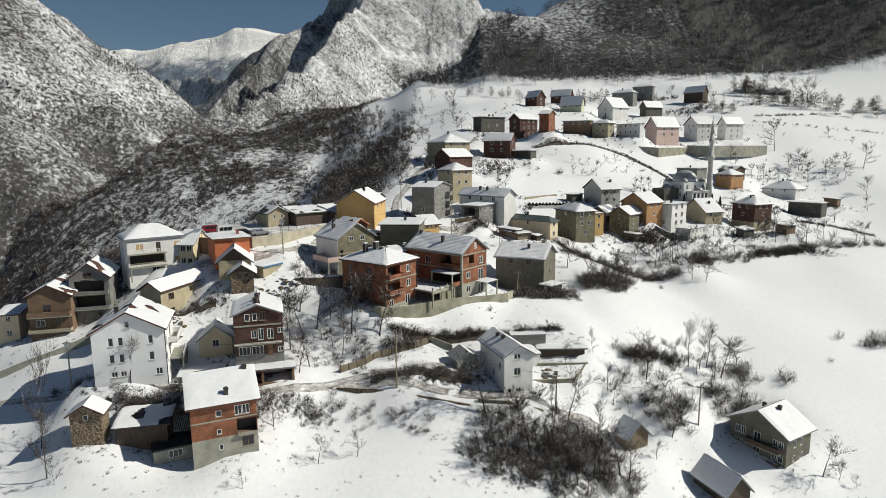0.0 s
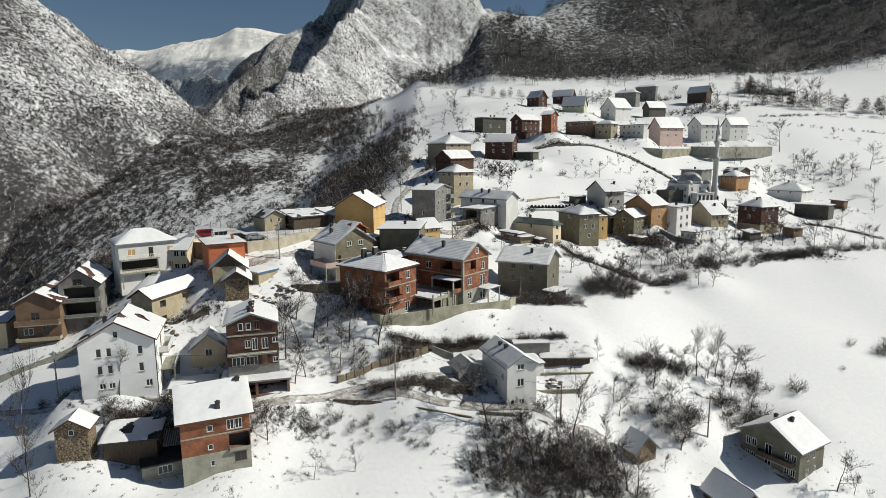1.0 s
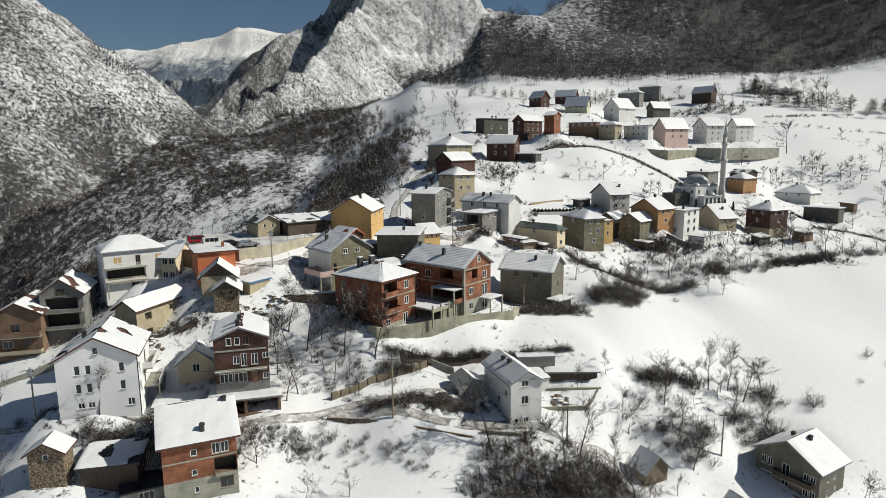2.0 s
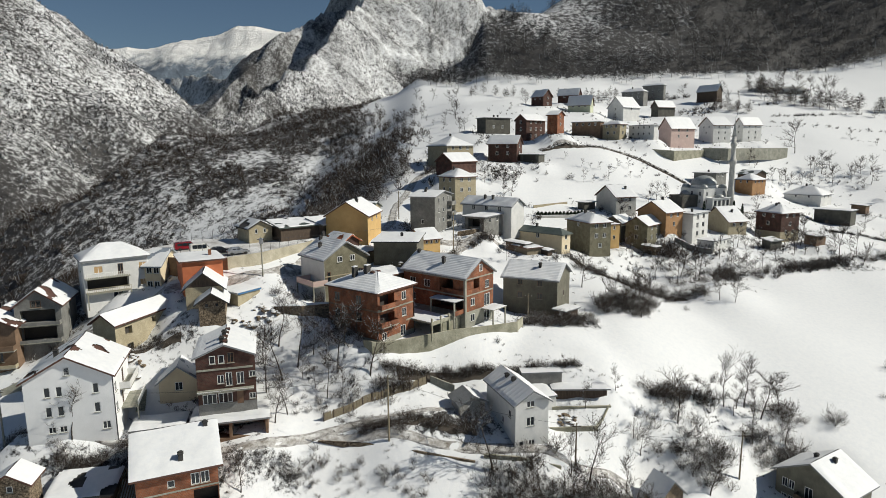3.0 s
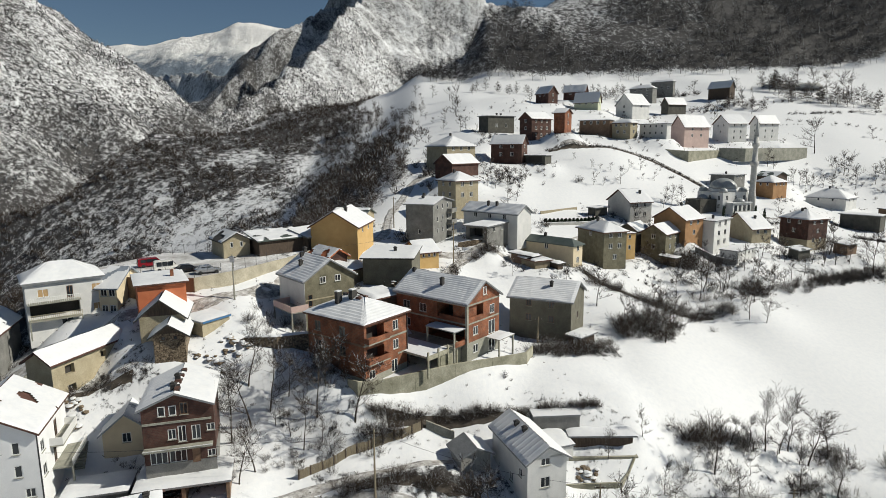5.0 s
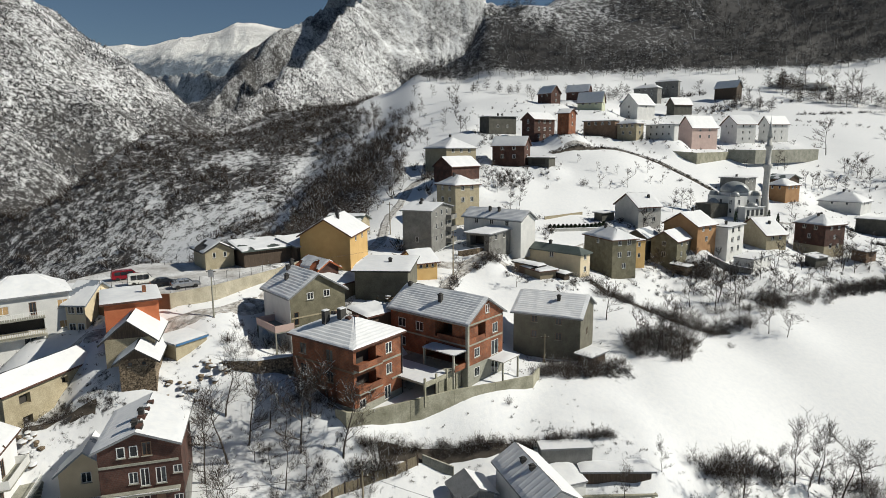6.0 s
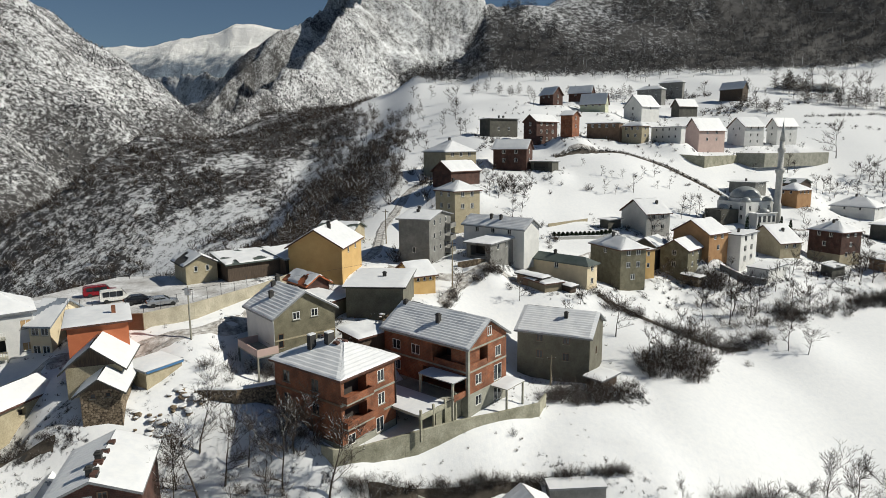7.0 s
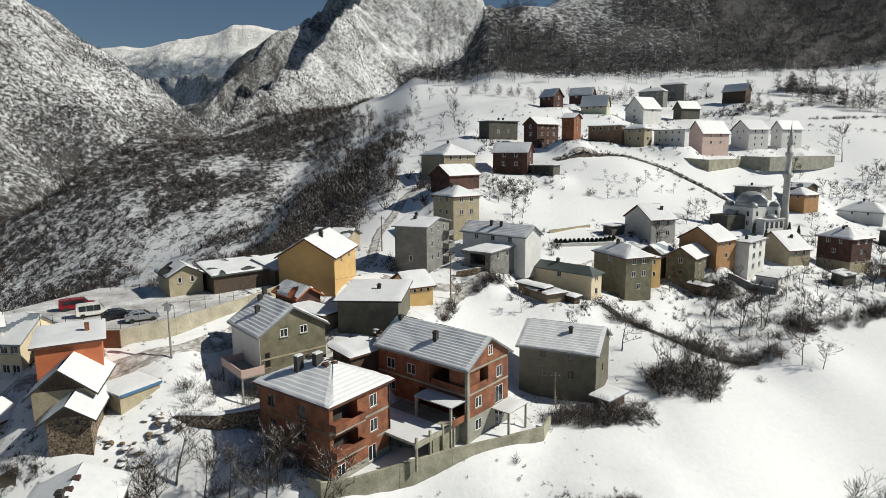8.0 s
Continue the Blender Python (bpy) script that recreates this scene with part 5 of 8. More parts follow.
# a rack of slanting timber laths beside the hut
rack = thing("lath_rack", pose(-41.0, 91.0, 18.0, 0, 0, 12), "rack of slanting weathered timber laths partly under snow", "rack")
for k in range(13):
    bm = bmesh.new()
    prism(bm, [(-1.6 + 0.3 * k, -2.4, 1.0 - 0.06 * k), (-1.48 + 0.3 * k, -2.4, 1.0 - 0.06 * k), (-1.48 + 0.3 * k, 2.4, 3.0 - 0.06 * k), (-1.6 + 0.3 * k, 2.4, 3.0 - 0.06 * k)], (0, 0, -0.1))
    part("lath", bm, WOOD, rack)
for px, py, pz in ((-1.6, -2.3, 1.0), (2.1, -2.3, 0.4), (-1.6, 2.3, 2.9), (2.1, 2.3, 2.2)):
    bm = bmesh.new()
    box(bm, px - 0.08, py - 0.08, -1.5, px + 0.08, py + 0.08, pz)
    part("post", bm, WOOD_DARK, rack)


# lanes, banks and the upper field
level(-58, 92.2, 23.4, 4)
level(-49.6, 93.4, 23.6, 4)
level(-43, 94.4, 22.6, 3.5)
level(-18.3, 101.2, 19.6, 6)
level(-8.5, 102.2, 20.9, 6)
level(0, 103, 20.3, 6)
level(4.2, 106.0, 18.6, 3)
level(3.7, 110.5, 20.2, 3)
level(71.7, 124, 11.6, 26)
level(-18.5, 116.5, 32.2, 4.0)
level(-22, 119.8, 33.4, 3.5)
level(-27, 118.6, 33.0, 4)
level(-12, 111.8, 27.0, 4)
level(-6.2, 115.2, 26.6, 4)
level(0, 118.6, 26.9, 5)
level(6.5, 122, 27.0, 5)
level(12.5, 125.8, 27.2, 5)
level(20, 127, 26.8, 8)
level(7, 117.5, 25.7, 5)
level(16.3, 119.8, 25.5, 4)
level(26.8, 121, 25.0, 6)
level(36, 126, 21.9, 9)
level(48, 134, 20.6, 13)
level(19.5, 113.9, 19.4, 2.6)
level(22.5, 113.9, 19.4, 2.6)
level(25.5, 113.9, 19.4, 2.6)
level(20, 110.5, 18.2, 2.0)
level(23.5, 111.0, 18.4, 1.8)
level(18.5, 106.6, 16.2, 3.0)
level(22.5, 106.6, 16.0, 3.0)
level(-41.5, 85.0, 15.2, 4)
level(-36.5, 84.0, 15.0, 4)
level(46.3, 149.5, 25.6, 16)
level(69.6, 168.9, 26.3, 10)
level(-34.5, 127, 37.6, 5)

# level places for the mosque, the car park and the yard
pad(94.3, 238.5, 41.0, 8)
pad(-48.0, 145.0, 40.2, 10)
pad(-8.0, 105.5, 19.6, 2)


# ---- ground: one sheet from the camera's feet to the mountains ----
def axis(*runs):
    return np.concatenate([np.arange(a, b, step) for a, b, step in runs])


xs = axis((-3000, -1000, 50), (-1000, -340, 9), (-340, 330, 2.5), (330, 480, 10), (480, 2200, 60))
ys = axis((-600, 40, 40), (40, 620, 2.5), (620, 700, 5), (700, 1600, 9), (1600, 2900, 16), (2900, 4800, 100))
gx, gy = np.meshgrid(xs, ys)
gz = land(gx, gy)


def cover_at(x, y):
    """How much brush covers the ground: none on the meadows, much on the scrub slope, the wood and the mountains."""
    c = np.zeros_like(x)
    m = mountain_height(x, y)
    high = np.clip((m - 20) / 230, 0, 1)     # more snow lies higher up
    c = np.maximum(c, (0.565 - 0.08 * high) * np.maximum(ease(-235, -285, x), ease(575, 640, y)))
    edge_y = np.interp(x, [-240, -100, -60, -30, 0, 20], [80, 140, 165, 190, 200, 210])
    right = np.interp(y, [100, 200, 300, 345, 400, 480, 560], [-85, -20, -12, -20, -45, -60, -40])
    scrub = ease(-14, 14, right - x) * ease(-18, 18, y - edge_y) * ease(640, 580, y) * ease(-380, -300, x)
    c = np.maximum(c, np.clip(0.315 + 0.05 * ease(-60, -140, x) + 0.42 * fbm(x, y, 34, 4, 77, 0.65), 0, 0.60) * scrub)
    foot = np.interp(x, [-30, 0, 80, 160, 300, 500], [490, 458, 452, 458, 462, 470])
    c = np.maximum(c, (0.36 + 0.40 * fbm(x, y, 60, 5, 31, 0.6) + 0.13 * ease(120, 260, x) + 0.08 * ease(60, 15, y - foot)) * ease(-8, 14, y - foot) * ease(-40, -10, x) * ease(760, 700, y))
    # dark wood on the great ridge's steep west flank, which also paints in its shade
    west = np.interp(y, [897, 1035, 1150, 1437, 1782, 2300, 2645], [-425, -409, -391, -383, -343, -272, -123]) - x
    c = np.maximum(c, (0.40 + 0.26 * fbm(x, y, 130, 5, 33)) * ease(-25, 20, west) * ease(760, 560, west) * ease(1250, 1400, y))
    # dark trees along the brow of the scrub slope
    brow = np.interp(y, [290, 322, 400, 500, 540], [-240, -213, -172, -126, -71]) - x
    c = np.maximum(c, 0.75 * ease(-14, 2, brow) * ease(60, 20, brow) * ease(250, 290, y) * ease(580, 540, y))
    # trodden earth and dead grass about the houses
    yard = np.zeros_like(x)
    for px, py, pz, r in PADS:
        near = (np.abs(x - px) < 45) & (np.abs(y - py) < 45)
        yard[near] = np.maximum(yard[near], np.exp(-((x[near] - px) ** 2 + (y[near] - py) ** 2) / (r + 7.0) ** 2))
    c = np.maximum(c, (0.455 + 0.05 * ease(170, 220, y)) * yard)
    # rough banks: below the lane, under the thickets and along the hedges
    for bx, by, rx, ry, much in ((16, 94, 18, 10, 0.53), (46, 120, 19, 7, 0.44), (38, 112, 10, 6, 0.46), (-45.5, 112, 7, 2.2, 0.62), (-44, 93.5, 9, 1.8, 0.6), (1, 106, 9, 2.4, 0.6), (24, 137, 11, 4, 0.6), (40, 149, 9, 6, 0.52), (-17, 112, 14, 9, 0.40), (-8, 104, 16, 3, 0.52),
                                 (50, 168, 16, 7, 0.42), (75, 178, 16, 10, 0.40), (112, 197, 26, 5, 0.5), (-25, 96, 9, 3, 0.5), (-70, 140, 22, 18, 0.6), (168, 288, 30, 15, 0.36), (-50, 92, 14, 3, 0.45)):
        c = np.maximum(c, much * np.exp(-(((x - bx) / rx) ** 2 + ((y - by) / ry) ** 2) ** 2))
    return c


gc = cover_at(gx, gy)
rows_, cols_ = gx.shape
me = bpy.data.meshes.new("ground")
me.vertices.add(gx.size)
me.vertices.foreach_set("co", np.stack([gx, gy, gz], -1).astype(np.float32).ravel())
idx = np.arange(gx.size).reshape(rows_, cols_)
quads = np.stack([idx[:-1, :-1], idx[:-1, 1:], idx[1:, 1:], idx[1:, :-1]], -1).reshape(-1, 4)
me.loops.add(quads.size)
me.loops.foreach_set("vertex_index", quads.ravel().astype(np.int32))
me.polygons.add(len(quads))
me.polygons.foreach_set("loop_start", np.arange(0, quads.size, 4, dtype=np.int32))
me.polygons.foreach_set("use_smooth", np.ones(len(quads), dtype=bool))
me.update(calc_edges=True)
layer = me.attributes.new("cover", "FLOAT", "POINT")
layer.data.foreach_set("value", gc.astype(np.float32).ravel())
me.materials.append(GROUND)
tagged(new("ground", me), "snow-covered hillside rising to wooded mountains", "ground", kind="structure")


def surface(x, y):
    """The height of the ground sheet itself, between its corners."""
    x, y = np.asarray(x, float), np.asarray(y, float)
    i = np.clip(np.searchsorted(xs, x) - 1, 0, len(xs) - 2)
    j = np.clip(np.searchsorted(ys, y) - 1, 0, len(ys) - 2)
    u, v = (x - xs[i]) / (xs[i + 1] - xs[i]), (y - ys[j]) / (ys[j + 1] - ys[j])
    return (gz[j, i] * (1 - u) + gz[j, i + 1] * u) * (1 - v) + (gz[j + 1, i] * (1 - u) + gz[j + 1, i + 1] * u) * v


def ground_z(x, y):
    return float(surface(x, y))


# ---- the far snowy range beyond the gorge ----
def far_range():
    """A long massif seen far off through the gap: snow above, forest below."""
    nx, ny = 220, 40
    xs_ = np.linspace(-3100, -300, nx)
    ys_ = np.linspace(2950, 4250, ny)
    X, Y = np.meshgrid(xs_, ys_)
    top = np.interp(X, [-3100, -2215, -1942, -1760, -1597, -1397, -1251, -1069, -900, -300], [600, 670, 706, 702, 748, 768, 808, 790, 760, 700])
    f = 1 - np.where(Y < 3950, (3950 - Y) / 1000.0, (Y - 3950) / 300.0)
    Z = -100 + (top + 100) * np.clip(f, 0, 1) ** 0.95
    Z = Z + 260 * (np.abs(fbm(X, Y, 520, 6, 41) - 0.5) * 2 - 0.25) * np.clip(1.3 - f, 0.22, 1)
    m = bpy.data.meshes.new("mountain_range")
    idx_ = np.arange(nx * ny).reshape(ny, nx)
    q = np.stack([idx_[:-1, :-1], idx_[:-1, 1:], idx_[1:, 1:], idx_[1:, :-1]], -1).reshape(-1, 4)
    m.from_pydata(np.stack([X, Y, Z], -1).reshape(-1, 3).tolist(), [], q.tolist())
    m.polygons.foreach_set("use_smooth", np.ones(len(q), dtype=bool))
    mt, t, b = material("far_sunlit_snow_hazy_forest", 0.8)
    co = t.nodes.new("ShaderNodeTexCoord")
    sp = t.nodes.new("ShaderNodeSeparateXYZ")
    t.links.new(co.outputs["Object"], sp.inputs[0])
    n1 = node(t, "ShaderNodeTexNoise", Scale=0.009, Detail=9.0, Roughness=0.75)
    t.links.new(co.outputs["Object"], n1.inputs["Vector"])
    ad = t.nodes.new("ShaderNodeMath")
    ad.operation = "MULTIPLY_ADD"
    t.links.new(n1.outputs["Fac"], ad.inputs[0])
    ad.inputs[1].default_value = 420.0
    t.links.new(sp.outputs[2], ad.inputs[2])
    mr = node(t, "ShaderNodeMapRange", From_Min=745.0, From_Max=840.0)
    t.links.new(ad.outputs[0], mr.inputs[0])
    # haze is put into the forest's blue-grey, sunlight into the warm bright snow
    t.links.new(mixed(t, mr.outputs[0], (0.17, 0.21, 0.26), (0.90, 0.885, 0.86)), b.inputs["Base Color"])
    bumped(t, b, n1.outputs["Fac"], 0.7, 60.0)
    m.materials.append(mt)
    tagged(new("backdrop", m), "far snow-covered mountain range above forest tinted with haze", "mountain", kind="structure")


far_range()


# ---- walls, roads, fences ----
def wall_run(name, label, pts, thick, mat, cap=0.0, category="wall"):
    """An upright wall along corners (x, y, foot, top)."""
    pts = [p if p[2] is not None else (p[0], p[1], ground_z(p[0], p[1]), ground_z(p[0], p[1]) + p[3]) for p in pts]
    ob = thing(name, pose(pts[0][0], pts[0][1], pts[0][2]), label, category)
    ox, oy, oz = pts[0][:3]
    for k, (a, b) in enumerate(zip(pts, pts[1:])):
        d = Vector((b[0] - a[0], b[1] - a[1], 0)).normalized()
        n = Vector((-d.y, d.x, 0)) * thick
        bm = bmesh.new()
        lo = [(a[0], a[1], a[2] - 1.5), (b[0], b[1], b[2] - 1.5), (b[0] + n.x, b[1] + n.y, b[2] - 1.5), (a[0] + n.x, a[1] + n.y, a[2] - 1.5)]
        hi = [(p[0], p[1], z) for p, z in zip(lo, (a[3], b[3], b[3], a[3]))]
        vs = [bm.verts.new((p[0] - ox, p[1] - oy, p[2] - oz)) for p in lo + hi]
        for f in ((3, 2, 1, 0), (4, 5, 6, 7), (0, 1, 5, 4), (1, 2, 6, 5), (2, 3, 7, 6), (3, 0, 4, 7)):
            bm.faces.new([vs[i] for i in f])
        bmesh.ops.bevel(bm, geom=bm.edges[:], offset=0.04, segments=1, affect="EDGES")
        part("wall_panel", bm, mat, ob)
        if cap:
            bm = bmesh.new()
            top = [(p[0] - ox, p[1] - oy, p[2] - oz) for p in hi]
            snow_sheet(bm, top[0], top[1], top[2], top[3], cap, 300 + k + int(a[0]))
            part("snow_cap", bm, SNOW, ob, "white snow on the wall's top")
    return ob


def ribbon(name, label, pts, width, mat, lift=0.09, category="road", aside=0.0):
    """A lane laid on the ground along (x, y) corners, smoothed, with ragged rims."""
    p = np.array(pts, float)
    seg = np.r_[0, np.cumsum(np.hypot(*np.diff(p, axis=0).T))]
    s = np.arange(0, seg[-1], 1.0)
    cx = sum(np.interp(s + o, seg, p[:, 0]) for o in (-4, -2, 0, 2, 4)) / 5
    cy = sum(np.interp(s + o, seg, p[:, 1]) for o in (-4, -2, 0, 2, 4)) / 5
    dx, dy = np.gradient(cx), np.gradient(cy)
    ln = np.hypot(dx, dy) + 1e-6
    bm = bmesh.new()
    rows_ = []
    cols = np.linspace(-0.5, 0.5, 7)
    for i in range(len(s)):
        w = width * (0.85 + 0.3 * noise.noise((s[i] * 0.3, p[0, 0], 0)))
        X = cx[i] - dy[i] / ln[i] * (cols * w + aside)
        Y = cy[i] + dx[i] / ln[i] * (cols * w + aside)
        Z = surface(X, Y) + lift
        Z[0] -= 0.25
        Z[-1] -= 0.25
        rows_.append([bm.verts.new(q) for q in zip(X, Y, Z)])
    for a, b in zip(rows_, rows_[1:]):
        for j in range(6):
            bm.faces.new((a[j], b[j], b[j + 1], a[j + 1])).smooth = True
    ob = new(name, mesh_of(name, bm, mat))
    return tagged(ob, label, category, kind="structure")


wall_run("retaining_wall", "tall mossy concrete retaining wall below the brick houses",
         [(-13.4, 114.6, 25.6, 31.0), (-11.8, 113.4, 25.4, 31.0), (-9.9, 114.4, 25.8, 30.5), (-4.0, 117.6, 26.5, 30.6), (1.9, 120.9, 26.6, 30.7), (7.8, 124.5, 26.8, 30.2), (13.7, 128.0, 26.8, 29.9), (15.2, 131.5, 27.0, 29.8)], 0.35, CONCRETE_MOSSY)
wall_run("garden_wall", "ruined rubble stone wall capped with snow", [(-29.6, 120.6, 33.0, 35.2), (-24.5, 120.0, 32.2, 35.4), (-19.8, 122.5, 32.0, 35.2)], 0.6, STONE, 0.25)
wall_run("parking_wall", "pale concrete wall that holds up the car park", [(-41.0, 131.8, 38.6, 41.9), (-36.0, 137.0, 39.0, 42.0), (-29.5, 148.5, 40.5, 42.2), (-24.5, 158.0, 41.5, 42.8)], 0.3, WALL_CREAM)
wall_run("parking_wall", "dark brown wall between the car park and the houses", [(-62.0, 137.0, 38.5, 41.7), (-48.0, 131.6, 38.5, 41.8), (-41.0, 131.75, 38.6, 41.9)], 0.3, RENDER_BROWN)
wall_run("retaining_wall", "long concrete wall below the white houses", [(115.5, 291.0, 57.5, 61.2), (124.0, 285.5, 57.0, 60.9), (142.5, 295.8, 57.0, 60.85), (161.4, 306.1, 57.0, 60.8)], 0.4, CONCRETE)
wall_run("retaining_wall", "concrete wall below the pink house", [(82.0, 281.0, 58.5, 61.5), (97.0, 276.0, 56.2, 60.2), (115.8, 290.5, 56.5, 60.2)], 0.4, CONCRETE_MOSSY)
wall_run("garden_wall", "low concrete wall by the white house", [(16.4, 108.3, 15.6, 18.3), (24.0, 108.7, 15.6, 18.3), (25.6, 110.6, 16.0, 18.8), (27.6, 113.6, 17.2, 20.2)], 0.3, CONCRETE_MOSSY)
wall_run("garden_wall", "mossy stone ledge in front of the low shed", [(17.6, 112.5, 18.0, 19.9), (27.4, 112.7, 18.0, 19.9)], 0.4, CONCRETE_MOSSY)
wall_run("garden_wall", "low block wall in front of the brown house", [(-84.0, 106.0, None, 1.2), (-77.0, 108.0, None, 1.2), (-70.0, 110.5, None, 1.2), (-63.0, 113.5, None, 1.3), (-58.5, 118.0, None, 1.4)], 0.25, CONCRETE)
wall_run("garden_wall", "tan stone garden wall along the village street", [(3.8, 174.0, None, 1.2), (7.9, 174.9, None, 1.3), (12.3, 178.6, None, 1.2)], 0.4, STONE, 0.1)
wall_run("retaining_wall", "grey concrete wall below the white tower house", [(68.6, 196.6, None, 1.5), (73.9, 195.2, None, 1.6), (78.2, 192.8, None, 1.5)], 0.35, RENDER_GREY, 0.1)
wall_run("garden_wall", "grey wall behind the graveyard", [(29.0, 212.0, None, 0.9), (41.5, 220.4, None, 0.9)], 0.3, RENDER_TAN, 0.14)
wall_run("garden_wall", "low pale wall in front of the graveyard", [(28.5, 204.8, None, 0.6), (46.5, 210.6, None, 0.6)], 0.3, CONCRETE_PALE, 0.14)

ribbon("road", "muddy village street with wheel tracks", [(-66, 119), (-52, 124), (-40, 128.5), (-34, 133), (-27.5, 146), (-20, 163), (-14, 182), (-15, 205), (-9, 230), (2, 240), (14, 240)], 3.8, LANE)
ribbon("road", "dark wet wheel rut in the lane", [(-66, 119), (-52, 124), (-40, 128.5), (-34, 133), (-27.5, 146), (-20, 163), (-14, 182), (-15, 205), (-9, 230), (2, 240), (14, 240)], 0.55, RUT, 0.13, "road", -0.75)
ribbon("road", "dark wet wheel rut in the lane", [(-66, 119), (-52, 124), (-40, 128.5), (-34, 133), (-27.5, 146), (-20, 163), (-14, 182), (-15, 205), (-9, 230), (2, 240), (14, 240)], 0.55, RUT, 0.13, "road", 0.75)
ribbon("road", "narrow muddy lane along the fence", [(-80, 99), (-61, 98), (-44, 95), (-30, 96.2), (-23.7, 98.5), (-18.5, 103.2), (-10, 105.6), (-2.5, 108.5), (3, 110)], 1.9, LANE)
ribbon("road", "dark wet wheel rut in the lane", [(-80, 99), (-61, 98), (-44, 95), (-30, 96.2), (-23.7, 98.5), (-18.5, 103.2), (-10, 105.6), (-2.5, 108.5), (3, 110)], 0.40, RUT, 0.13, "road", -0.50)
ribbon("road", "dark wet wheel rut in the lane", [(-80, 99), (-61, 98), (-44, 95), (-30, 96.2), (-23.7, 98.5), (-18.5, 103.2), (-10, 105.6), (-2.5, 108.5), (3, 110)], 0.40, RUT, 0.13, "road", 0.50)
ribbon("road", "lower lane beside a low wall", [(-20, 102.4), (-9, 102.0), (1, 101.2), (9, 101.6), (17, 102.4), (30, 106)], 1.6, LANE)
ribbon("road", "dark wet wheel rut in the lane", [(-20, 102.4), (-9, 102.0), (1, 101.2), (9, 101.6), (17, 102.4), (30, 106)], 0.30, RUT, 0.13, "road", -0.50)
ribbon("road", "dark wet wheel rut in the lane", [(-20, 102.4), (-9, 102.0), (1, 101.2), (9, 101.6), (17, 102.4), (30, 106)], 0.30, RUT, 0.13, "road", 0.50)
ribbon("road", "lane that climbs past the apartment house", [(38, 262), (52, 265.5), (66, 273.5), (80, 270), (93, 263), (101, 250), (110, 238), (121, 243)], 1.8, RUT)
ribbon("road", "street below the grey block", [(-12, 172), (-4, 169), (3, 170.5), (7.4, 173.2), (12, 176.5), (17, 178), (24, 188.5), (34, 197), (48, 207)], 3.0, LANE)
ribbon("road", "dark wet wheel rut in the lane", [(-12, 172), (-4, 169), (3, 170.5), (7.4, 173.2), (12, 176.5), (17, 178), (24, 188.5), (34, 197), (48, 207)], 0.55, RUT, 0.13, "road", -0.75)
ribbon("road", "dark wet wheel rut in the lane", [(-12, 172), (-4, 169), (3, 170.5), (7.4, 173.2), (12, 176.5), (17, 178), (24, 188.5), (34, 197), (48, 207)], 0.55, RUT, 0.13, "road", 0.75)

ribbon("road", "wet lane that curves down behind the brick houses", [(12, 176.5), (7.4, 173.2), (5.3, 171.8), (3.3, 167.5), (1.6, 160.8), (-0.1, 155.1)], 3.0, LANE)
ribbon("road", "dark wet wheel rut in the lane", [(12, 176.5), (7.4, 173.2), (5.3, 171.8), (3.3, 167.5), (1.6, 160.8), (-0.1, 155.1)], 0.8, RUT, 0.13, "road", -0.75)
ribbon("road", "dark wet wheel rut in the lane", [(12, 176.5), (7.4, 173.2), (5.3, 171.8), (3.3, 167.5), (1.6, 160.8), (-0.1, 155.1)], 0.8, RUT, 0.13, "road", 0.75)

# car park: a level deck behind its wall
bm = bmesh.new()
prism(bm, [(-66, 139, 41.3), (-48, 132, 41.4), (-41.2, 132.2, 41.45), (-36.3, 137.2, 41.5), (-29.8, 148.8, 41.8), (-34, 158, 42), (-58, 158, 41.6)], (0, 0, -2.5))
tagged(new("pavement", mesh_of("pavement", bm, ROAD_SNOW)), "trodden snow on the level car park", "pavement", kind="structure")

# terrace behind the retaining wall
bm = bmesh.new()
prism(bm, [(-9.6, 115.0, 29.9), (1.7, 121.4, 29.9), (13.3, 128.5, 29.3), (10, 134, 29.4), (-2, 134, 30.0), (-9, 124, 30.0)], (0, 0, -3))
tagged(new("terrace", mesh_of("terrace", bm, SNOW)), "snow-covered yard behind the retaining wall", "pavement", kind="structure")


def fence(pts, height, label, gap=0.32):
    ob = thing("fence", pose(pts[0][0], pts[0][1], ground_z(*pts[0])), label, "fence")
    oz = ground_z(*pts[0])
    bm0 = bmesh.new()
    box(bm0, -0.11, -0.02, -0.3, 0.11, 0.02, height)
    board = mesh_of("board", bm0, WOOD)
    bm0 = bmesh.new()
    box(bm0, -0.07, -0.07, -0.5, 0.07, 0.07, height + 0.15)
    post = mesh_of("post", bm0, WOOD_DARK)
    rng = random.Random(5)
    for a, b in zip(pts, pts[1:]):
        n = max(1, int(math.hypot(b[0] - a[0], b[1] - a[1]) / gap))
        yaw = math.degrees(math.atan2(b[1] - a[1], b[0] - a[0]))
        for k in range(n):
            x, y = a[0] + (b[0] - a[0]) * k / n, a[1] + (b[1] - a[1]) * k / n
            z = ground_z(x, y) - oz
            m = pose(x - pts[0][0], y - pts[0][1], z + rng.uniform(-0.05, 0.03), rng.uniform(-2, 2), rng.uniform(-1.5, 1.5), yaw)
            part_data("post" if k % 7 == 0 else "board", post if k % 7 == 0 else board, ob, m)
    return ob


fence([(-18.4, 105.0), (-14.3, 107.5), (-9.7, 110.2), (-5.7, 112.1), (-2.8, 114.0)], 1.25, "weathered wooden board fence along the lane", 0.225)


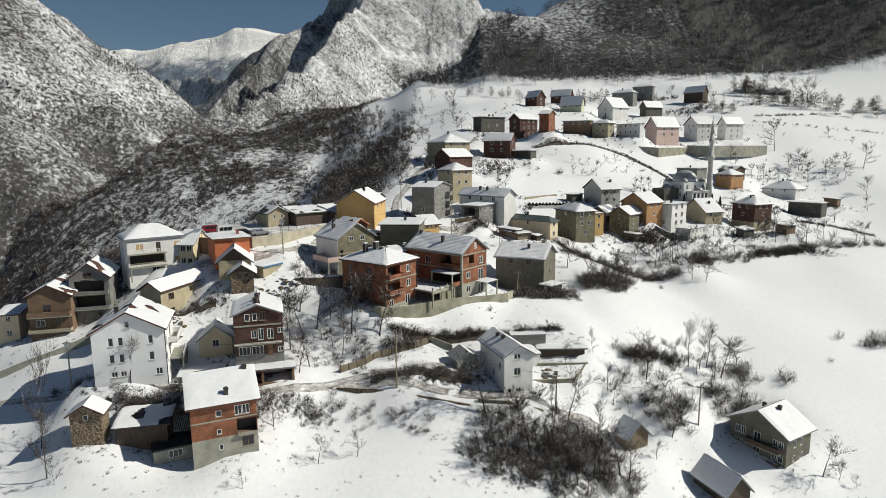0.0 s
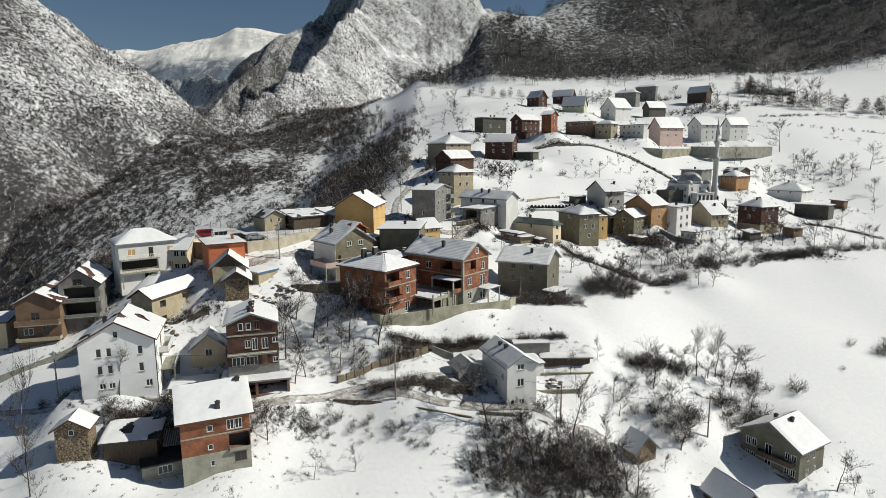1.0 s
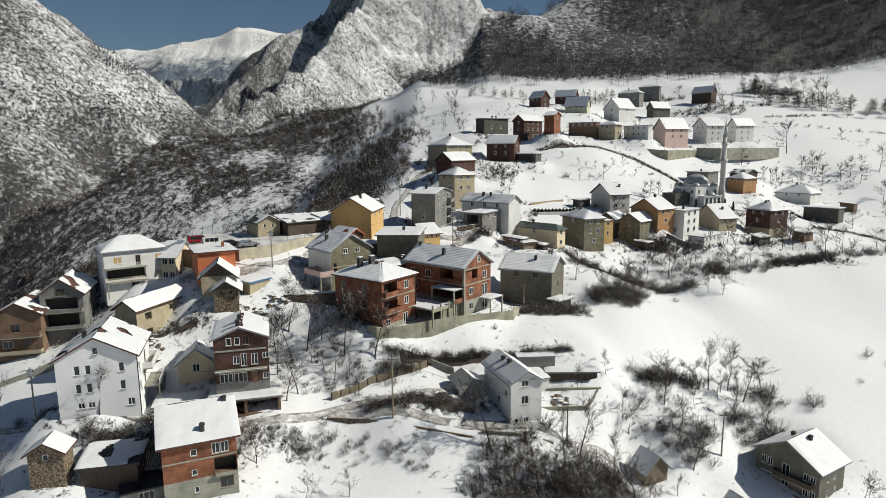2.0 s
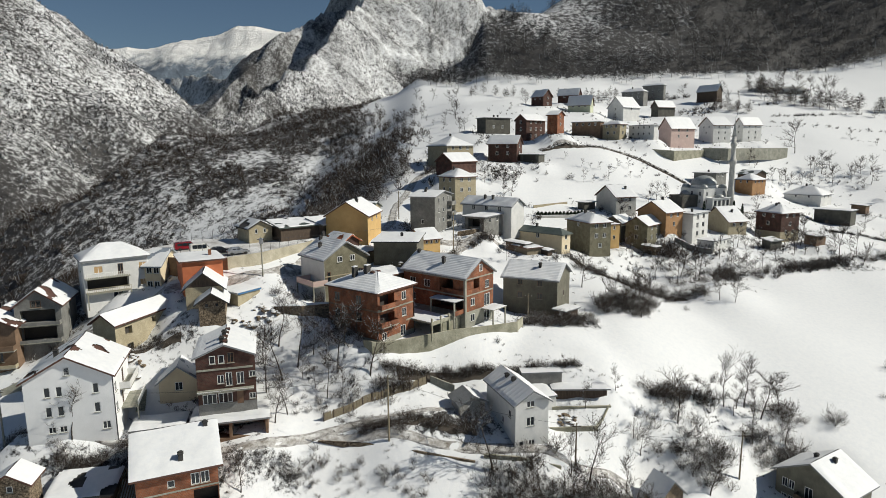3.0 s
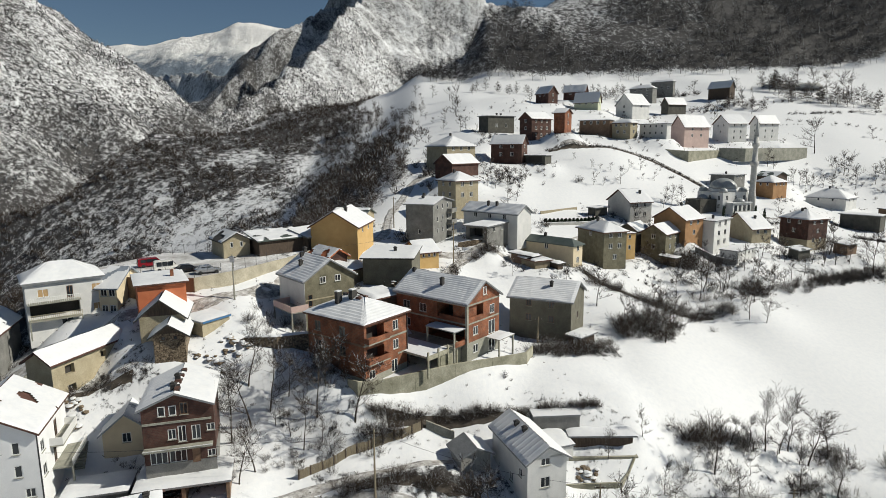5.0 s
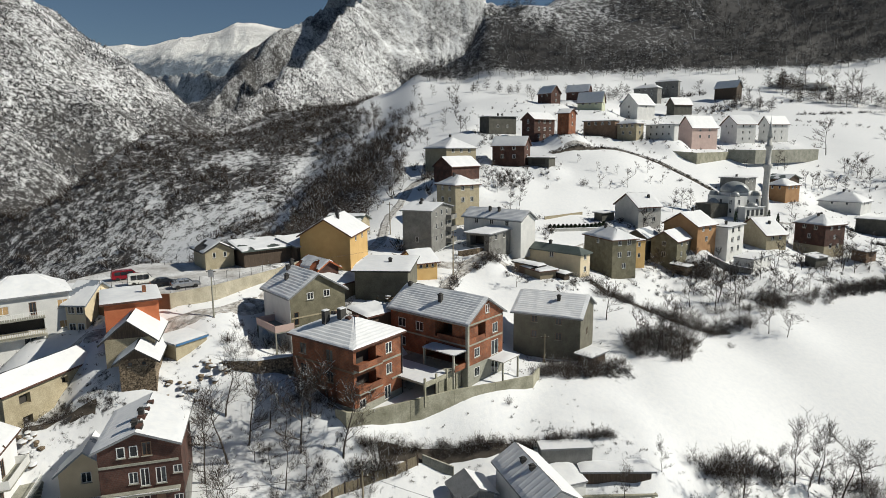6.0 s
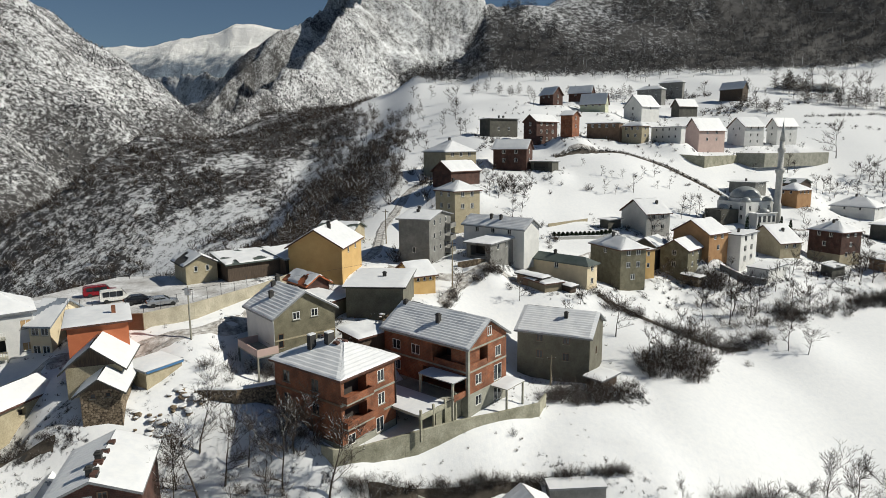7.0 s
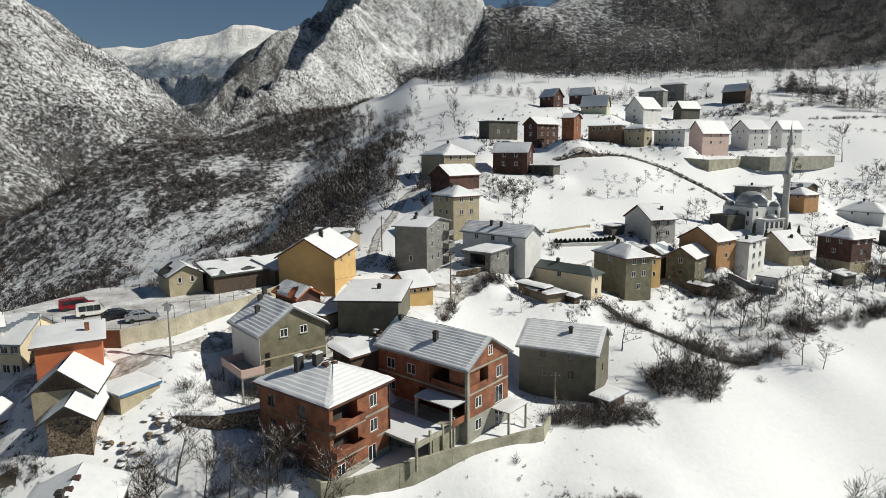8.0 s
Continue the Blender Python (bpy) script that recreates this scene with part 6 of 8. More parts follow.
def wire_fence(pts, height, label):
    """Thin steel posts with wires between them along (x, y, z) corners."""
    ob = thing("wire_fence", pose(*pts[0]), label, "fence")
    o = Vector(pts[0])
    bm0 = bmesh.new()
    tube(bm0, [(0, 0, -0.3), (0, 0, height)], [0.035, 0.035], 5)
    post = mesh_of("post", bm0, METAL_DARK)
    for a, b in zip(pts, pts[1:]):
        a, b = Vector(a) - o, Vector(b) - o
        n = max(1, round((b - a).length / 2.4))
        for k in range(n):
            part_data("post", post, ob, Matrix.Translation(a.lerp(b, k / n)))
        for z in (0.35, 0.8, height - 0.05):
            bm = bmesh.new()
            tube(bm, [a + Vector((0, 0, z)), b + Vector((0, 0, z))], [0.008, 0.008], 4)
            part("wire", bm, METAL_DARK, ob)


wire_fence([(-61.5, 137.2, 41.6), (-48.0, 132.0, 41.7), (-41.0, 132.1, 41.7), (-36.2, 137.2, 41.8), (-29.8, 148.6, 42.1)], 2.0, "thin steel wire fence round the car park")
wire_fence([(-60.0, 156.0, 41.6), (-36.0, 157.0, 41.9)], 2.0, "thin steel wire fence behind the parked cars")


def pole(x, y, h, label, lamp=False):
    z = ground_z(x, y)
    ob = thing("utility_pole", pose(x, y, z), label, "pole")
    bm = bmesh.new()
    tube(bm, [(0, 0, -0.5), (0, 0, h * 0.5), (0.03, 0, h)], [0.15, 0.12, 0.09], 8)
    part("shaft", bm, CONCRETE if lamp else WOOD, ob)
    bm = bmesh.new()
    box(bm, -0.7, -0.05, h - 0.6, 0.7, 0.05, h - 0.48)
    part("crossarm", bm, WOOD_DARK, ob)
    for k in (-0.6, 0.0, 0.6):
        bm = bmesh.new()
        tube(bm, [(k, 0, h - 0.5), (k, 0, h - 0.32)], [0.05, 0.03], 6)
        part("insulator", bm, FRAME_WHITE, ob)
    if lamp:
        bm = bmesh.new()
        box(bm, -0.35, -0.25, h - 1.3, 0.35, 0.2, h - 0.3)
        bmesh.ops.bevel(bm, geom=bm.edges[:], offset=0.05, segments=1, affect="EDGES")
        part("transformer_box", bm, METAL, ob)
    return ob


pole(-8.2, 101.0, 10.0, "tall wooden pole beside the lane")
pole(-60.7, 96.5, 9.0, "concrete pole with a lamp box below the brown house", True)
pole(47.7, 109.5, 8.0, "thin wooden pole at the thicket's edge")
pole(19.5, 103.0, 7.0, "thin wooden pole by the white house")
pole(-34.2, 131.0, 7.5, "concrete pole with a grey box beside the car park", True)
pole(2.5, 166.5, 9.5, "wooden pole in front of the tan house")
pole(-12.5, 190.0, 8.0, "wooden pole beside the road")
pole(17.5, 141.0, 5.0, "short wooden pole beside the grey house")


def hoop_tunnel(x, y, yaw, length, radius):
    """A net tunnel on hoops."""
    ob = thing("hoop_tunnel", pose(x, y, ground_z(x, y) - 0.4, 0, 0, yaw), "long grey net tunnel on hoops in the upper field", "greenhouse")
    bm = bmesh.new()
    n = 14
    rows_ = []
    for i in range(n + 1):
        u = length * (i / n - 0.5)
        r = radius * (1 if 0 < i < n else 0.55)
        rows_.append([bm.verts.new((u, r * 1.3 * math.cos(math.pi * k / 10), r * math.sin(math.pi * k / 10) * (1 + 0.05 * math.sin(i * 2.1)))) for k in range(11)])
    for a, b in zip(rows_, rows_[1:]):
        for k in range(10):
            bm.faces.new((a[k], a[k + 1], b[k + 1], b[k])).smooth = True
    for row in (rows_[0], rows_[-1]):
        bm.faces.new(row)
    bmesh.ops.recalc_face_normals(bm, faces=bm.faces)
    part("net", bm, CONCRETE_PALE, ob)
    for i in range(0, n + 1, 2):
        bm = bmesh.new()
        u = length * (i / n - 0.5)
        r = radius * (1 if 0 < i < n else 0.55) * 1.06 + 0.03
        tube(bm, [(u, r * 1.3 * math.cos(math.pi * k / 10), r * math.sin(math.pi * k / 10)) for k in range(11)], [0.05] * 11, 5)
        part("hoop", bm, METAL, ob)


hoop_tunnel(214.0, 418.0, -12, 34, 3.4)


def rubble(x, y, r, n, label, seed):
    """A heap of stones half under snow."""
    rng = random.Random(seed)
    ob = thing("rubble_heap", pose(x, y, ground_z(x, y)), label, "rubble")
    for k in range(n):
        a, q = rng.uniform(0, 2 * math.pi), rng.random() ** 0.6
        px, py = r * q * math.cos(a), 0.7 * r * q * math.sin(a)
        s = rng.uniform(0.25, 0.6)
        z = ground_z(x + px, y + py) - ground_z(x, y) + (1 - q) * r * 0.3
        m = Matrix.Translation((px, py, z)) @ Matrix.Rotation(rng.uniform(0, 6), 4, "Z") @ Matrix.Diagonal((s, s * 0.8, s * 0.6, 1))
        part_data("stone", STONES[k % 4], ob, m)
        if k % 2:
            part_data("snow_lump", LUMPS[k % 4], ob, Matrix.Translation((0, 0, 0.15)) @ m @ Matrix.Diagonal((1.1, 1.1, 0.55, 1)))


def lump(seed, mat):
    rng = random.Random(seed)
    bm = bmesh.new()
    bmesh.ops.create_icosphere(bm, subdivisions=2 if mat is SNOW else 1, radius=1.0)
    for v in bm.verts:
        v.co *= rng.uniform(0.8, 1.15)
    for f in bm.faces:
        f.smooth = mat is SNOW
    return mesh_of("stone", bm, mat)


STONES = [lump(k, STONE) for k in range(4)]
LUMPS = [lump(k + 9, SNOW) for k in range(4)]
rubble(19.8, 110.4, 1.8, 20, "snowy heap of stones beside the white house", 3)
rubble(-8.5, 141.5, 3.6, 44, "snowy heap of rubble behind the brick house", 4)
rubble(-3.0, 137.5, 2.4, 26, "snowy heap of rubble behind the brick house", 5)
rubble(-30.5, 120.0, 2.6, 24, "tumbled stones beside the ruined wall", 6)
rubble(-33.5, 116.5, 2.2, 20, "dark stones and snow beside the stone hut", 11)
rubble(-49.0, 108.0, 3.0, 30, "dark stones showing through the snow bank", 7)


# cables from pole to pole
def cable(a, b, label):
    """A sagging cable between two points."""
    a, b = Vector(a), Vector(b)
    bm = bmesh.new()
    tube(bm, [a.lerp(b, k / 12) - a - Vector((0, 0, 1.2 * 4 * (k / 12) * (1 - k / 12))) for k in range(13)], [0.02] * 13, 4)
    ob = tagged(new("cable", mesh_of("cable", bm, METAL_DARK)), label, "cable")
    ob.matrix_basis = Matrix.Translation(a)
    return ob


for (ax, ay, ah), (bx, by, bh) in (((-60.7, 96.5, 8.7), (-8.2, 101.0, 9.7)), ((-8.2, 101.0, 9.7), (19.5, 103.0, 6.7)), ((19.5, 103.0, 6.7), (47.7, 109.5, 7.7)), ((-34.2, 131.0, 7.2), (2.5, 166.5, 9.2)), ((2.5, 166.5, 9.2), (-12.5, 190.0, 7.7))):
    cable((ax, ay, ground_z(ax, ay) + ah), (bx, by, ground_z(bx, by) + bh), "thin black cable slung between poles")


# ---- cars ----
def car(x, y, z, yaw, length, height, paint, label, van=False):
    ob = thing("car", pose(x, y, z, 0, 0, yaw), label, "car", "cars in the car park")
    L, W = length / 2, 0.88
    bm = bmesh.new()
    if van:
        prof = [(-L, 0.35), (-L, 1.0), (-L + 0.1, height - 0.1), (-L + 0.4, height), (L * 0.35, height), (L * 0.62, 1.05), (L, 0.9), (L, 0.35)]
    else:
        prof = [(-L, 0.35), (-L, 0.9), (-L * 0.85, 0.95), (-L * 0.55, height), (L * 0.12, height), (L * 0.48, 0.95), (L, 0.78), (L, 0.35)]
    a = [bm.verts.new((px, -W * (0.86 if pz > 1.02 else 1), pz)) for px, pz in prof]
    b = [bm.verts.new((px, W * (0.86 if pz > 1.02 else 1), pz)) for px, pz in prof]
    bm.faces.new(a[::-1])
    bm.faces.new(b)
    for i in range(len(prof)):
        j = (i + 1) % len(prof)
        bm.faces.new((a[i], a[j], b[j], b[i]))
    bmesh.ops.recalc_face_normals(bm, faces=bm.faces)
    bmesh.ops.bevel(bm, geom=bm.edges[:], offset=0.06, segments=2, affect="EDGES")
    part("body", bm, paint, ob)
    x0, x1 = (-L * 0.82, L * 0.42) if van else (-L * 0.55, L * 0.2)
    for s in (-1, 1):
        for k in range(3 if van else 2):
            n = 3 if van else 2
            c0, c1 = x0 + (x1 - x0) * k / n + 0.06, x0 + (x1 - x0) * (k + 1) / n - 0.06
            bm = bmesh.new()
            box(bm, c0, s * W * 0.94 - 0.02, 1.02, c1, s * W * 0.94 + 0.02, height - 0.16)
            part("side_window", bm, GLASS, ob)
    bm = bmesh.new()
    if van:
        prism(bm, [(L * 0.60, -0.7, 1.12), (L * 0.60, 0.7, 1.12), (L * 0.37, 0.66, height - 0.08), (L * 0.37, -0.66, height - 0.08)], (0.05, 0, 0.05))
    else:
        prism(bm, [(L * 0.47, -0.7, 0.99), (L * 0.47, 0.7, 0.99), (L * 0.14, 0.64, height - 0.05), (L * 0.14, -0.64, height - 0.05)], (0.05, 0, 0.05))
    part("windscreen", bm, GLASS, ob)
    for px in (-L * 0.62, L * 0.62):
        for s in (-1, 1):
            bm = bmesh.new()
            tube(bm, [(px, s * W - 0.12, 0.33), (px, s * W + 0.04, 0.33)], [0.33, 0.33], 14)
            wh = part("wheel", bm, TYRE, ob)
            bm = bmesh.new()
            tube(bm, [(px, s * (W + 0.04), 0.33), (px, s * (W + 0.06), 0.33)], [0.19, 0.17], 10)
            part("rim", bm, METAL, wh)
    for s in (-0.55, 0.55):
        bm = bmesh.new()
        box(bm, L - 0.03, s - 0.16, 0.62, L + 0.03, s + 0.16, 0.78)
        part("headlight", bm, FRAME_WHITE, ob)
        bm = bmesh.new()
        box(bm, -L - 0.03, s - 0.14, 0.7, -L + 0.03, s + 0.14, 0.9)
        part("tail_light", bm, ROOF_RED, ob)
    return ob


car(-54.0, 144.6, 41.36, 34, 4.8, 1.75, PAINT_RED, "dark red estate van parked in snow", True)
car(-49.3, 140.6, 41.40, 32, 4.5, 1.95, PAINT_WHITE, "white minivan parked in snow", True)
car(-44.9, 138.9, 41.45, 32, 4.3, 1.45, PAINT_BLACK, "black saloon car parked in snow")
car(-41.0, 137.8, 41.45, 32, 4.3, 1.5, PAINT_SILVER, "silver estate car parked in snow")


# ---- mosque ----
def lathe(bm, profile, cx, cy, sides=24):
    rings = [[bm.verts.new((cx + r * math.cos(2 * math.pi * k / sides), cy + r * math.sin(2 * math.pi * k / sides), z)) for k in range(sides)] for r, z in profile]
    for a, b in zip(rings, rings[1:]):
        for k in range(sides):
            bm.faces.new((a[k], a[(k + 1) % sides], b[(k + 1) % sides], b[k])).smooth = True
    bm.faces.new(rings[-1])
    bm.faces.new(rings[0][::-1])


def dome_profile(r, z, rise, n=8):
    return [(r, z)] + [(max(r * math.cos(a), 0.05), z + rise * math.sin(a)) for a in (math.pi / 2 * k / n for k in range(1, n + 1))]


def mosque():
    ob = thing("mosque", pose(94.3, 238.5, 41.0, 0, 0, 22), "pale rendered mosque with grey lead domes and slim minaret", "mosque")
    bm = bmesh.new()
    ops = [(1.2, 3.6, 1.0, 1.6), (5.0, 3.6, 1.0, 1.6), (8.8, 3.6, 1.0, 1.6), (1.2, 0.9, 1.0, 1.6), (8.8, 0.9, 1.0, 1.6)]
    for p0, u, inw in (((-5.5, -5.5), (1, 0), (0, 1)), ((5.5, -5.5), (0, 1), (-1, 0)), ((5.5, 5.5), (-1, 0), (0, -1)), ((-5.5, 5.5), (0, -1), (1, 0))):
        wall_sheet(bm, p0, u, 11.0, -3, 6.2, ops, inw)
    poly(bm, ((-5.5, -5.5, 6.2), (5.5, -5.5, 6.2), (5.5, 5.5, 6.2), (-5.5, 5.5, 6.2)))
    bmesh.ops.recalc_face_normals(bm, faces=bm.faces)
    part("wall", bm, [RENDER_WHITE, VOID], ob)
    for p0, u, inw in (((-5.5, -5.5), (1, 0), (0, 1)), ((-5.5, 5.5), (0, -1), (1, 0))):
        for s, z, w, h in ops:
            fr, pa, si = window_meshes(w, h, "white")
            wo = part_data("window", fr, ob, Matrix(((u[0], inw[0], 0, p0[0] + u[0] * s), (u[1], inw[1], 0, p0[1] + u[1] * s), (0, 0, 1, z), (0, 0, 0, 1))))
            part_data("pane", pa, wo)
    bm = bmesh.new()
    lathe(bm, [(4.5, 6.2), (4.5, 7.2)], 0, 0)
    part("drum", bm, RENDER_WHITE, ob)
    bm = bmesh.new()
    lathe(bm, dome_profile(4.4, 7.2, 3.4), 0, 0)
    part("dome", bm, ZINC, ob, "large grey lead-covered dome")
    for cx, cy in ((-4.3, -4.3), (4.3, -4.3), (-4.3, 4.3), (4.3, 4.3)):
        bm = bmesh.new()
        lathe(bm, [(1.4, 6.2), (1.4, 6.5)] + dome_profile(1.4, 6.5, 1.2)[1:], cx, cy, 16)
        part("small_dome", bm, ZINC, ob)
    bm = bmesh.new()
    box(bm, -3.8, -8.2, -3, 4.0, -5.5, 2.9)
    part("porch", bm, RENDER_WHITE, ob)
    for k in range(4):
        bm = bmesh.new()
        box(bm, -3.2 + 1.9 * k, -8.24, 0.3, -2.1 + 1.9 * k, -8.2, 2.2)
        part("porch_window", bm, GLASS, ob)
    bm = bmesh.new()
    box(bm, -4.2, -8.6, 2.9, 4.2, -5.5, 3.1)
    part("porch_roof", bm, SNOW, ob)
    bm = bmesh.new()
    lathe(bm, dome_profile(1.7, 3.1, 1.3), 0.2, -7.0, 16)
    part("porch_dome", bm, ZINC, ob)
    bm = bmesh.new()
    box(bm, -12.5, -3.0, -3, -5.5, 3.5, 4.0)
    part("side_hall", bm, RENDER_DARK, ob, "dark grey side hall")
    bm = bmesh.new()
    lathe(bm, dome_profile(1.7, 4.0, 1.6), -8.8, 0.0, 16)
    part("small_dome", bm, ZINC, ob)
    # minaret: square foot, tapering shaft, two galleries, lead cone
    bm = bmesh.new()
    mx, my = 5.5, -7.0
    lathe(bm, [(1.15, -3), (1.15, 5.0), (0.95, 6.0), (0.92, 14.4), (1.35, 15.2), (1.35, 16.2), (0.8, 16.2), (0.78, 20.6), (1.1, 21.2), (1.1, 22.1), (0.68, 22.1), (0.66, 24.2)], mx, my, 16)
    part("minaret_shaft", bm, CONCRETE_PALE, ob, "slim pale concrete minaret shaft with two galleries")
    bm = bmesh.new()
    lathe(bm, [(0.8, 24.2), (0.42, 27.0), (0.06, 30.2)], mx, my, 16)
    part("minaret_cone", bm, ZINC, ob, "pointed grey lead cone")
    bm = bmesh.new()
    tube(bm, [(mx, my, 30.2), (mx, my, 31.2)], [0.05, 0.02], 6)
    part("finial", bm, METAL, ob)


mosque()

ribbon("bank", "dark overgrown ditch under the hedge", [(-9, 112.8), (-6.8, 113.7), (-0.6, 115.5), (5, 116.4), (14, 118.3)], 1.8, SOIL, 0.14, "ditch")
ribbon("bank", "dark overgrown ditch above the field", [(32, 175), (39.4, 172), (44, 168.5), (54, 164.5), (62, 166)], 2.6, SOIL, 0.12, "ditch")
ribbon("bank", "dark earth bank beside the lane", [(-12, 103.6), (-3, 104.4), (6, 104)], 2.4, SOIL, 0.1, "bank")
wall_run("kerb_wall", "low dark stone wall along the lower lane", [(-18.6, 101.3, None, 0.25), (-11.4, 100.9, None, 0.3), (-4.0, 99.8, None, 0.3), (4.3, 99.8, None, 0.3)], 0.3, STONE)
wall_run("kerb_wall", "low mossy concrete wall below the white house", [(5.6, 100.4, None, 0.6), (10.5, 100.0, None, 0.7), (17, 100.9, None, 0.6)], 0.3, CONCRETE_MOSSY)
wall_run("garden_wall", "low grey wall at the end of the fence", [(-2.4, 114.2, None, 1.2), (1.6, 113.8, None, 1.2)], 0.25, CONCRETE)
ribbon("bank", "dark earth bank under the tan barn", [(-51, 109.8), (-45.7, 112.2), (-41.0, 113.4)], 2.0, SOIL, 0.1, "bank")
ribbon("bank", "dark hedge foot along the rising lane", [(38, 260.6), (52, 263.9), (66, 271.6), (80, 268.2), (93, 261.2), (101, 248.4), (109, 237.4)], 2.0, SOIL, 0.12, "bank")


# ---- trees and shrubs ----
def spike(vs, fs, a, b, ra, rb, sides=3):
    """Adds a thin tapered bar from a to b to the lists."""
    d = (b - a).normalized()
    u = d.orthogonal().normalized()
    v = d.cross(u)
    k0 = len(vs)
    for p, r in ((a, ra), (b, rb)):
        for k in range(sides):
            t = 2 * math.pi * k / sides
            vs.append(p + r * (u * math.cos(t) + v * math.sin(t)))
    for k in range(sides):
        j = (k + 1) % sides
        fs.append((k0 + k, k0 + j, k0 + sides + j, k0 + sides + k))


def thorn(vs, fs, a, b, r):
    """Adds a twig that tapers to a point."""
    d = (b - a).normalized()
    u = d.orthogonal().normalized()
    v = d.cross(u)
    k0 = len(vs)
    vs += [a + r * u, a + r * (v * 0.87 - u * 0.5), a - r * (v * 0.87 + u * 0.5), b]
    fs += [(k0, k0 + 1, k0 + 3), (k0 + 1, k0 + 2, k0 + 3), (k0 + 2, k0, k0 + 3)]


def sliver(rng, vs, fs, a, b, r):
    """Adds a very fine twig."""
    u = (b - a).cross(Vector((rng.uniform(-1, 1), rng.uniform(-1, 1), rng.uniform(-1, 1)))).normalized() * r
    k0 = len(vs)
    vs += [a - u, a + u, b]
    fs.append((k0, k0 + 1, k0 + 2))


def limb(rng, vs, fs, start, way, length, r, depth, thin, twigs):
    """A limb of a few bent pieces that forks into finer ones."""
    p, d = start.copy(), way.normalized()
    if depth == 0:
        thorn(vs, fs, p, p + d * length, max(r, thin) * 1.35)
        return
    n = 3 if depth > 1 else 1
    for k in range(n):
        d = (d + Vector((rng.uniform(-1, 1), rng.uniform(-1, 1), rng.uniform(-0.5, 0.9))) * 0.24).normalized()
        q = p + d * length / n
        r2 = max(r * (0.78 if k < n - 1 else 0.6), thin)
        spike(vs, fs, p, q, r, r2, 4 if r > 0.06 else 3)
        if depth > 0:
            for _ in range(twigs if depth == 1 else max(2, twigs - 1)):
                side = Vector((rng.uniform(-1, 1), rng.uniform(-1, 1), rng.uniform(-0.15, 0.8)))
                limb(rng, vs, fs, p.lerp(q, rng.uniform(0.2, 1.0)), (d * 0.65 + side * 0.8), length * rng.uniform(0.42, 0.66), max(r2 * 0.5, thin), depth - 1, thin, twigs)
        p, r = q, r2


def bare_tree(seed, height, sides=6, thin=0.022, depth=3, twigs=3, limbs=6, trunk_share=0.3, wide=0.9):
    """A leafless tree: the vertices and faces of its trunk and of its crown."""
    rng = random.Random(seed)
    tv, tf, cv, cf = [], [], [], []
    p, d, r = Vector((0, 0, -0.3)), Vector((0, 0, 1)), height * 0.016
    steps = 5
    for k in range(steps):
        d = (d + Vector((rng.uniform(-1, 1), rng.uniform(-1, 1), 0.6)) * 0.14).normalized()
        q = p + d * height * 0.72 / steps
        spike(tv, tf, p, q, r, r * 0.8, sides)
        if (k + 1) / steps * 0.72 > trunk_share:
            for j in range(max(1, limbs // 3)):
                a = rng.uniform(0, 2 * math.pi)
                limb(rng, cv, cf, p.lerp(q, rng.uniform(0.3, 1)), Vector((math.cos(a) * wide, math.sin(a) * wide, rng.uniform(0.35, 0.9))), height * rng.uniform(0.28, 0.42), r * 0.5, depth - 1, thin, twigs)
        p, r = q, r * 0.8
    for j in range(3):
        a = rng.uniform(0, 2 * math.pi)
        limb(rng, cv, cf, p, Vector((math.cos(a) * 0.5, math.sin(a) * 0.5, 1)), height * 0.28, r * 0.7, depth - 1, thin, twigs)
    return tv, tf, cv, cf


def shrub(seed, height, stems=7, thin=0.02, twigs=3, depth=2):
    rng = random.Random(seed)
    vs, fs = [], []
    for k in range(stems):
        a = rng.uniform(0, 2 * math.pi)
        limb(rng, vs, fs, Vector((rng.uniform(-0.3, 0.3), rng.uniform(-0.3, 0.3), -0.1)), Vector((math.cos(a) * 0.6, math.sin(a) * 0.6, rng.uniform(0.6, 1.3))), height * rng.uniform(0.6, 0.95), 0.007 + 0.004 * height, depth, thin, twigs)
    return vs, fs


def raw_mesh(name, vs, fs, mat):
    m = bpy.data.meshes.new(name)
    m.from_pydata([tuple(v) for v in vs], [], fs)
    m.materials.append(mat)
    return m


TREES = []
for k in range(10):
    tv, tf, cv, cf = bare_tree(40 + k, 6.0, thin=0.009 if k < 6 else 0.016, depth=4 if k < 6 else 3, twigs=3 if k < 6 else 4, limbs=3, trunk_share=0.2, wide=1.15)
    t_ob = thing("tree", pose(0, 0, -400), "leafless fruit tree with dark twigs standing in snow", "tree", "bare trees")
    part_data("trunk", raw_mesh("trunk", tv, tf, BARK), t_ob)
    part_data("crown", raw_mesh("crown", cv, cf, TWIG), t_ob)
    TREES.append(t_ob)
TREE_USED = set()


def tree(x, y, h, slim=1.0):
    rng = random.Random(int(x * 91 + y * 57))
    k = rng.randrange(6) if y < 150 else 6 + rng.randrange(4)
    m = pose(x, y, ground_z(x, y), 0, 0, rng.uniform(0, 360)) @ Matrix.Diagonal((h / 6 * slim, h / 6 * slim, h / 6 * rng.uniform(0.9, 1.1), 1))
    if k not in TREE_USED:
        TREE_USED.add(k)
        TREES[k].matrix_basis = m
        return TREES[k]
    return copy_thing(TREES[k], m)


def as_arrays(vs, fs):
    """Triangles of a template as numpy arrays."""
    tris = []
    for f in fs:
        tris.append(f[:3])
        if len(f) == 4:
            tris.append((f[0], f[2], f[3]))
    return np.array([tuple(v) for v in vs], np.float32), np.array(tris, np.int32)


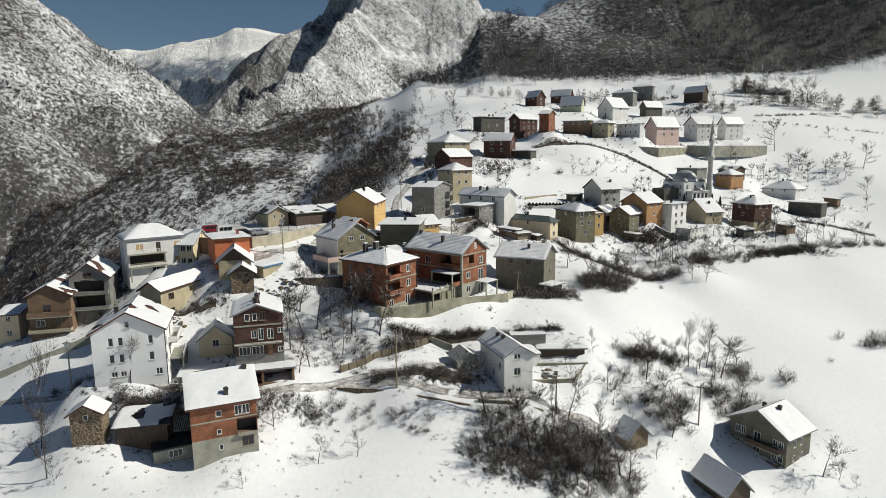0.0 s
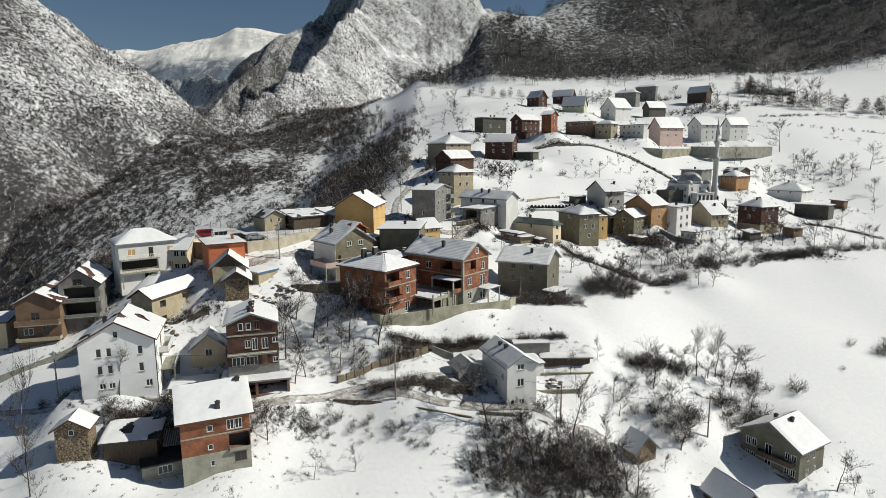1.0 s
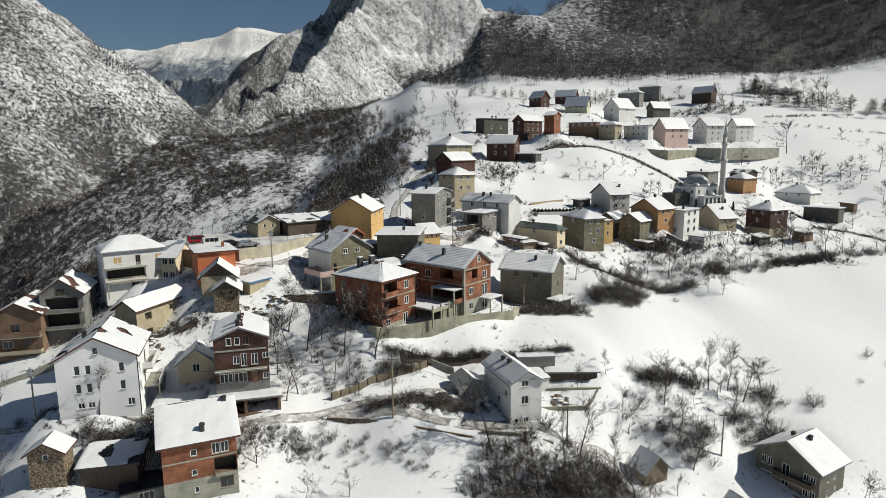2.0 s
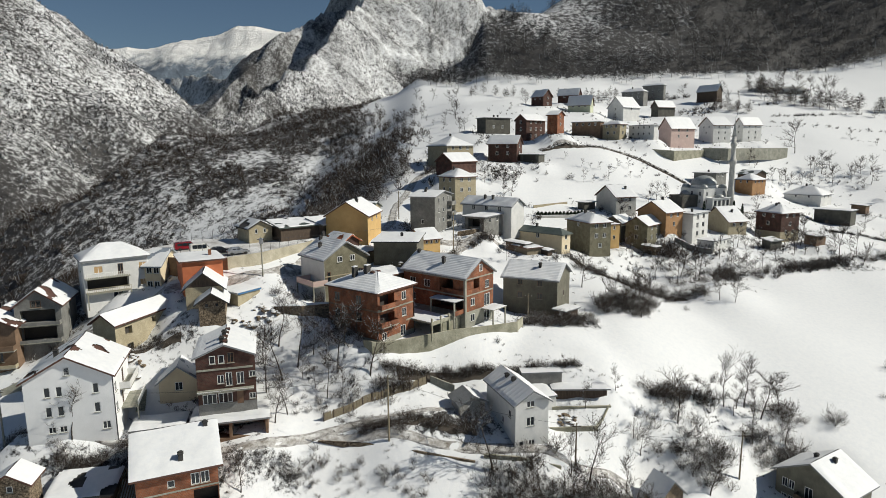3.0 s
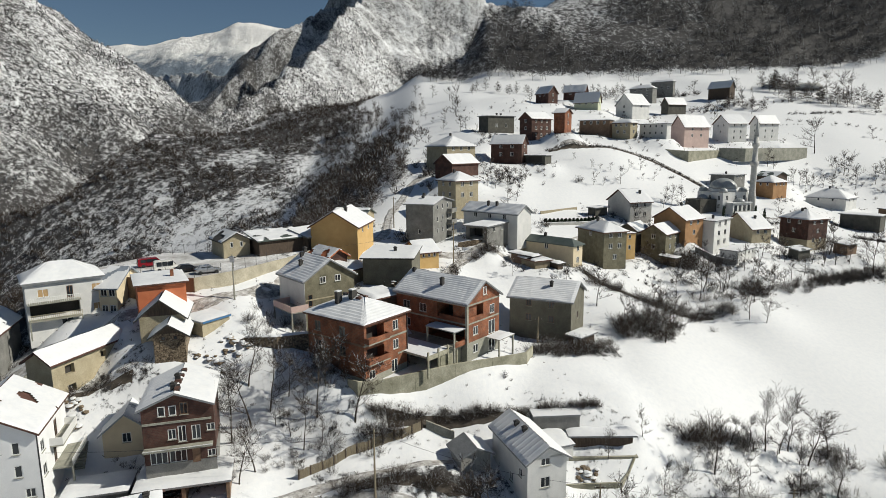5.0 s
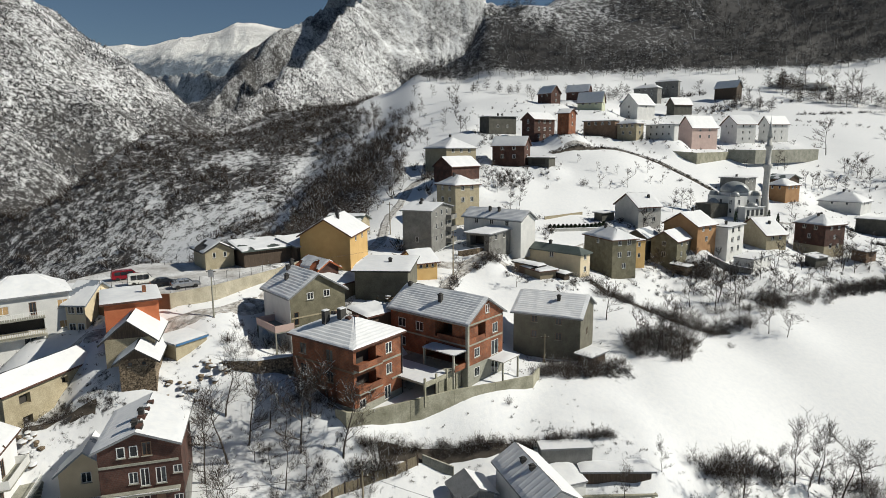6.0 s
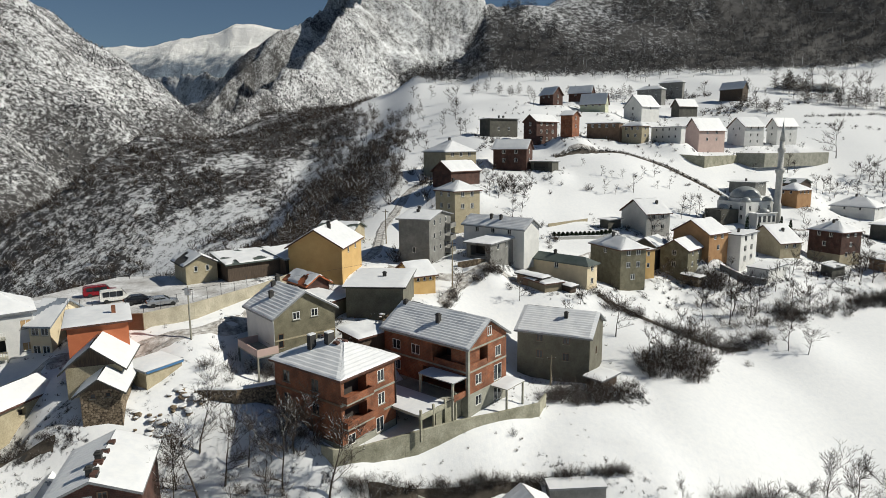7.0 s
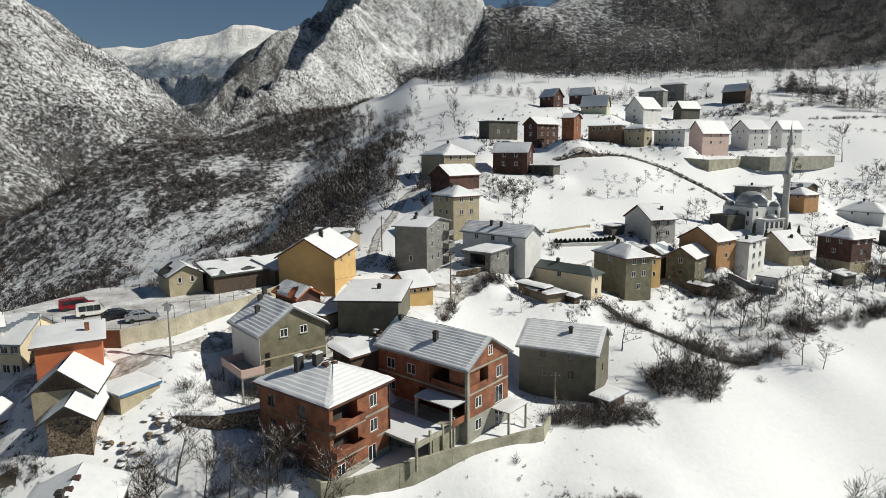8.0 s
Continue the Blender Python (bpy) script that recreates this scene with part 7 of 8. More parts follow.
def scatter(name, label, category, templates, places, mat, seed=3):
    """Many plants in one mesh; places are rows of x, y, size."""
    rng = np.random.RandomState(seed)
    places = np.asarray(places, float)
    zs_ = surface(places[:, 0], places[:, 1])
    all_v, all_f, base = [], [], 0
    for (x, y, s), z in zip(places, zs_):
        v, f = templates[rng.randint(len(templates))]
        a = rng.uniform(0, 2 * math.pi)
        c, sn = math.cos(a), math.sin(a)
        sx = s * rng.uniform(0.85, 1.15)
        w = np.empty_like(v)
        w[:, 0] = (v[:, 0] * c - v[:, 1] * sn) * sx + x
        w[:, 1] = (v[:, 0] * sn + v[:, 1] * c) * sx + y
        w[:, 2] = v[:, 2] * s + z
        all_v.append(w)
        all_f.append(f + base)
        base += len(v)
    v, f = np.concatenate(all_v), np.concatenate(all_f)
    m = bpy.data.meshes.new(name)
    m.vertices.add(len(v))
    m.vertices.foreach_set("co", v.ravel())
    m.loops.add(f.size)
    m.loops.foreach_set("vertex_index", f.ravel())
    m.polygons.add(len(f))
    m.polygons.foreach_set("loop_start", np.arange(0, f.size, 3, dtype=np.int32))
    m.update(calc_edges=True)
    m.materials.append(mat)
    return tagged(new(name, m), label, category, kind="stuff")




def twiggy(seed):
    """A bush with a few stems and a haze of fine twigs, 1 high."""
    vs, fs = shrub(seed, 1.0, stems=5, thin=0.005, twigs=2, depth=2)
    rng = random.Random(seed)
    for k in range(260):
        a, e = rng.uniform(0, 2 * math.pi), rng.uniform(0.1, 1.0)
        d = Vector((math.cos(a) * 0.75, math.sin(a) * 0.75, e * 0.9)) * rng.uniform(0.15, 0.8)
        q = d + (d.normalized() + Vector((rng.uniform(-1, 1), rng.uniform(-1, 1), rng.uniform(-0.2, 1.2))) * 0.7) * rng.uniform(0.1, 0.24)
        sliver(rng, vs, fs, d, q, rng.uniform(0.004, 0.009))
    return [Vector((v.x, v.y, v.z * 1.2)) for v in vs], fs


SHRUBS = [as_arrays(*twiggy(70 + k)) for k in range(5)]


def bush(seed, n, wide=0.42, fine=1.0):
    """A bush of many fine twigs, 1 high."""
    rng = random.Random(seed)
    vs, fs = [], []
    for k in range(n):
        a, e = rng.uniform(0, 2 * math.pi), rng.uniform(0.25, 1.0)
        d = Vector((math.cos(a) * wide * 1.3 * rng.random() ** 0.5, math.sin(a) * wide * 1.3 * rng.random() ** 0.5, e))
        p = Vector((rng.uniform(-0.12, 0.12), rng.uniform(-0.12, 0.12), -0.05)) + d * rng.uniform(0, 0.5)
        q = p + (d + Vector((rng.uniform(-1, 1), rng.uniform(-1, 1), rng.uniform(-0.2, 1))) * 0.45) * rng.uniform(0.25, 0.5)
        sliver(rng, vs, fs, p, q, rng.uniform(0.012, 0.028) * fine)
    return vs, fs


def forest_tree(seed, n, low=0.2, wide=0.34):
    """A slim leafless tree of many fine twigs, 1 high."""
    rng = random.Random(seed)
    vs, fs = [], []
    bend = Vector((rng.uniform(-0.08, 0.08), rng.uniform(-0.08, 0.08), 0))
    spike(vs, fs, Vector((0, 0, -0.05)), Vector((0, 0, 0.5)) + bend, 0.012, 0.008)
    spike(vs, fs, Vector((0, 0, 0.5)) + bend, Vector((0, 0, 0.85)) + bend * 0.5, 0.008, 0.002)
    for k in range(n):
        z = rng.uniform(low, 0.92)
        a = rng.uniform(0, 2 * math.pi)
        reach = wide * math.sin(math.pi * min(1, 0.25 + 0.8 * z)) ** 0.7 * rng.uniform(0.5, 1.1)
        d = Vector((math.cos(a), math.sin(a), 0))
        p = Vector((0, 0, z)) + bend * 0.8 + d * reach * rng.uniform(0, 0.5)
        q = Vector((0, 0, z)) + d * reach + Vector((0, 0, rng.uniform(0.0, 0.16)))
        sliver(rng, vs, fs, p, q, rng.uniform(0.005, 0.0095))
    return vs, fs


def far_tree(seed):
    """A tree of a few broad twigs, 1 high, for woods far off."""
    rng = random.Random(seed)
    vs, fs = [], []
    for k in range(9):
        a, z = rng.uniform(0, 2 * math.pi), rng.uniform(0.0, 0.55)
        d = Vector((math.cos(a), math.sin(a), 0))
        sliver(rng, vs, fs, Vector((0, 0, z)), Vector((0, 0, z + rng.uniform(0.25, 0.5))) + d * rng.uniform(0.1, 0.4), rng.uniform(0.04, 0.09))
    return vs, fs


BUSHES = [as_arrays(*bush(90 + k, 56, 0.5, 0.8)) for k in range(8)]
BUSHES_DENSE = [as_arrays(*bush(110 + k, 120, 0.42, 0.32)) for k in range(6)]
WOODS = [as_arrays(*forest_tree(120 + k, 62, 0.3, 0.48)) for k in range(8)]
WOODS_DENSE = [as_arrays(*forest_tree(140 + k, 170, 0.12, 0.46)) for k in range(6)]


def blob(cx, cy, rx, ry, turn, n, lo, hi, seed):
    """Places strewn over an ellipse, denser in the middle."""
    rng = np.random.RandomState(seed)
    a, r = rng.uniform(0, 2 * math.pi, n), np.sqrt(rng.uniform(0, 1, n)) ** 1.2
    u, v = r * np.cos(a) * rx, r * np.sin(a) * ry
    c, s = math.cos(radians(turn)), math.sin(radians(turn))
    return np.stack([cx + u * c - v * s, cy + u * s + v * c, rng.uniform(lo, hi, n)], -1)


def strip(pts, width, n, lo, hi, seed):
    rng = np.random.RandomState(seed)
    p = np.array(pts, float)
    seg = np.r_[0, np.cumsum(np.hypot(*np.diff(p, axis=0).T))]
    s = rng.uniform(0, seg[-1], n)
    return np.stack([np.interp(s, seg, p[:, 0]) + rng.normal(0, width / 2, n), np.interp(s, seg, p[:, 1]) + rng.normal(0, width / 2, n), rng.uniform(lo, hi, n)], -1)


# thickets near the camera
scatter("thicket", "dense leafless thicket with reddish twigs below the lane", "bush", SHRUBS, np.concatenate([blob(17.5, 95, 14.5, 8.0, 0, 118, 1.2, 3.2, 1), blob(24, 96, 6, 5, 0, 28, 1.2, 2.8, 2)]), TWIG)
scatter("thicket", "leafless thicket at the field's lower edge", "bush", SHRUBS, np.concatenate([blob(42, 121, 8, 2.2, 12, 20, 1.4, 3.0, 3), strip([(36, 119.2), (42, 120.8), (47, 122.4)], 0.8, 34, 1.0, 2.4, 42), blob(57, 117, 6, 2.4, 8, 34, 1.2, 2.8, 43), blob(42.5, 108, 3.5, 2.5, 0, 16, 1.0, 2.4, 51), blob(40, 113, 9, 4, 0, 20, 1.5, 3.0, 4), strip([(33, 112), (39, 111), (46, 112)], 1.0, 14, 1.0, 2.2, 44), blob(62, 124, 6, 3, 0, 16, 1.2, 2.4, 5)]), TWIG)
scatter("thicket", "dark leafless bushes beside the retaining wall", "bush", SHRUBS, np.concatenate([blob(24, 136.5, 9, 2.8, 16, 70, 1.0, 2.4, 6), blob(40.5, 149.5, 8, 5.0, 35, 70, 1.2, 3.2, 7), blob(18, 133.5, 3, 2, 0, 12, 1.2, 2.2, 8)]), TWIG)
scatter("hedge", "dark hedge along the field's upper ditch", "hedge", SHRUBS, np.concatenate([strip([(32.7, 174), (44, 168), (54, 164), (66, 168)], 2.0, 105, 0.9, 2.3, 9), strip([(86, 184), (97, 188), (118, 200), (140, 207), (175, 215)], 2.4, 95, 1.0, 2.8, 10), strip([(54, 164), (70, 180), (86, 190)], 6, 60, 1.0, 2.6, 11), blob(78.5, 181, 3.5, 2.5, 30, 22, 1.4, 3.2, 48), blob(64, 193, 4, 3, 30, 24, 1.4, 3.2, 49), strip([(86, 183.8), (92, 187.4), (106, 195.4), (124, 204)], 1.6, 50, 1.0, 2.4, 50)]), TWIG)
scatter("hedge", "dark hedge at the field's lower edge behind the white house", "hedge", SHRUBS, np.concatenate([strip([(-10, 112.6), (-6.8, 113.9), (-0.6, 115.8), (5, 116.7), (14, 118.6), (24, 119.5)], 0.6, 150, 0.6, 1.5, 12), strip([(-10, 110.5), (-6, 112.8)], 1.4, 26, 1.2, 2.4, 13)]), TWIG)
scatter("hedge", "dark untrimmed hedge at the foot of the tall white house", "hedge", SHRUBS, np.concatenate([strip([(-51, 91.6), (-46, 92.6), (-42, 94.6)], 1.0, 46, 0.9, 1.8, 45), strip([(-66, 100), (-58, 99.5), (-54, 98)], 1.4, 26, 0.5, 1.2, 46), strip([(-50, 111), (-45, 113), (-41, 114)], 1.2, 30, 0.5, 1.2, 47)]), TWIG)
scatter("brush", "low snowy brush on the banks of the lane", "bush", SHRUBS, np.concatenate([strip([(-33, 94), (-25, 95.5), (-18, 99)], 1.6, 34, 0.7, 1.7, 14), strip([(-13, 103), (-3, 104.3), (6, 104)], 1.6, 80, 0.7, 1.7, 15), strip([(-20, 97.5), (-10, 97.5), (2, 97)], 2.4, 40, 0.6, 1.5, 19), strip([(-22, 106), (-16, 109), (-9, 112)], 3.0, 30, 0.6, 1.5, 16), strip([(-60, 95), (-48, 92), (-38, 93)], 1.2, 30, 0.5, 1.2, 17)]), TWIG)
scatter("brush", "dark brush in the shade below the brick house", "bush", SHRUBS, np.concatenate([blob(-17, 117.0, 6, 3, 0, 24, 1.0, 2.2, 18), blob(-26, 127, 6, 5, 0, 20, 0.8, 2.0, 19), blob(-39, 107, 4, 3, 0, 14, 0.5, 1.2, 20)]), TWIG)
scatter("brush", "leafless scrub behind the upper left houses", "bush", BUSHES_DENSE, np.concatenate([blob(-78, 146, 18, 16, 0, 120, 2.0, 4.5, 21), blob(-68, 123, 6, 6, 0, 22, 1.2, 2.5, 22)]), TWIG)
scatter("brush", "low scrub among the orchards", "bush", BUSHES_DENSE, np.concatenate([blob(168, 288, 26, 14, 10, 55, 1.0, 2.4, 23), blob(24, 206, 6, 9, 0, 26, 1.5, 3.2, 24), strip([(96, 262), (104, 246), (96, 256)], 4, 26, 0.8, 2.0, 25), blob(84, 262, 9, 4, 0, 16, 0.8, 1.8, 26), strip([(170, 352), (215, 346), (262, 340)], 2.0, 70, 0.9, 2.2, 27)]), TWIG)
scatter("brush", "single low bushes on the snowfield", "bush", SHRUBS, [(71.4, 123.1, 3.0), (71.9, 123.5, 2.6), (94, 140.8, 2.2), (99.3, 138.5, 3.2), (101, 139.4, 3.0), (102.5, 140.0, 3.4), (103.9, 140.3, 4.2), (106, 141.2, 3.4), (86, 131.1, 1.0), (45.8, 239.9, 2.2), (46.6, 240.3, 2.0)], TWIG)

# brush between the houses of the upper village
scatter("brush", "leafless brush between the upper village houses", "bush", BUSHES_DENSE, np.concatenate([blob(62, 288, 46, 22, 10, 110, 0.8, 2.4, 61), blob(118, 340, 46, 22, 0, 90, 0.8, 2.6, 62), blob(38, 330, 34, 22, 0, 50, 0.8, 2.4, 63), strip([(8, 232), (20, 236), (32, 240), (40, 256)], 4, 40, 1.0, 2.6, 64), blob(75, 225, 40, 14, 25, 22, 0.8, 2.2, 65), strip([(130, 372), (165, 376), (195, 384)], 5, 50, 1.5, 4.0, 66), strip([(180, 359.5), (203.6, 365), (240, 374)], 1.2, 70, 1.0, 2.6, 69), strip([(165, 345), (209, 345.5)], 0.8, 24, 0.5, 1.2, 70), blob(146, 368, 9, 3, 10, 26, 1.2, 3.2, 67), blob(150, 416, 8, 4, 0, 16, 2.0, 4.5, 60), strip([(150, 333), (200, 330), (260, 322)], 2, 40, 0.6, 1.5, 68)]), TWIG)

scatter("brush", "dark leafless bushes below the middle row of houses", "bush", BUSHES_DENSE, np.concatenate([blob(66, 192, 12, 5, 25, 46, 1.0, 2.8, 71), blob(84, 196, 9, 4, 15, 26, 1.0, 2.6, 72), blob(102, 208, 9, 6, 20, 34, 1.0, 2.6, 73), blob(122, 222, 10, 5, 20, 26, 1.0, 2.4, 74), blob(52, 184, 8, 4, 20, 20, 0.8, 2.0, 75),
        blob(54, 212, 5, 8, 0, 22, 1.0, 2.6, 76), blob(104, 232, 6, 6, 0, 26, 1.0, 2.6, 77), blob(130, 246, 9, 7, 0, 30, 1.0, 2.6, 78), blob(86, 226, 6, 4, 0, 14, 1.0, 2.2, 79), blob(34, 176, 6, 3, 0, 14, 0.8, 1.8, 80), blob(17, 180, 4, 4, 0, 12, 0.8, 2.0, 81), blob(20, 230, 7, 8, 0, 34, 1.0, 3.0, 82)]), TWIG_DARK)
scatter("hedge", "dark hedge along the lane that climbs to the upper village", "hedge", BUSHES_DENSE, np.concatenate([strip([(38, 261), (52, 264.3), (66, 272), (80, 268.8), (93, 261.8), (101, 249), (109, 238)], 0.9, 330, 0.6, 1.5, 83), strip([(95, 252), (104, 246), (110, 236)], 2.0, 34, 0.8, 2.0, 84)]), TWIG_DARK)
scatter("brush", "dark bushes in the gaps of the upper village", "bush", BUSHES_DENSE, np.concatenate([strip([(60, 300), (84, 300), (104, 304), (128, 306)], 3, 60, 0.8, 2.4, 85), strip([(30, 268), (40, 280), (52, 300), (70, 318)], 3, 40, 0.8, 2.4, 86), strip([(96, 330), (130, 344), (160, 340)], 5, 40, 1.0, 2.8, 87), strip([(12, 262), (20, 274), (14, 284)], 3, 30, 1.0, 3.0, 88)]), TWIG_DARK)

scatter("brush", "dark bushes between the olive houses and along the street", "bush", SHRUBS, np.concatenate([blob(58.5, 206, 4, 4, 0, 26, 1.4, 3.2, 92), strip([(6.7, 170.6), (8.8, 172.2), (13, 175.5)], 0.8, 30, 0.9, 2.0, 93), blob(65.5, 192, 3.5, 3, 0, 22, 1.2, 3.0, 94), strip([(3.5, 166), (2.8, 161), (1, 156)], 0.9, 20, 0.7, 1.8, 95)]), TWIG)

# bushes about the yards of the upper houses
rng = np.random.RandomState(91)
yard_rows = []
for px, py, pz, r in PADS:
    if py > 128 and not (-75 < px < -30):
        for k in range(4):
            a = rng.uniform(-2.9, 0.4)
            q = r * 1.3 + rng.uniform(0.3, 3.0)
            yard_rows.append((px + q * math.cos(a), py + q * math.sin(a), rng.uniform(0.7, 2.2)))
scatter("brush", "leafless garden bushes about the village houses", "bush", BUSHES_DENSE, yard_rows, TWIG_DARK)

# trees on the banks and in the gardens below the lane
for tx, ty, th in ((-19.4, 88.3, 4.5), (-13.7, 90.5, 4.0), (-28.1, 109.0, 8.2), (-22.8, 111.4, 6.6), (-18.6, 109.0, 6.7), (-16.2, 109.9, 6.1), (-12.0, 111.4, 9.8), (-24.9, 101.8, 4.3), (-23.7, 104.5, 4.6), (6.8, 99.2, 6.9), (23.1, 112.6, 6.0), (28.9, 115.9, 2.8), (20.7, 119.3, 2.8),
                   (30.9, 111.5, 6.7), (31.8, 110.6, 7.2), (-28.6, 80.9, 4.1), (-49.8, 94.2, 5.0), (-27.1, 92.2, 5.7), (39.8, 115.9, 6.1), (36.7, 100.3, 5.1), (41.4, 105.8, 4.7), (42.0, 113.0, 4.8), (-59.5, 86.0, 6.0)):
    tree(tx, ty, th)
tree(-55.0, 80.0, 12.5, 0.34)
tree(-56.5, 82.5, 9.0, 0.34)
tree(-53.4, 79.0, 6.0, 0.5)
# trees in the shade below the brick house
for tx, ty, th in ((-16.4, 114.4, 6.4), (-14.3, 116.0, 6.5), (-19.4, 113.0, 6.4), (-21.6, 114.1, 5.8), (-17.2, 111.9, 7.1), (-27.5, 115.2, 5.3), (-24.0, 113.0, 6.0), (-26.0, 111.0, 6.5), (-20.6, 110.4, 5.5), (-29.3, 112.5, 5.0), (-14.8, 108.6, 4.6), (-26.8, 106.0, 5.2), (-12.3, 131.2, 5.0)):
    tree(tx, ty, th)
# the row of trees at the field's lower edge
for tx, ty, th in ((62.0, 124.8, 7.4), (56.1, 122.3, 7.6), (50.7, 122.7, 6.1), (53.4, 123.4, 6.6), (55.4, 124.5, 6.2), (59.6, 124.9, 6.6), (48.4, 121.8, 5.2), (57.6, 122.6, 5.8), (52.0, 121.4, 5.4), (44.6, 121.5, 4.6), (46.0, 117.6, 4.4), (53.5, 117.2, 4.4), (60.4, 119.0, 4.6), (67.0, 101.9, 4.6), (70.4, 102.4, 4.4), (72.5, 101.0, 3.6)):
    tree(tx, ty, th)
# the thicket below the lane: small trees among the shrubs
rng = random.Random(21)
for k in range(30):
    a, q = rng.uniform(0, 2 * math.pi), rng.random() ** 0.6
    tree(17.5 + 13.5 * q * math.cos(a), 95.0 + 7.5 * q * math.sin(a), rng.uniform(3.6, 6.2))
# trees along the ditch and below the middle row of houses
for tx, ty, th in ((32.8, 159.3, 8.0), (35.6, 145.6, 6.0), (38.7, 146.2, 6.6), (43.0, 151.5, 7.0), (42.3, 144.6, 6.6), (36.4, 150.8, 5.4), (46.6, 164.7, 6.2), (48.2, 161.6, 6.2), (40.6, 148.6, 6.0), (45.2, 148.8, 5.6), (39.0, 152.4, 5.6), (44.2, 155.6, 5.6),
                   (60.4, 184.2, 5.0), (62.3, 176.8, 8.4), (67.2, 184.9, 7.0), (69.7, 180.8, 6.8), (74.3, 187.5, 6.4), (79.5, 190.8, 7.0), (63.5, 167.1, 5.0), (65.0, 165.6, 5.0), (67.7, 163.4, 5.5), (71.0, 162.4, 5.5), (80.6, 185.7, 7.0), (104.2, 202.2, 8.0), (116.0, 213.3, 8.0), (55.1, 195.0, 5.4), (10.7, 173.5, 5.0), (15.8, 166.8, 4.8), (2.9, 162.0, 6.0)):
    tree(tx, ty, th)
for tx, ty, th in ((52.5, 190.0, 5.0), (57.5, 190.0, 4.5), (56.0, 208.0, 5.5), (70.0, 194.0, 4.8), (88.0, 200.0, 4.6), (90.0, 196.0, 4.5), (97.0, 203.0, 5.0), (107.5, 229.0, 5.0), (112.0, 234.0, 4.5), (128.0, 232.0, 4.5), (133.0, 228.0, 4.0), (76.0, 228.0, 4.5), (80.0, 232.0, 4.0), (84.0, 231.0, 4.5), (72.0, 231.0, 4.0), (92.0, 190.6, 5.0),
                   (98.0, 195.0, 4.6), (110.0, 206.0, 5.0), (122.0, 212.0, 5.0), (128.0, 214.0, 5.0), (57.0, 178.0, 4.6), (73.0, 172.0, 5.0), (86.0, 188.0, 5.0), (28.0, 168.0, 4.0), (24.0, 163.0, 4.2)):
    tree(tx, ty, th)
for tx, ty, th in ((59.1, 208.3, 6.0), (54.6, 201.0, 5.6), (57.4, 197.0, 5.0), (64.6, 192.6, 6.2), (65.9, 189.6, 5.6), (66.7, 194.0, 4.5), (73.6, 191.0, 5.3), (91.4, 204.8, 5.0), (56.6, 211.9, 5.6), (112.2, 210.0, 7.0), (109.3, 204.6, 6.5), (97.3, 206.5, 5.0), (118.0, 207.0, 6.0), (62.5, 188.0, 5.0), (70.5, 187.0, 5.0)):
    tree(tx, ty, th)
# the orchard on the upper meadow
for tx, ty, th in ((20.5, 223.7, 7.2), (19.5, 211.7, 5.7), (26.8, 232.9, 4.1), (16.5, 222.2, 5.2), (14.0, 231.0, 4.0), (51.2, 240.0, 3.1), (54.6, 240.5, 3.3), (61.2, 243.0, 5.2), (66.8, 253.1, 4.1), (59.4, 249.1, 2.3), (55.8, 248.9, 2.7), (52.4, 249.3, 2.5), (47.1, 254.4, 2.1), (72.1, 256.6, 3.4), (70.9, 249.3, 2.9), (75.8, 252.0, 2.8), (22.5, 217.0, 5.0), (17.5, 227.0, 4.6), (24.5, 226.0, 4.4),
                   (74.7, 237.6, 4.1), (82.5, 244.8, 3.5), (118.0, 246.9, 5.6), (11.5, 236.5, 4.0), (6.5, 328.2, 6.7)):
    tree(tx, ty, th)
# trees on the terraces beyond the mosque and about the upper houses
for tx, ty, th in ((167.7, 311.1, 11.5), (166.6, 293.4, 8.0), (170.0, 292.9, 8.0), (149.1, 280.9, 5.6), (155.1, 282.4, 5.7), (144.2, 280.4, 5.1), (138.4, 290.2, 5.7), (119.7, 283.5, 3.9), (162.1, 360.1, 6.5), (164.4, 374.6, 10.5), (193.8, 393.1, 6.3), (152.9, 413.2, 10.0), (146.0, 364.4, 5.8), (214.2, 396.4, 9.5), (231.5, 394.4, 13.0), (236.7, 395.2, 12.0), (220.9, 423.0, 13.0), (225.0, 413.2, 13.0), (230.5, 408.0, 11.0),
                   (174.0, 290.0, 6.5), (179.0, 286.0, 6.0), (160.0, 284.0, 5.5), (186.0, 283.0, 6.5), (176.0, 297.0, 5.5), (190.0, 290.0, 6.0)):
    tree(tx, ty, th)
for tx, ty, th in ((-22.0, 330.0, 6.5), (-32.0, 344.0, 7.0), (8.0, 352.0, 7.5), (-8.0, 338.0, 4.0), (-12.0, 396.0, 4.5), (18.0, 402.0, 4.5), (-40.0, 322.0, 6.0), (8.0, 300.0, 5.0), (2.0, 312.0, 5.0), (140.0, 352.0, 5.0), (104.0, 340.0, 5.0), (88.0, 335.0, 4.5), (206.0, 330.0, 5.0), (214.0, 322.0, 4.0), (60.0, 330.0, 5.0), (44.0, 344.0, 5.5), (86.0, 372.0, 6.0), (98.0, 384.0, 6.5), (110.0, 380.0, 5.0), (130.0, 385.0, 6.0), (62.0, 378.0, 5.0), (30.0, 300.0, 5.0), (52.0, 312.0, 4.6), (170.0, 400.0, 7.0), (180.0, 396.0, 6.0)):
    tree(tx, ty, th)

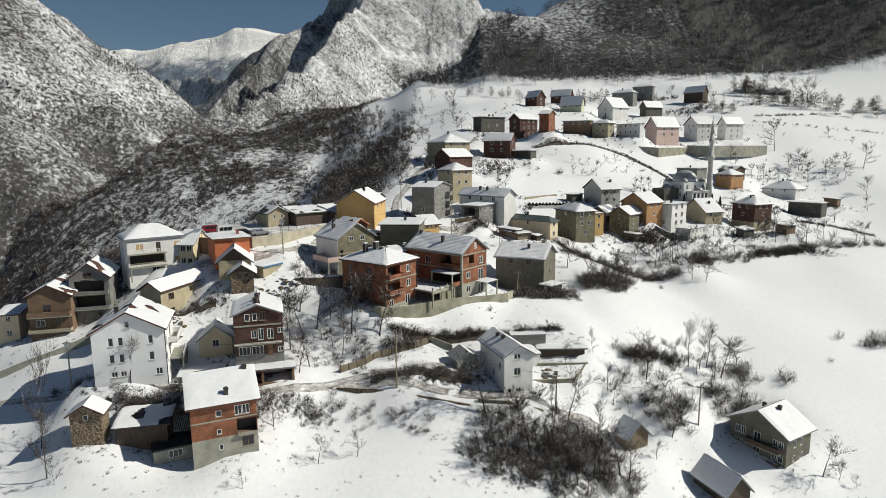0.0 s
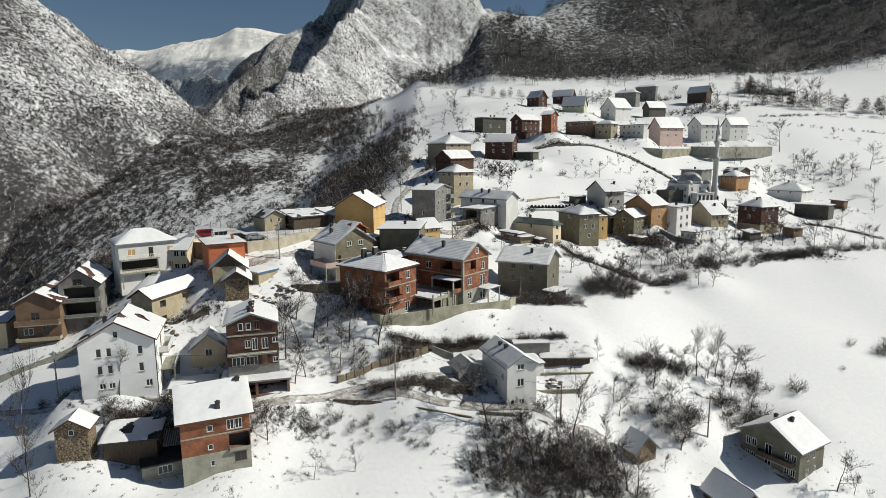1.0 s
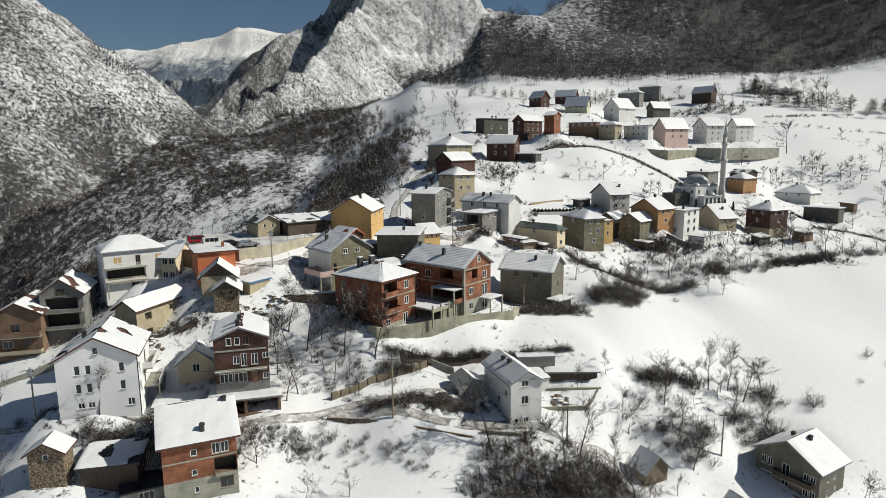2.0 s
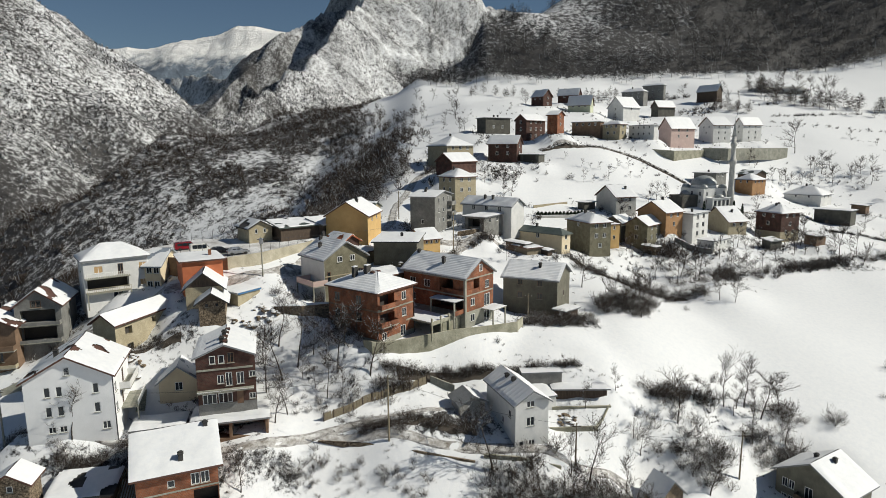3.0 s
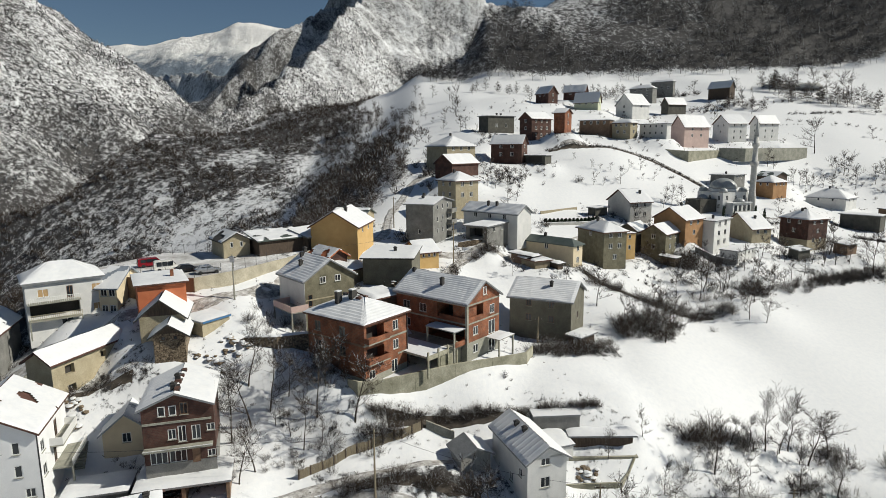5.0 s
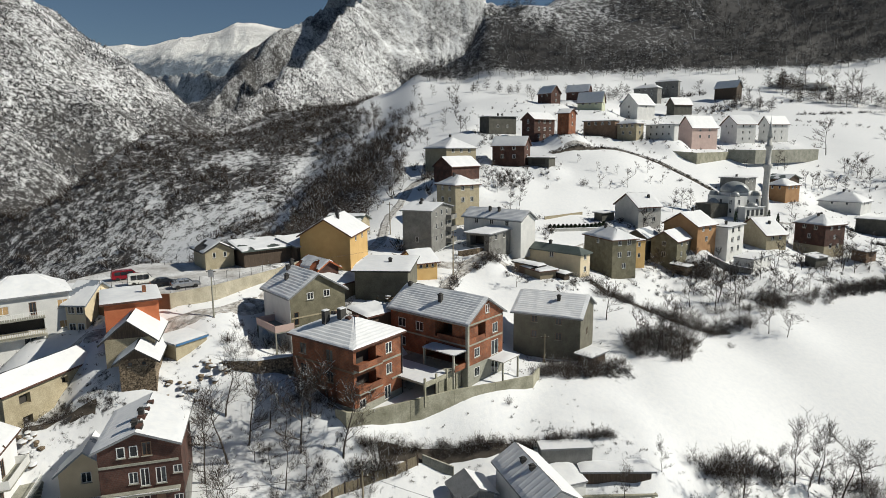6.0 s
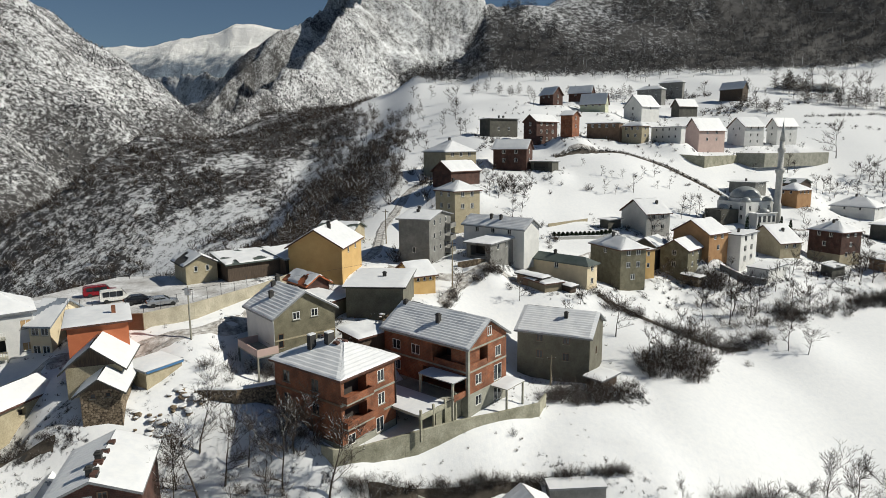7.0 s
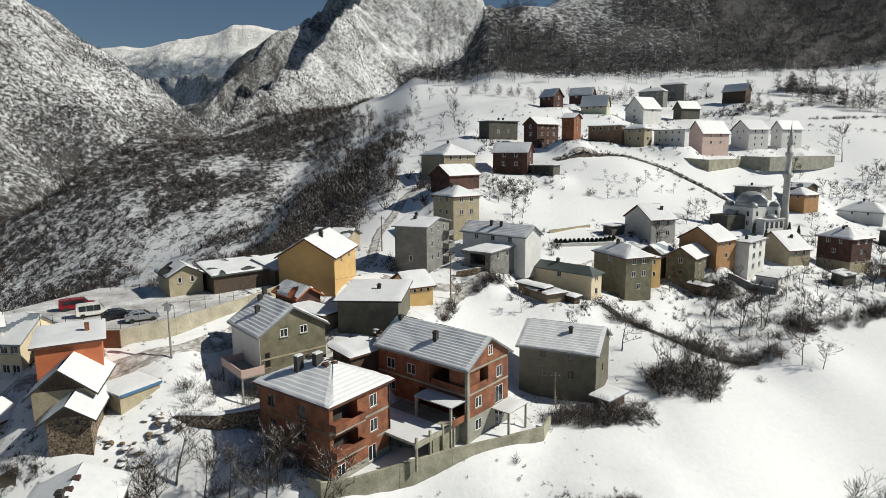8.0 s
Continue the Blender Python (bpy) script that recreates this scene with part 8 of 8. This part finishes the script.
# trees on the brow of the meadow and beside the road
for tx, ty, th in ((-78.1, 431.3, 8.0), (-69.7, 424.9, 8.0), (-64.0, 422.6, 8.0), (-54.3, 405.0, 8.0), (-49.0, 397.4, 8.0), (-74.3, 435.6, 8.0), (-61.2, 427.5, 8.0), (-40.4, 409.2, 8.0), (-36.7, 390.6, 8.0), (-37.3, 360.7, 8.0), (-29.7, 337.2, 8.0), (-22.5, 310.3, 7.7), (-33.3, 351.6, 7.4), (-13.8, 335.5, 8.0), (-10.9, 348.8, 3.7), (6.8, 323.5, 6.7), (-28.0, 393.0, 5.1), (-23.7, 378.6, 4.8), (-4.1, 319.9, 3.3), (-16.1, 420.3, 5.5), (-5.5, 405.2, 5.2), (4.2, 382.5, 6.5), (-42.2, 333.0, 8.0), (-36.6, 312.1, 7.8), (-9.9, 277.8, 5.6), (-7.9, 281.1, 5.7), (-5.5, 271.2, 4.3), (14.7, 292.6, 3.0), (9.9, 287.1, 4.7), (7.7, 288.7, 4.7), (0.9, 295.8, 3.6), (16.5, 223.3, 5.1), (13.9, 221.3, 4.2), (15.8, 230.1, 5.3), (20.9, 225.1, 6.1), (20.0, 228.1, 5.3), (27.0, 232.2, 3.6)):
    tree(tx, ty, th)

# fruit trees on the terraces beyond the mosque, the ditch and the bank above the field
for tx, ty, th in ((172.6, 294.3, 8.0), (167.1, 296.4, 6.3), (185.4, 289.1, 8.0), (183.0, 290.4, 6.4), (200.8, 292.6, 9.0), (186.9, 269.3, 9.0), (176.9, 253.2, 5.2), (152.8, 236.5, 6.6), (120.1, 199.6, 9.0), (113.7, 206.6, 7.7), (111.8, 208.4, 6.6), (129.5, 206.0, 9.0), (127.2, 199.2, 7.8), (148.2, 216.6, 7.4), (146.2, 209.5, 8.4), (181.1, 279.7, 6.2), (169.2, 283.4, 6.2), (147.8, 282.0, 5.9), (140.7, 278.4, 5.2), (136.0, 290.5, 6.0), (82.5, 183.4, 6.6), (87.1, 184.3, 5.7), (64.7, 180.8, 7.2), (68.7, 180.4, 6.3), (59.0, 183.9, 5.4), (76.2, 235.3, 4.6), (81.1, 240.5, 4.7)):
    tree(tx, ty, th)
scatter("hedge", "dark hedge along the ditch beyond the last houses", "hedge", BUSHES_DENSE, np.concatenate([strip([(133.9, 230.2), (148.0, 232.3), (156.2, 228.4), (160.0, 223.6)], 0.8, 150, 0.7, 1.8, 101), strip([(97.2, 189.1), (110.2, 195.2), (117.6, 198.5), (126.5, 198.1)], 2.0, 90, 1.0, 3.0, 102)]), TWIG_DARK)

# dark wood beside the road and the tall trees at the meadow's far side
scatter("wood", "dark leafless trees in the hollow beside the road", "trees", WOODS_DENSE, np.concatenate([blob(-34, 206, 17, 28, -8, 90, 3.5, 7, 31), blob(-18, 240, 8, 18, 0, 36, 3.5, 6.5, 32), blob(-50, 180, 26, 11, 15, 75, 3, 6, 33), blob(-36, 262, 18, 32, 0, 26, 2, 5, 38), blob(-30, 325, 14, 34, 0, 22, 3, 6, 39), blob(-58, 408, 26, 26, 0, 70, 4, 7, 40), blob(-20, 365, 14, 12, 0, 24, 3, 6, 41), strip([(-240, 300), (-215, 324), (-176, 402), (-130, 500), (-78, 536)], 14, 230, 4, 8, 42)]), TWIG)
scatter("wood", "tall leafless trees along the upper terraces", "trees", WOODS_DENSE, np.concatenate([strip([(196, 388), (240, 380), (300, 372)], 9, 70, 6, 11, 34), blob(203, 414, 14, 10, 0, 22, 5, 12, 35), strip([(150, 370), (176, 372)], 6, 16, 5, 8, 36), strip([(22, 415), (60, 400), (100, 410), (140, 418)], 10, 46, 4, 8, 37)]), TWIG)

# the wooded hill: trees wherever the brush layer says wood
rng_w = np.random.RandomState(7)
px_, py_ = rng_w.uniform(-30, 430, 16000), rng_w.uniform(440, 660, 16000)
foot_ = np.interp(px_, [-30, 0, 80, 160, 300, 500], [490, 458, 452, 458, 462, 470])
okay = (py_ > foot_ - 4 + rng_w.uniform(-3, 8, 16000)) & (px_ > -0.5 * (py_ - 440) - 10)
sel = np.stack([px_, py_, rng_w.uniform(5, 10.5, 16000)], -1)[okay & (fbm(px_, py_, 45, 4, 19) + 0.25 * ease(150, 300, px_) + 0.2 * ease(60, 15, py_ - foot_) > rng_w.uniform(0.34, 0.58, 16000))][:5800]
scatter("forest", "leafless forest that covers the steep hill", "forest", WOODS, sel, TWIG_GREY)
# scrub slope across the hollow: clumps with open snow between
px_, py_ = rng_w.uniform(-235, 0, 40000), rng_w.uniform(172, 560, 40000)
dens = (cover_at(px_, py_) / 0.52) * np.clip(2.6 * fbm(px_, py_, 34, 4, 77, 0.65) - 0.75, 0.03, 1)
okay = dens > rng_w.uniform(0.05, 0.9, 40000)
sel = np.stack([px_, py_, rng_w.uniform(2.0, 5.6, 40000)], -1)[okay][:5900]
scatter("scrub", "frosted leafless scrub on the slope across the hollow", "scrub", BUSHES, sel, TWIG)


# woods on the mountains across the gorge
FAR_TREES = [as_arrays(*far_tree(160 + k)) for k in range(6)]
px_, py_ = rng_w.uniform(-900, -285, 40000), rng_w.uniform(330, 1500, 40000)
okay = (fbm(px_ * 0.5, py_, 70, 4, 27) > rng_w.uniform(0.36, 0.60, 40000)) & (mountain_height(px_, py_) > -20)
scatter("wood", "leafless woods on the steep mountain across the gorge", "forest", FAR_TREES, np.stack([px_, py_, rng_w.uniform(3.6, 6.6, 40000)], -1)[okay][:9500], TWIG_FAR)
px_, py_ = rng_w.uniform(-450, 420, 40000), rng_w.uniform(830, 2600, 40000)
okay = (fbm(px_ * 0.6, py_, 110, 4, 29) > rng_w.uniform(0.38, 0.62, 40000)) & (mountain_height(px_, py_) > 60)
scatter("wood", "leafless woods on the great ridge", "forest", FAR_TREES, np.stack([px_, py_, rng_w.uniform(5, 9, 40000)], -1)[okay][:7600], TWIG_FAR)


# ---- dark conifers by the mosque ----
def cypress(x, y, h):
    ob = thing("cypress_tree", pose(x, y, ground_z(x, y)), "slim dark evergreen cypress beside the mosque", "tree", "cypresses")
    rng = random.Random(int(x * 13))
    bm = bmesh.new()
    tube(bm, [(0, 0, -0.3), (0, 0, h * 0.9)], [0.1, 0.03], 6)
    part("trunk", bm, BARK, ob)
    bm = bmesh.new()
    for k in range(260):
        z = rng.uniform(0.3, h)
        r = 0.75 * (1 - z / h) ** 0.6 * rng.uniform(0.7, 1.15)
        a = rng.uniform(0, 2 * math.pi)
        c = Vector((r * math.cos(a), r * math.sin(a), z))
        u = Vector((-math.sin(a), math.cos(a), 0)) * 0.13
        v = Vector((math.cos(a) * 0.15, math.sin(a) * 0.15, 0.42))
        poly(bm, (c - u, c + u, c + v))
    part("crown", bm, HEDGE, ob)


for tx, ty in ((90.5, 228.5), (93.2, 227.0), (102.0, 231.0), (106.0, 233.0)):
    cypress(tx, ty, 4.6)

for k in range(14):
    cypress(29.6 + 1.22 * k, 206.4 + 0.40 * k, 1.15)


# dead grass and twigs that stick out of the snow
def tuft(seed):
    rng = random.Random(seed)
    vs, fs = [], []
    for k in range(9):
        a = rng.uniform(0, 2 * math.pi)
        o = Vector((rng.uniform(-0.5, 0.5), rng.uniform(-0.5, 0.5), -0.05))
        thorn(vs, fs, o, o + Vector((math.cos(a) * 0.5, math.sin(a) * 0.5, rng.uniform(0.4, 1.0))), 0.06)
    return vs, fs


TUFTS = [as_arrays(*tuft(200 + k)) for k in range(6)]
px_, py_ = rng_w.uniform(-85, 75, 14000), rng_w.uniform(62, 150, 14000)
field = (px_ > 20) & (py_ > 124 - 0.15 * px_)
dens = 0.10 + 0.8 * cover_at(px_, py_) + 0.5 * (fbm(px_, py_, 9, 3, 55) - 0.45)
okay = (dens > rng_w.uniform(0.05, 0.75, 14000)) & ~field
sel = np.stack([px_, py_, rng_w.uniform(0.18, 0.5, 14000)], -1)[okay][:2400]
scatter("dead_grass", "dead grass and twigs sticking out of the snow", "grass", TUFTS, sel, TWIG)
px_, py_ = rng_w.uniform(-60, 190, 16000), rng_w.uniform(150, 330, 16000)
dens = 0.02 + 0.8 * cover_at(px_, py_) + 0.4 * (fbm(px_, py_, 14, 3, 56) - 0.5)
okay = dens > rng_w.uniform(0.1, 0.75, 16000)
sel = np.stack([px_, py_, rng_w.uniform(0.3, 0.8, 16000)], -1)[okay][:1500]
scatter("dead_grass", "dead grass and low brush among the upper houses", "grass", TUFTS, sel, TWIG)
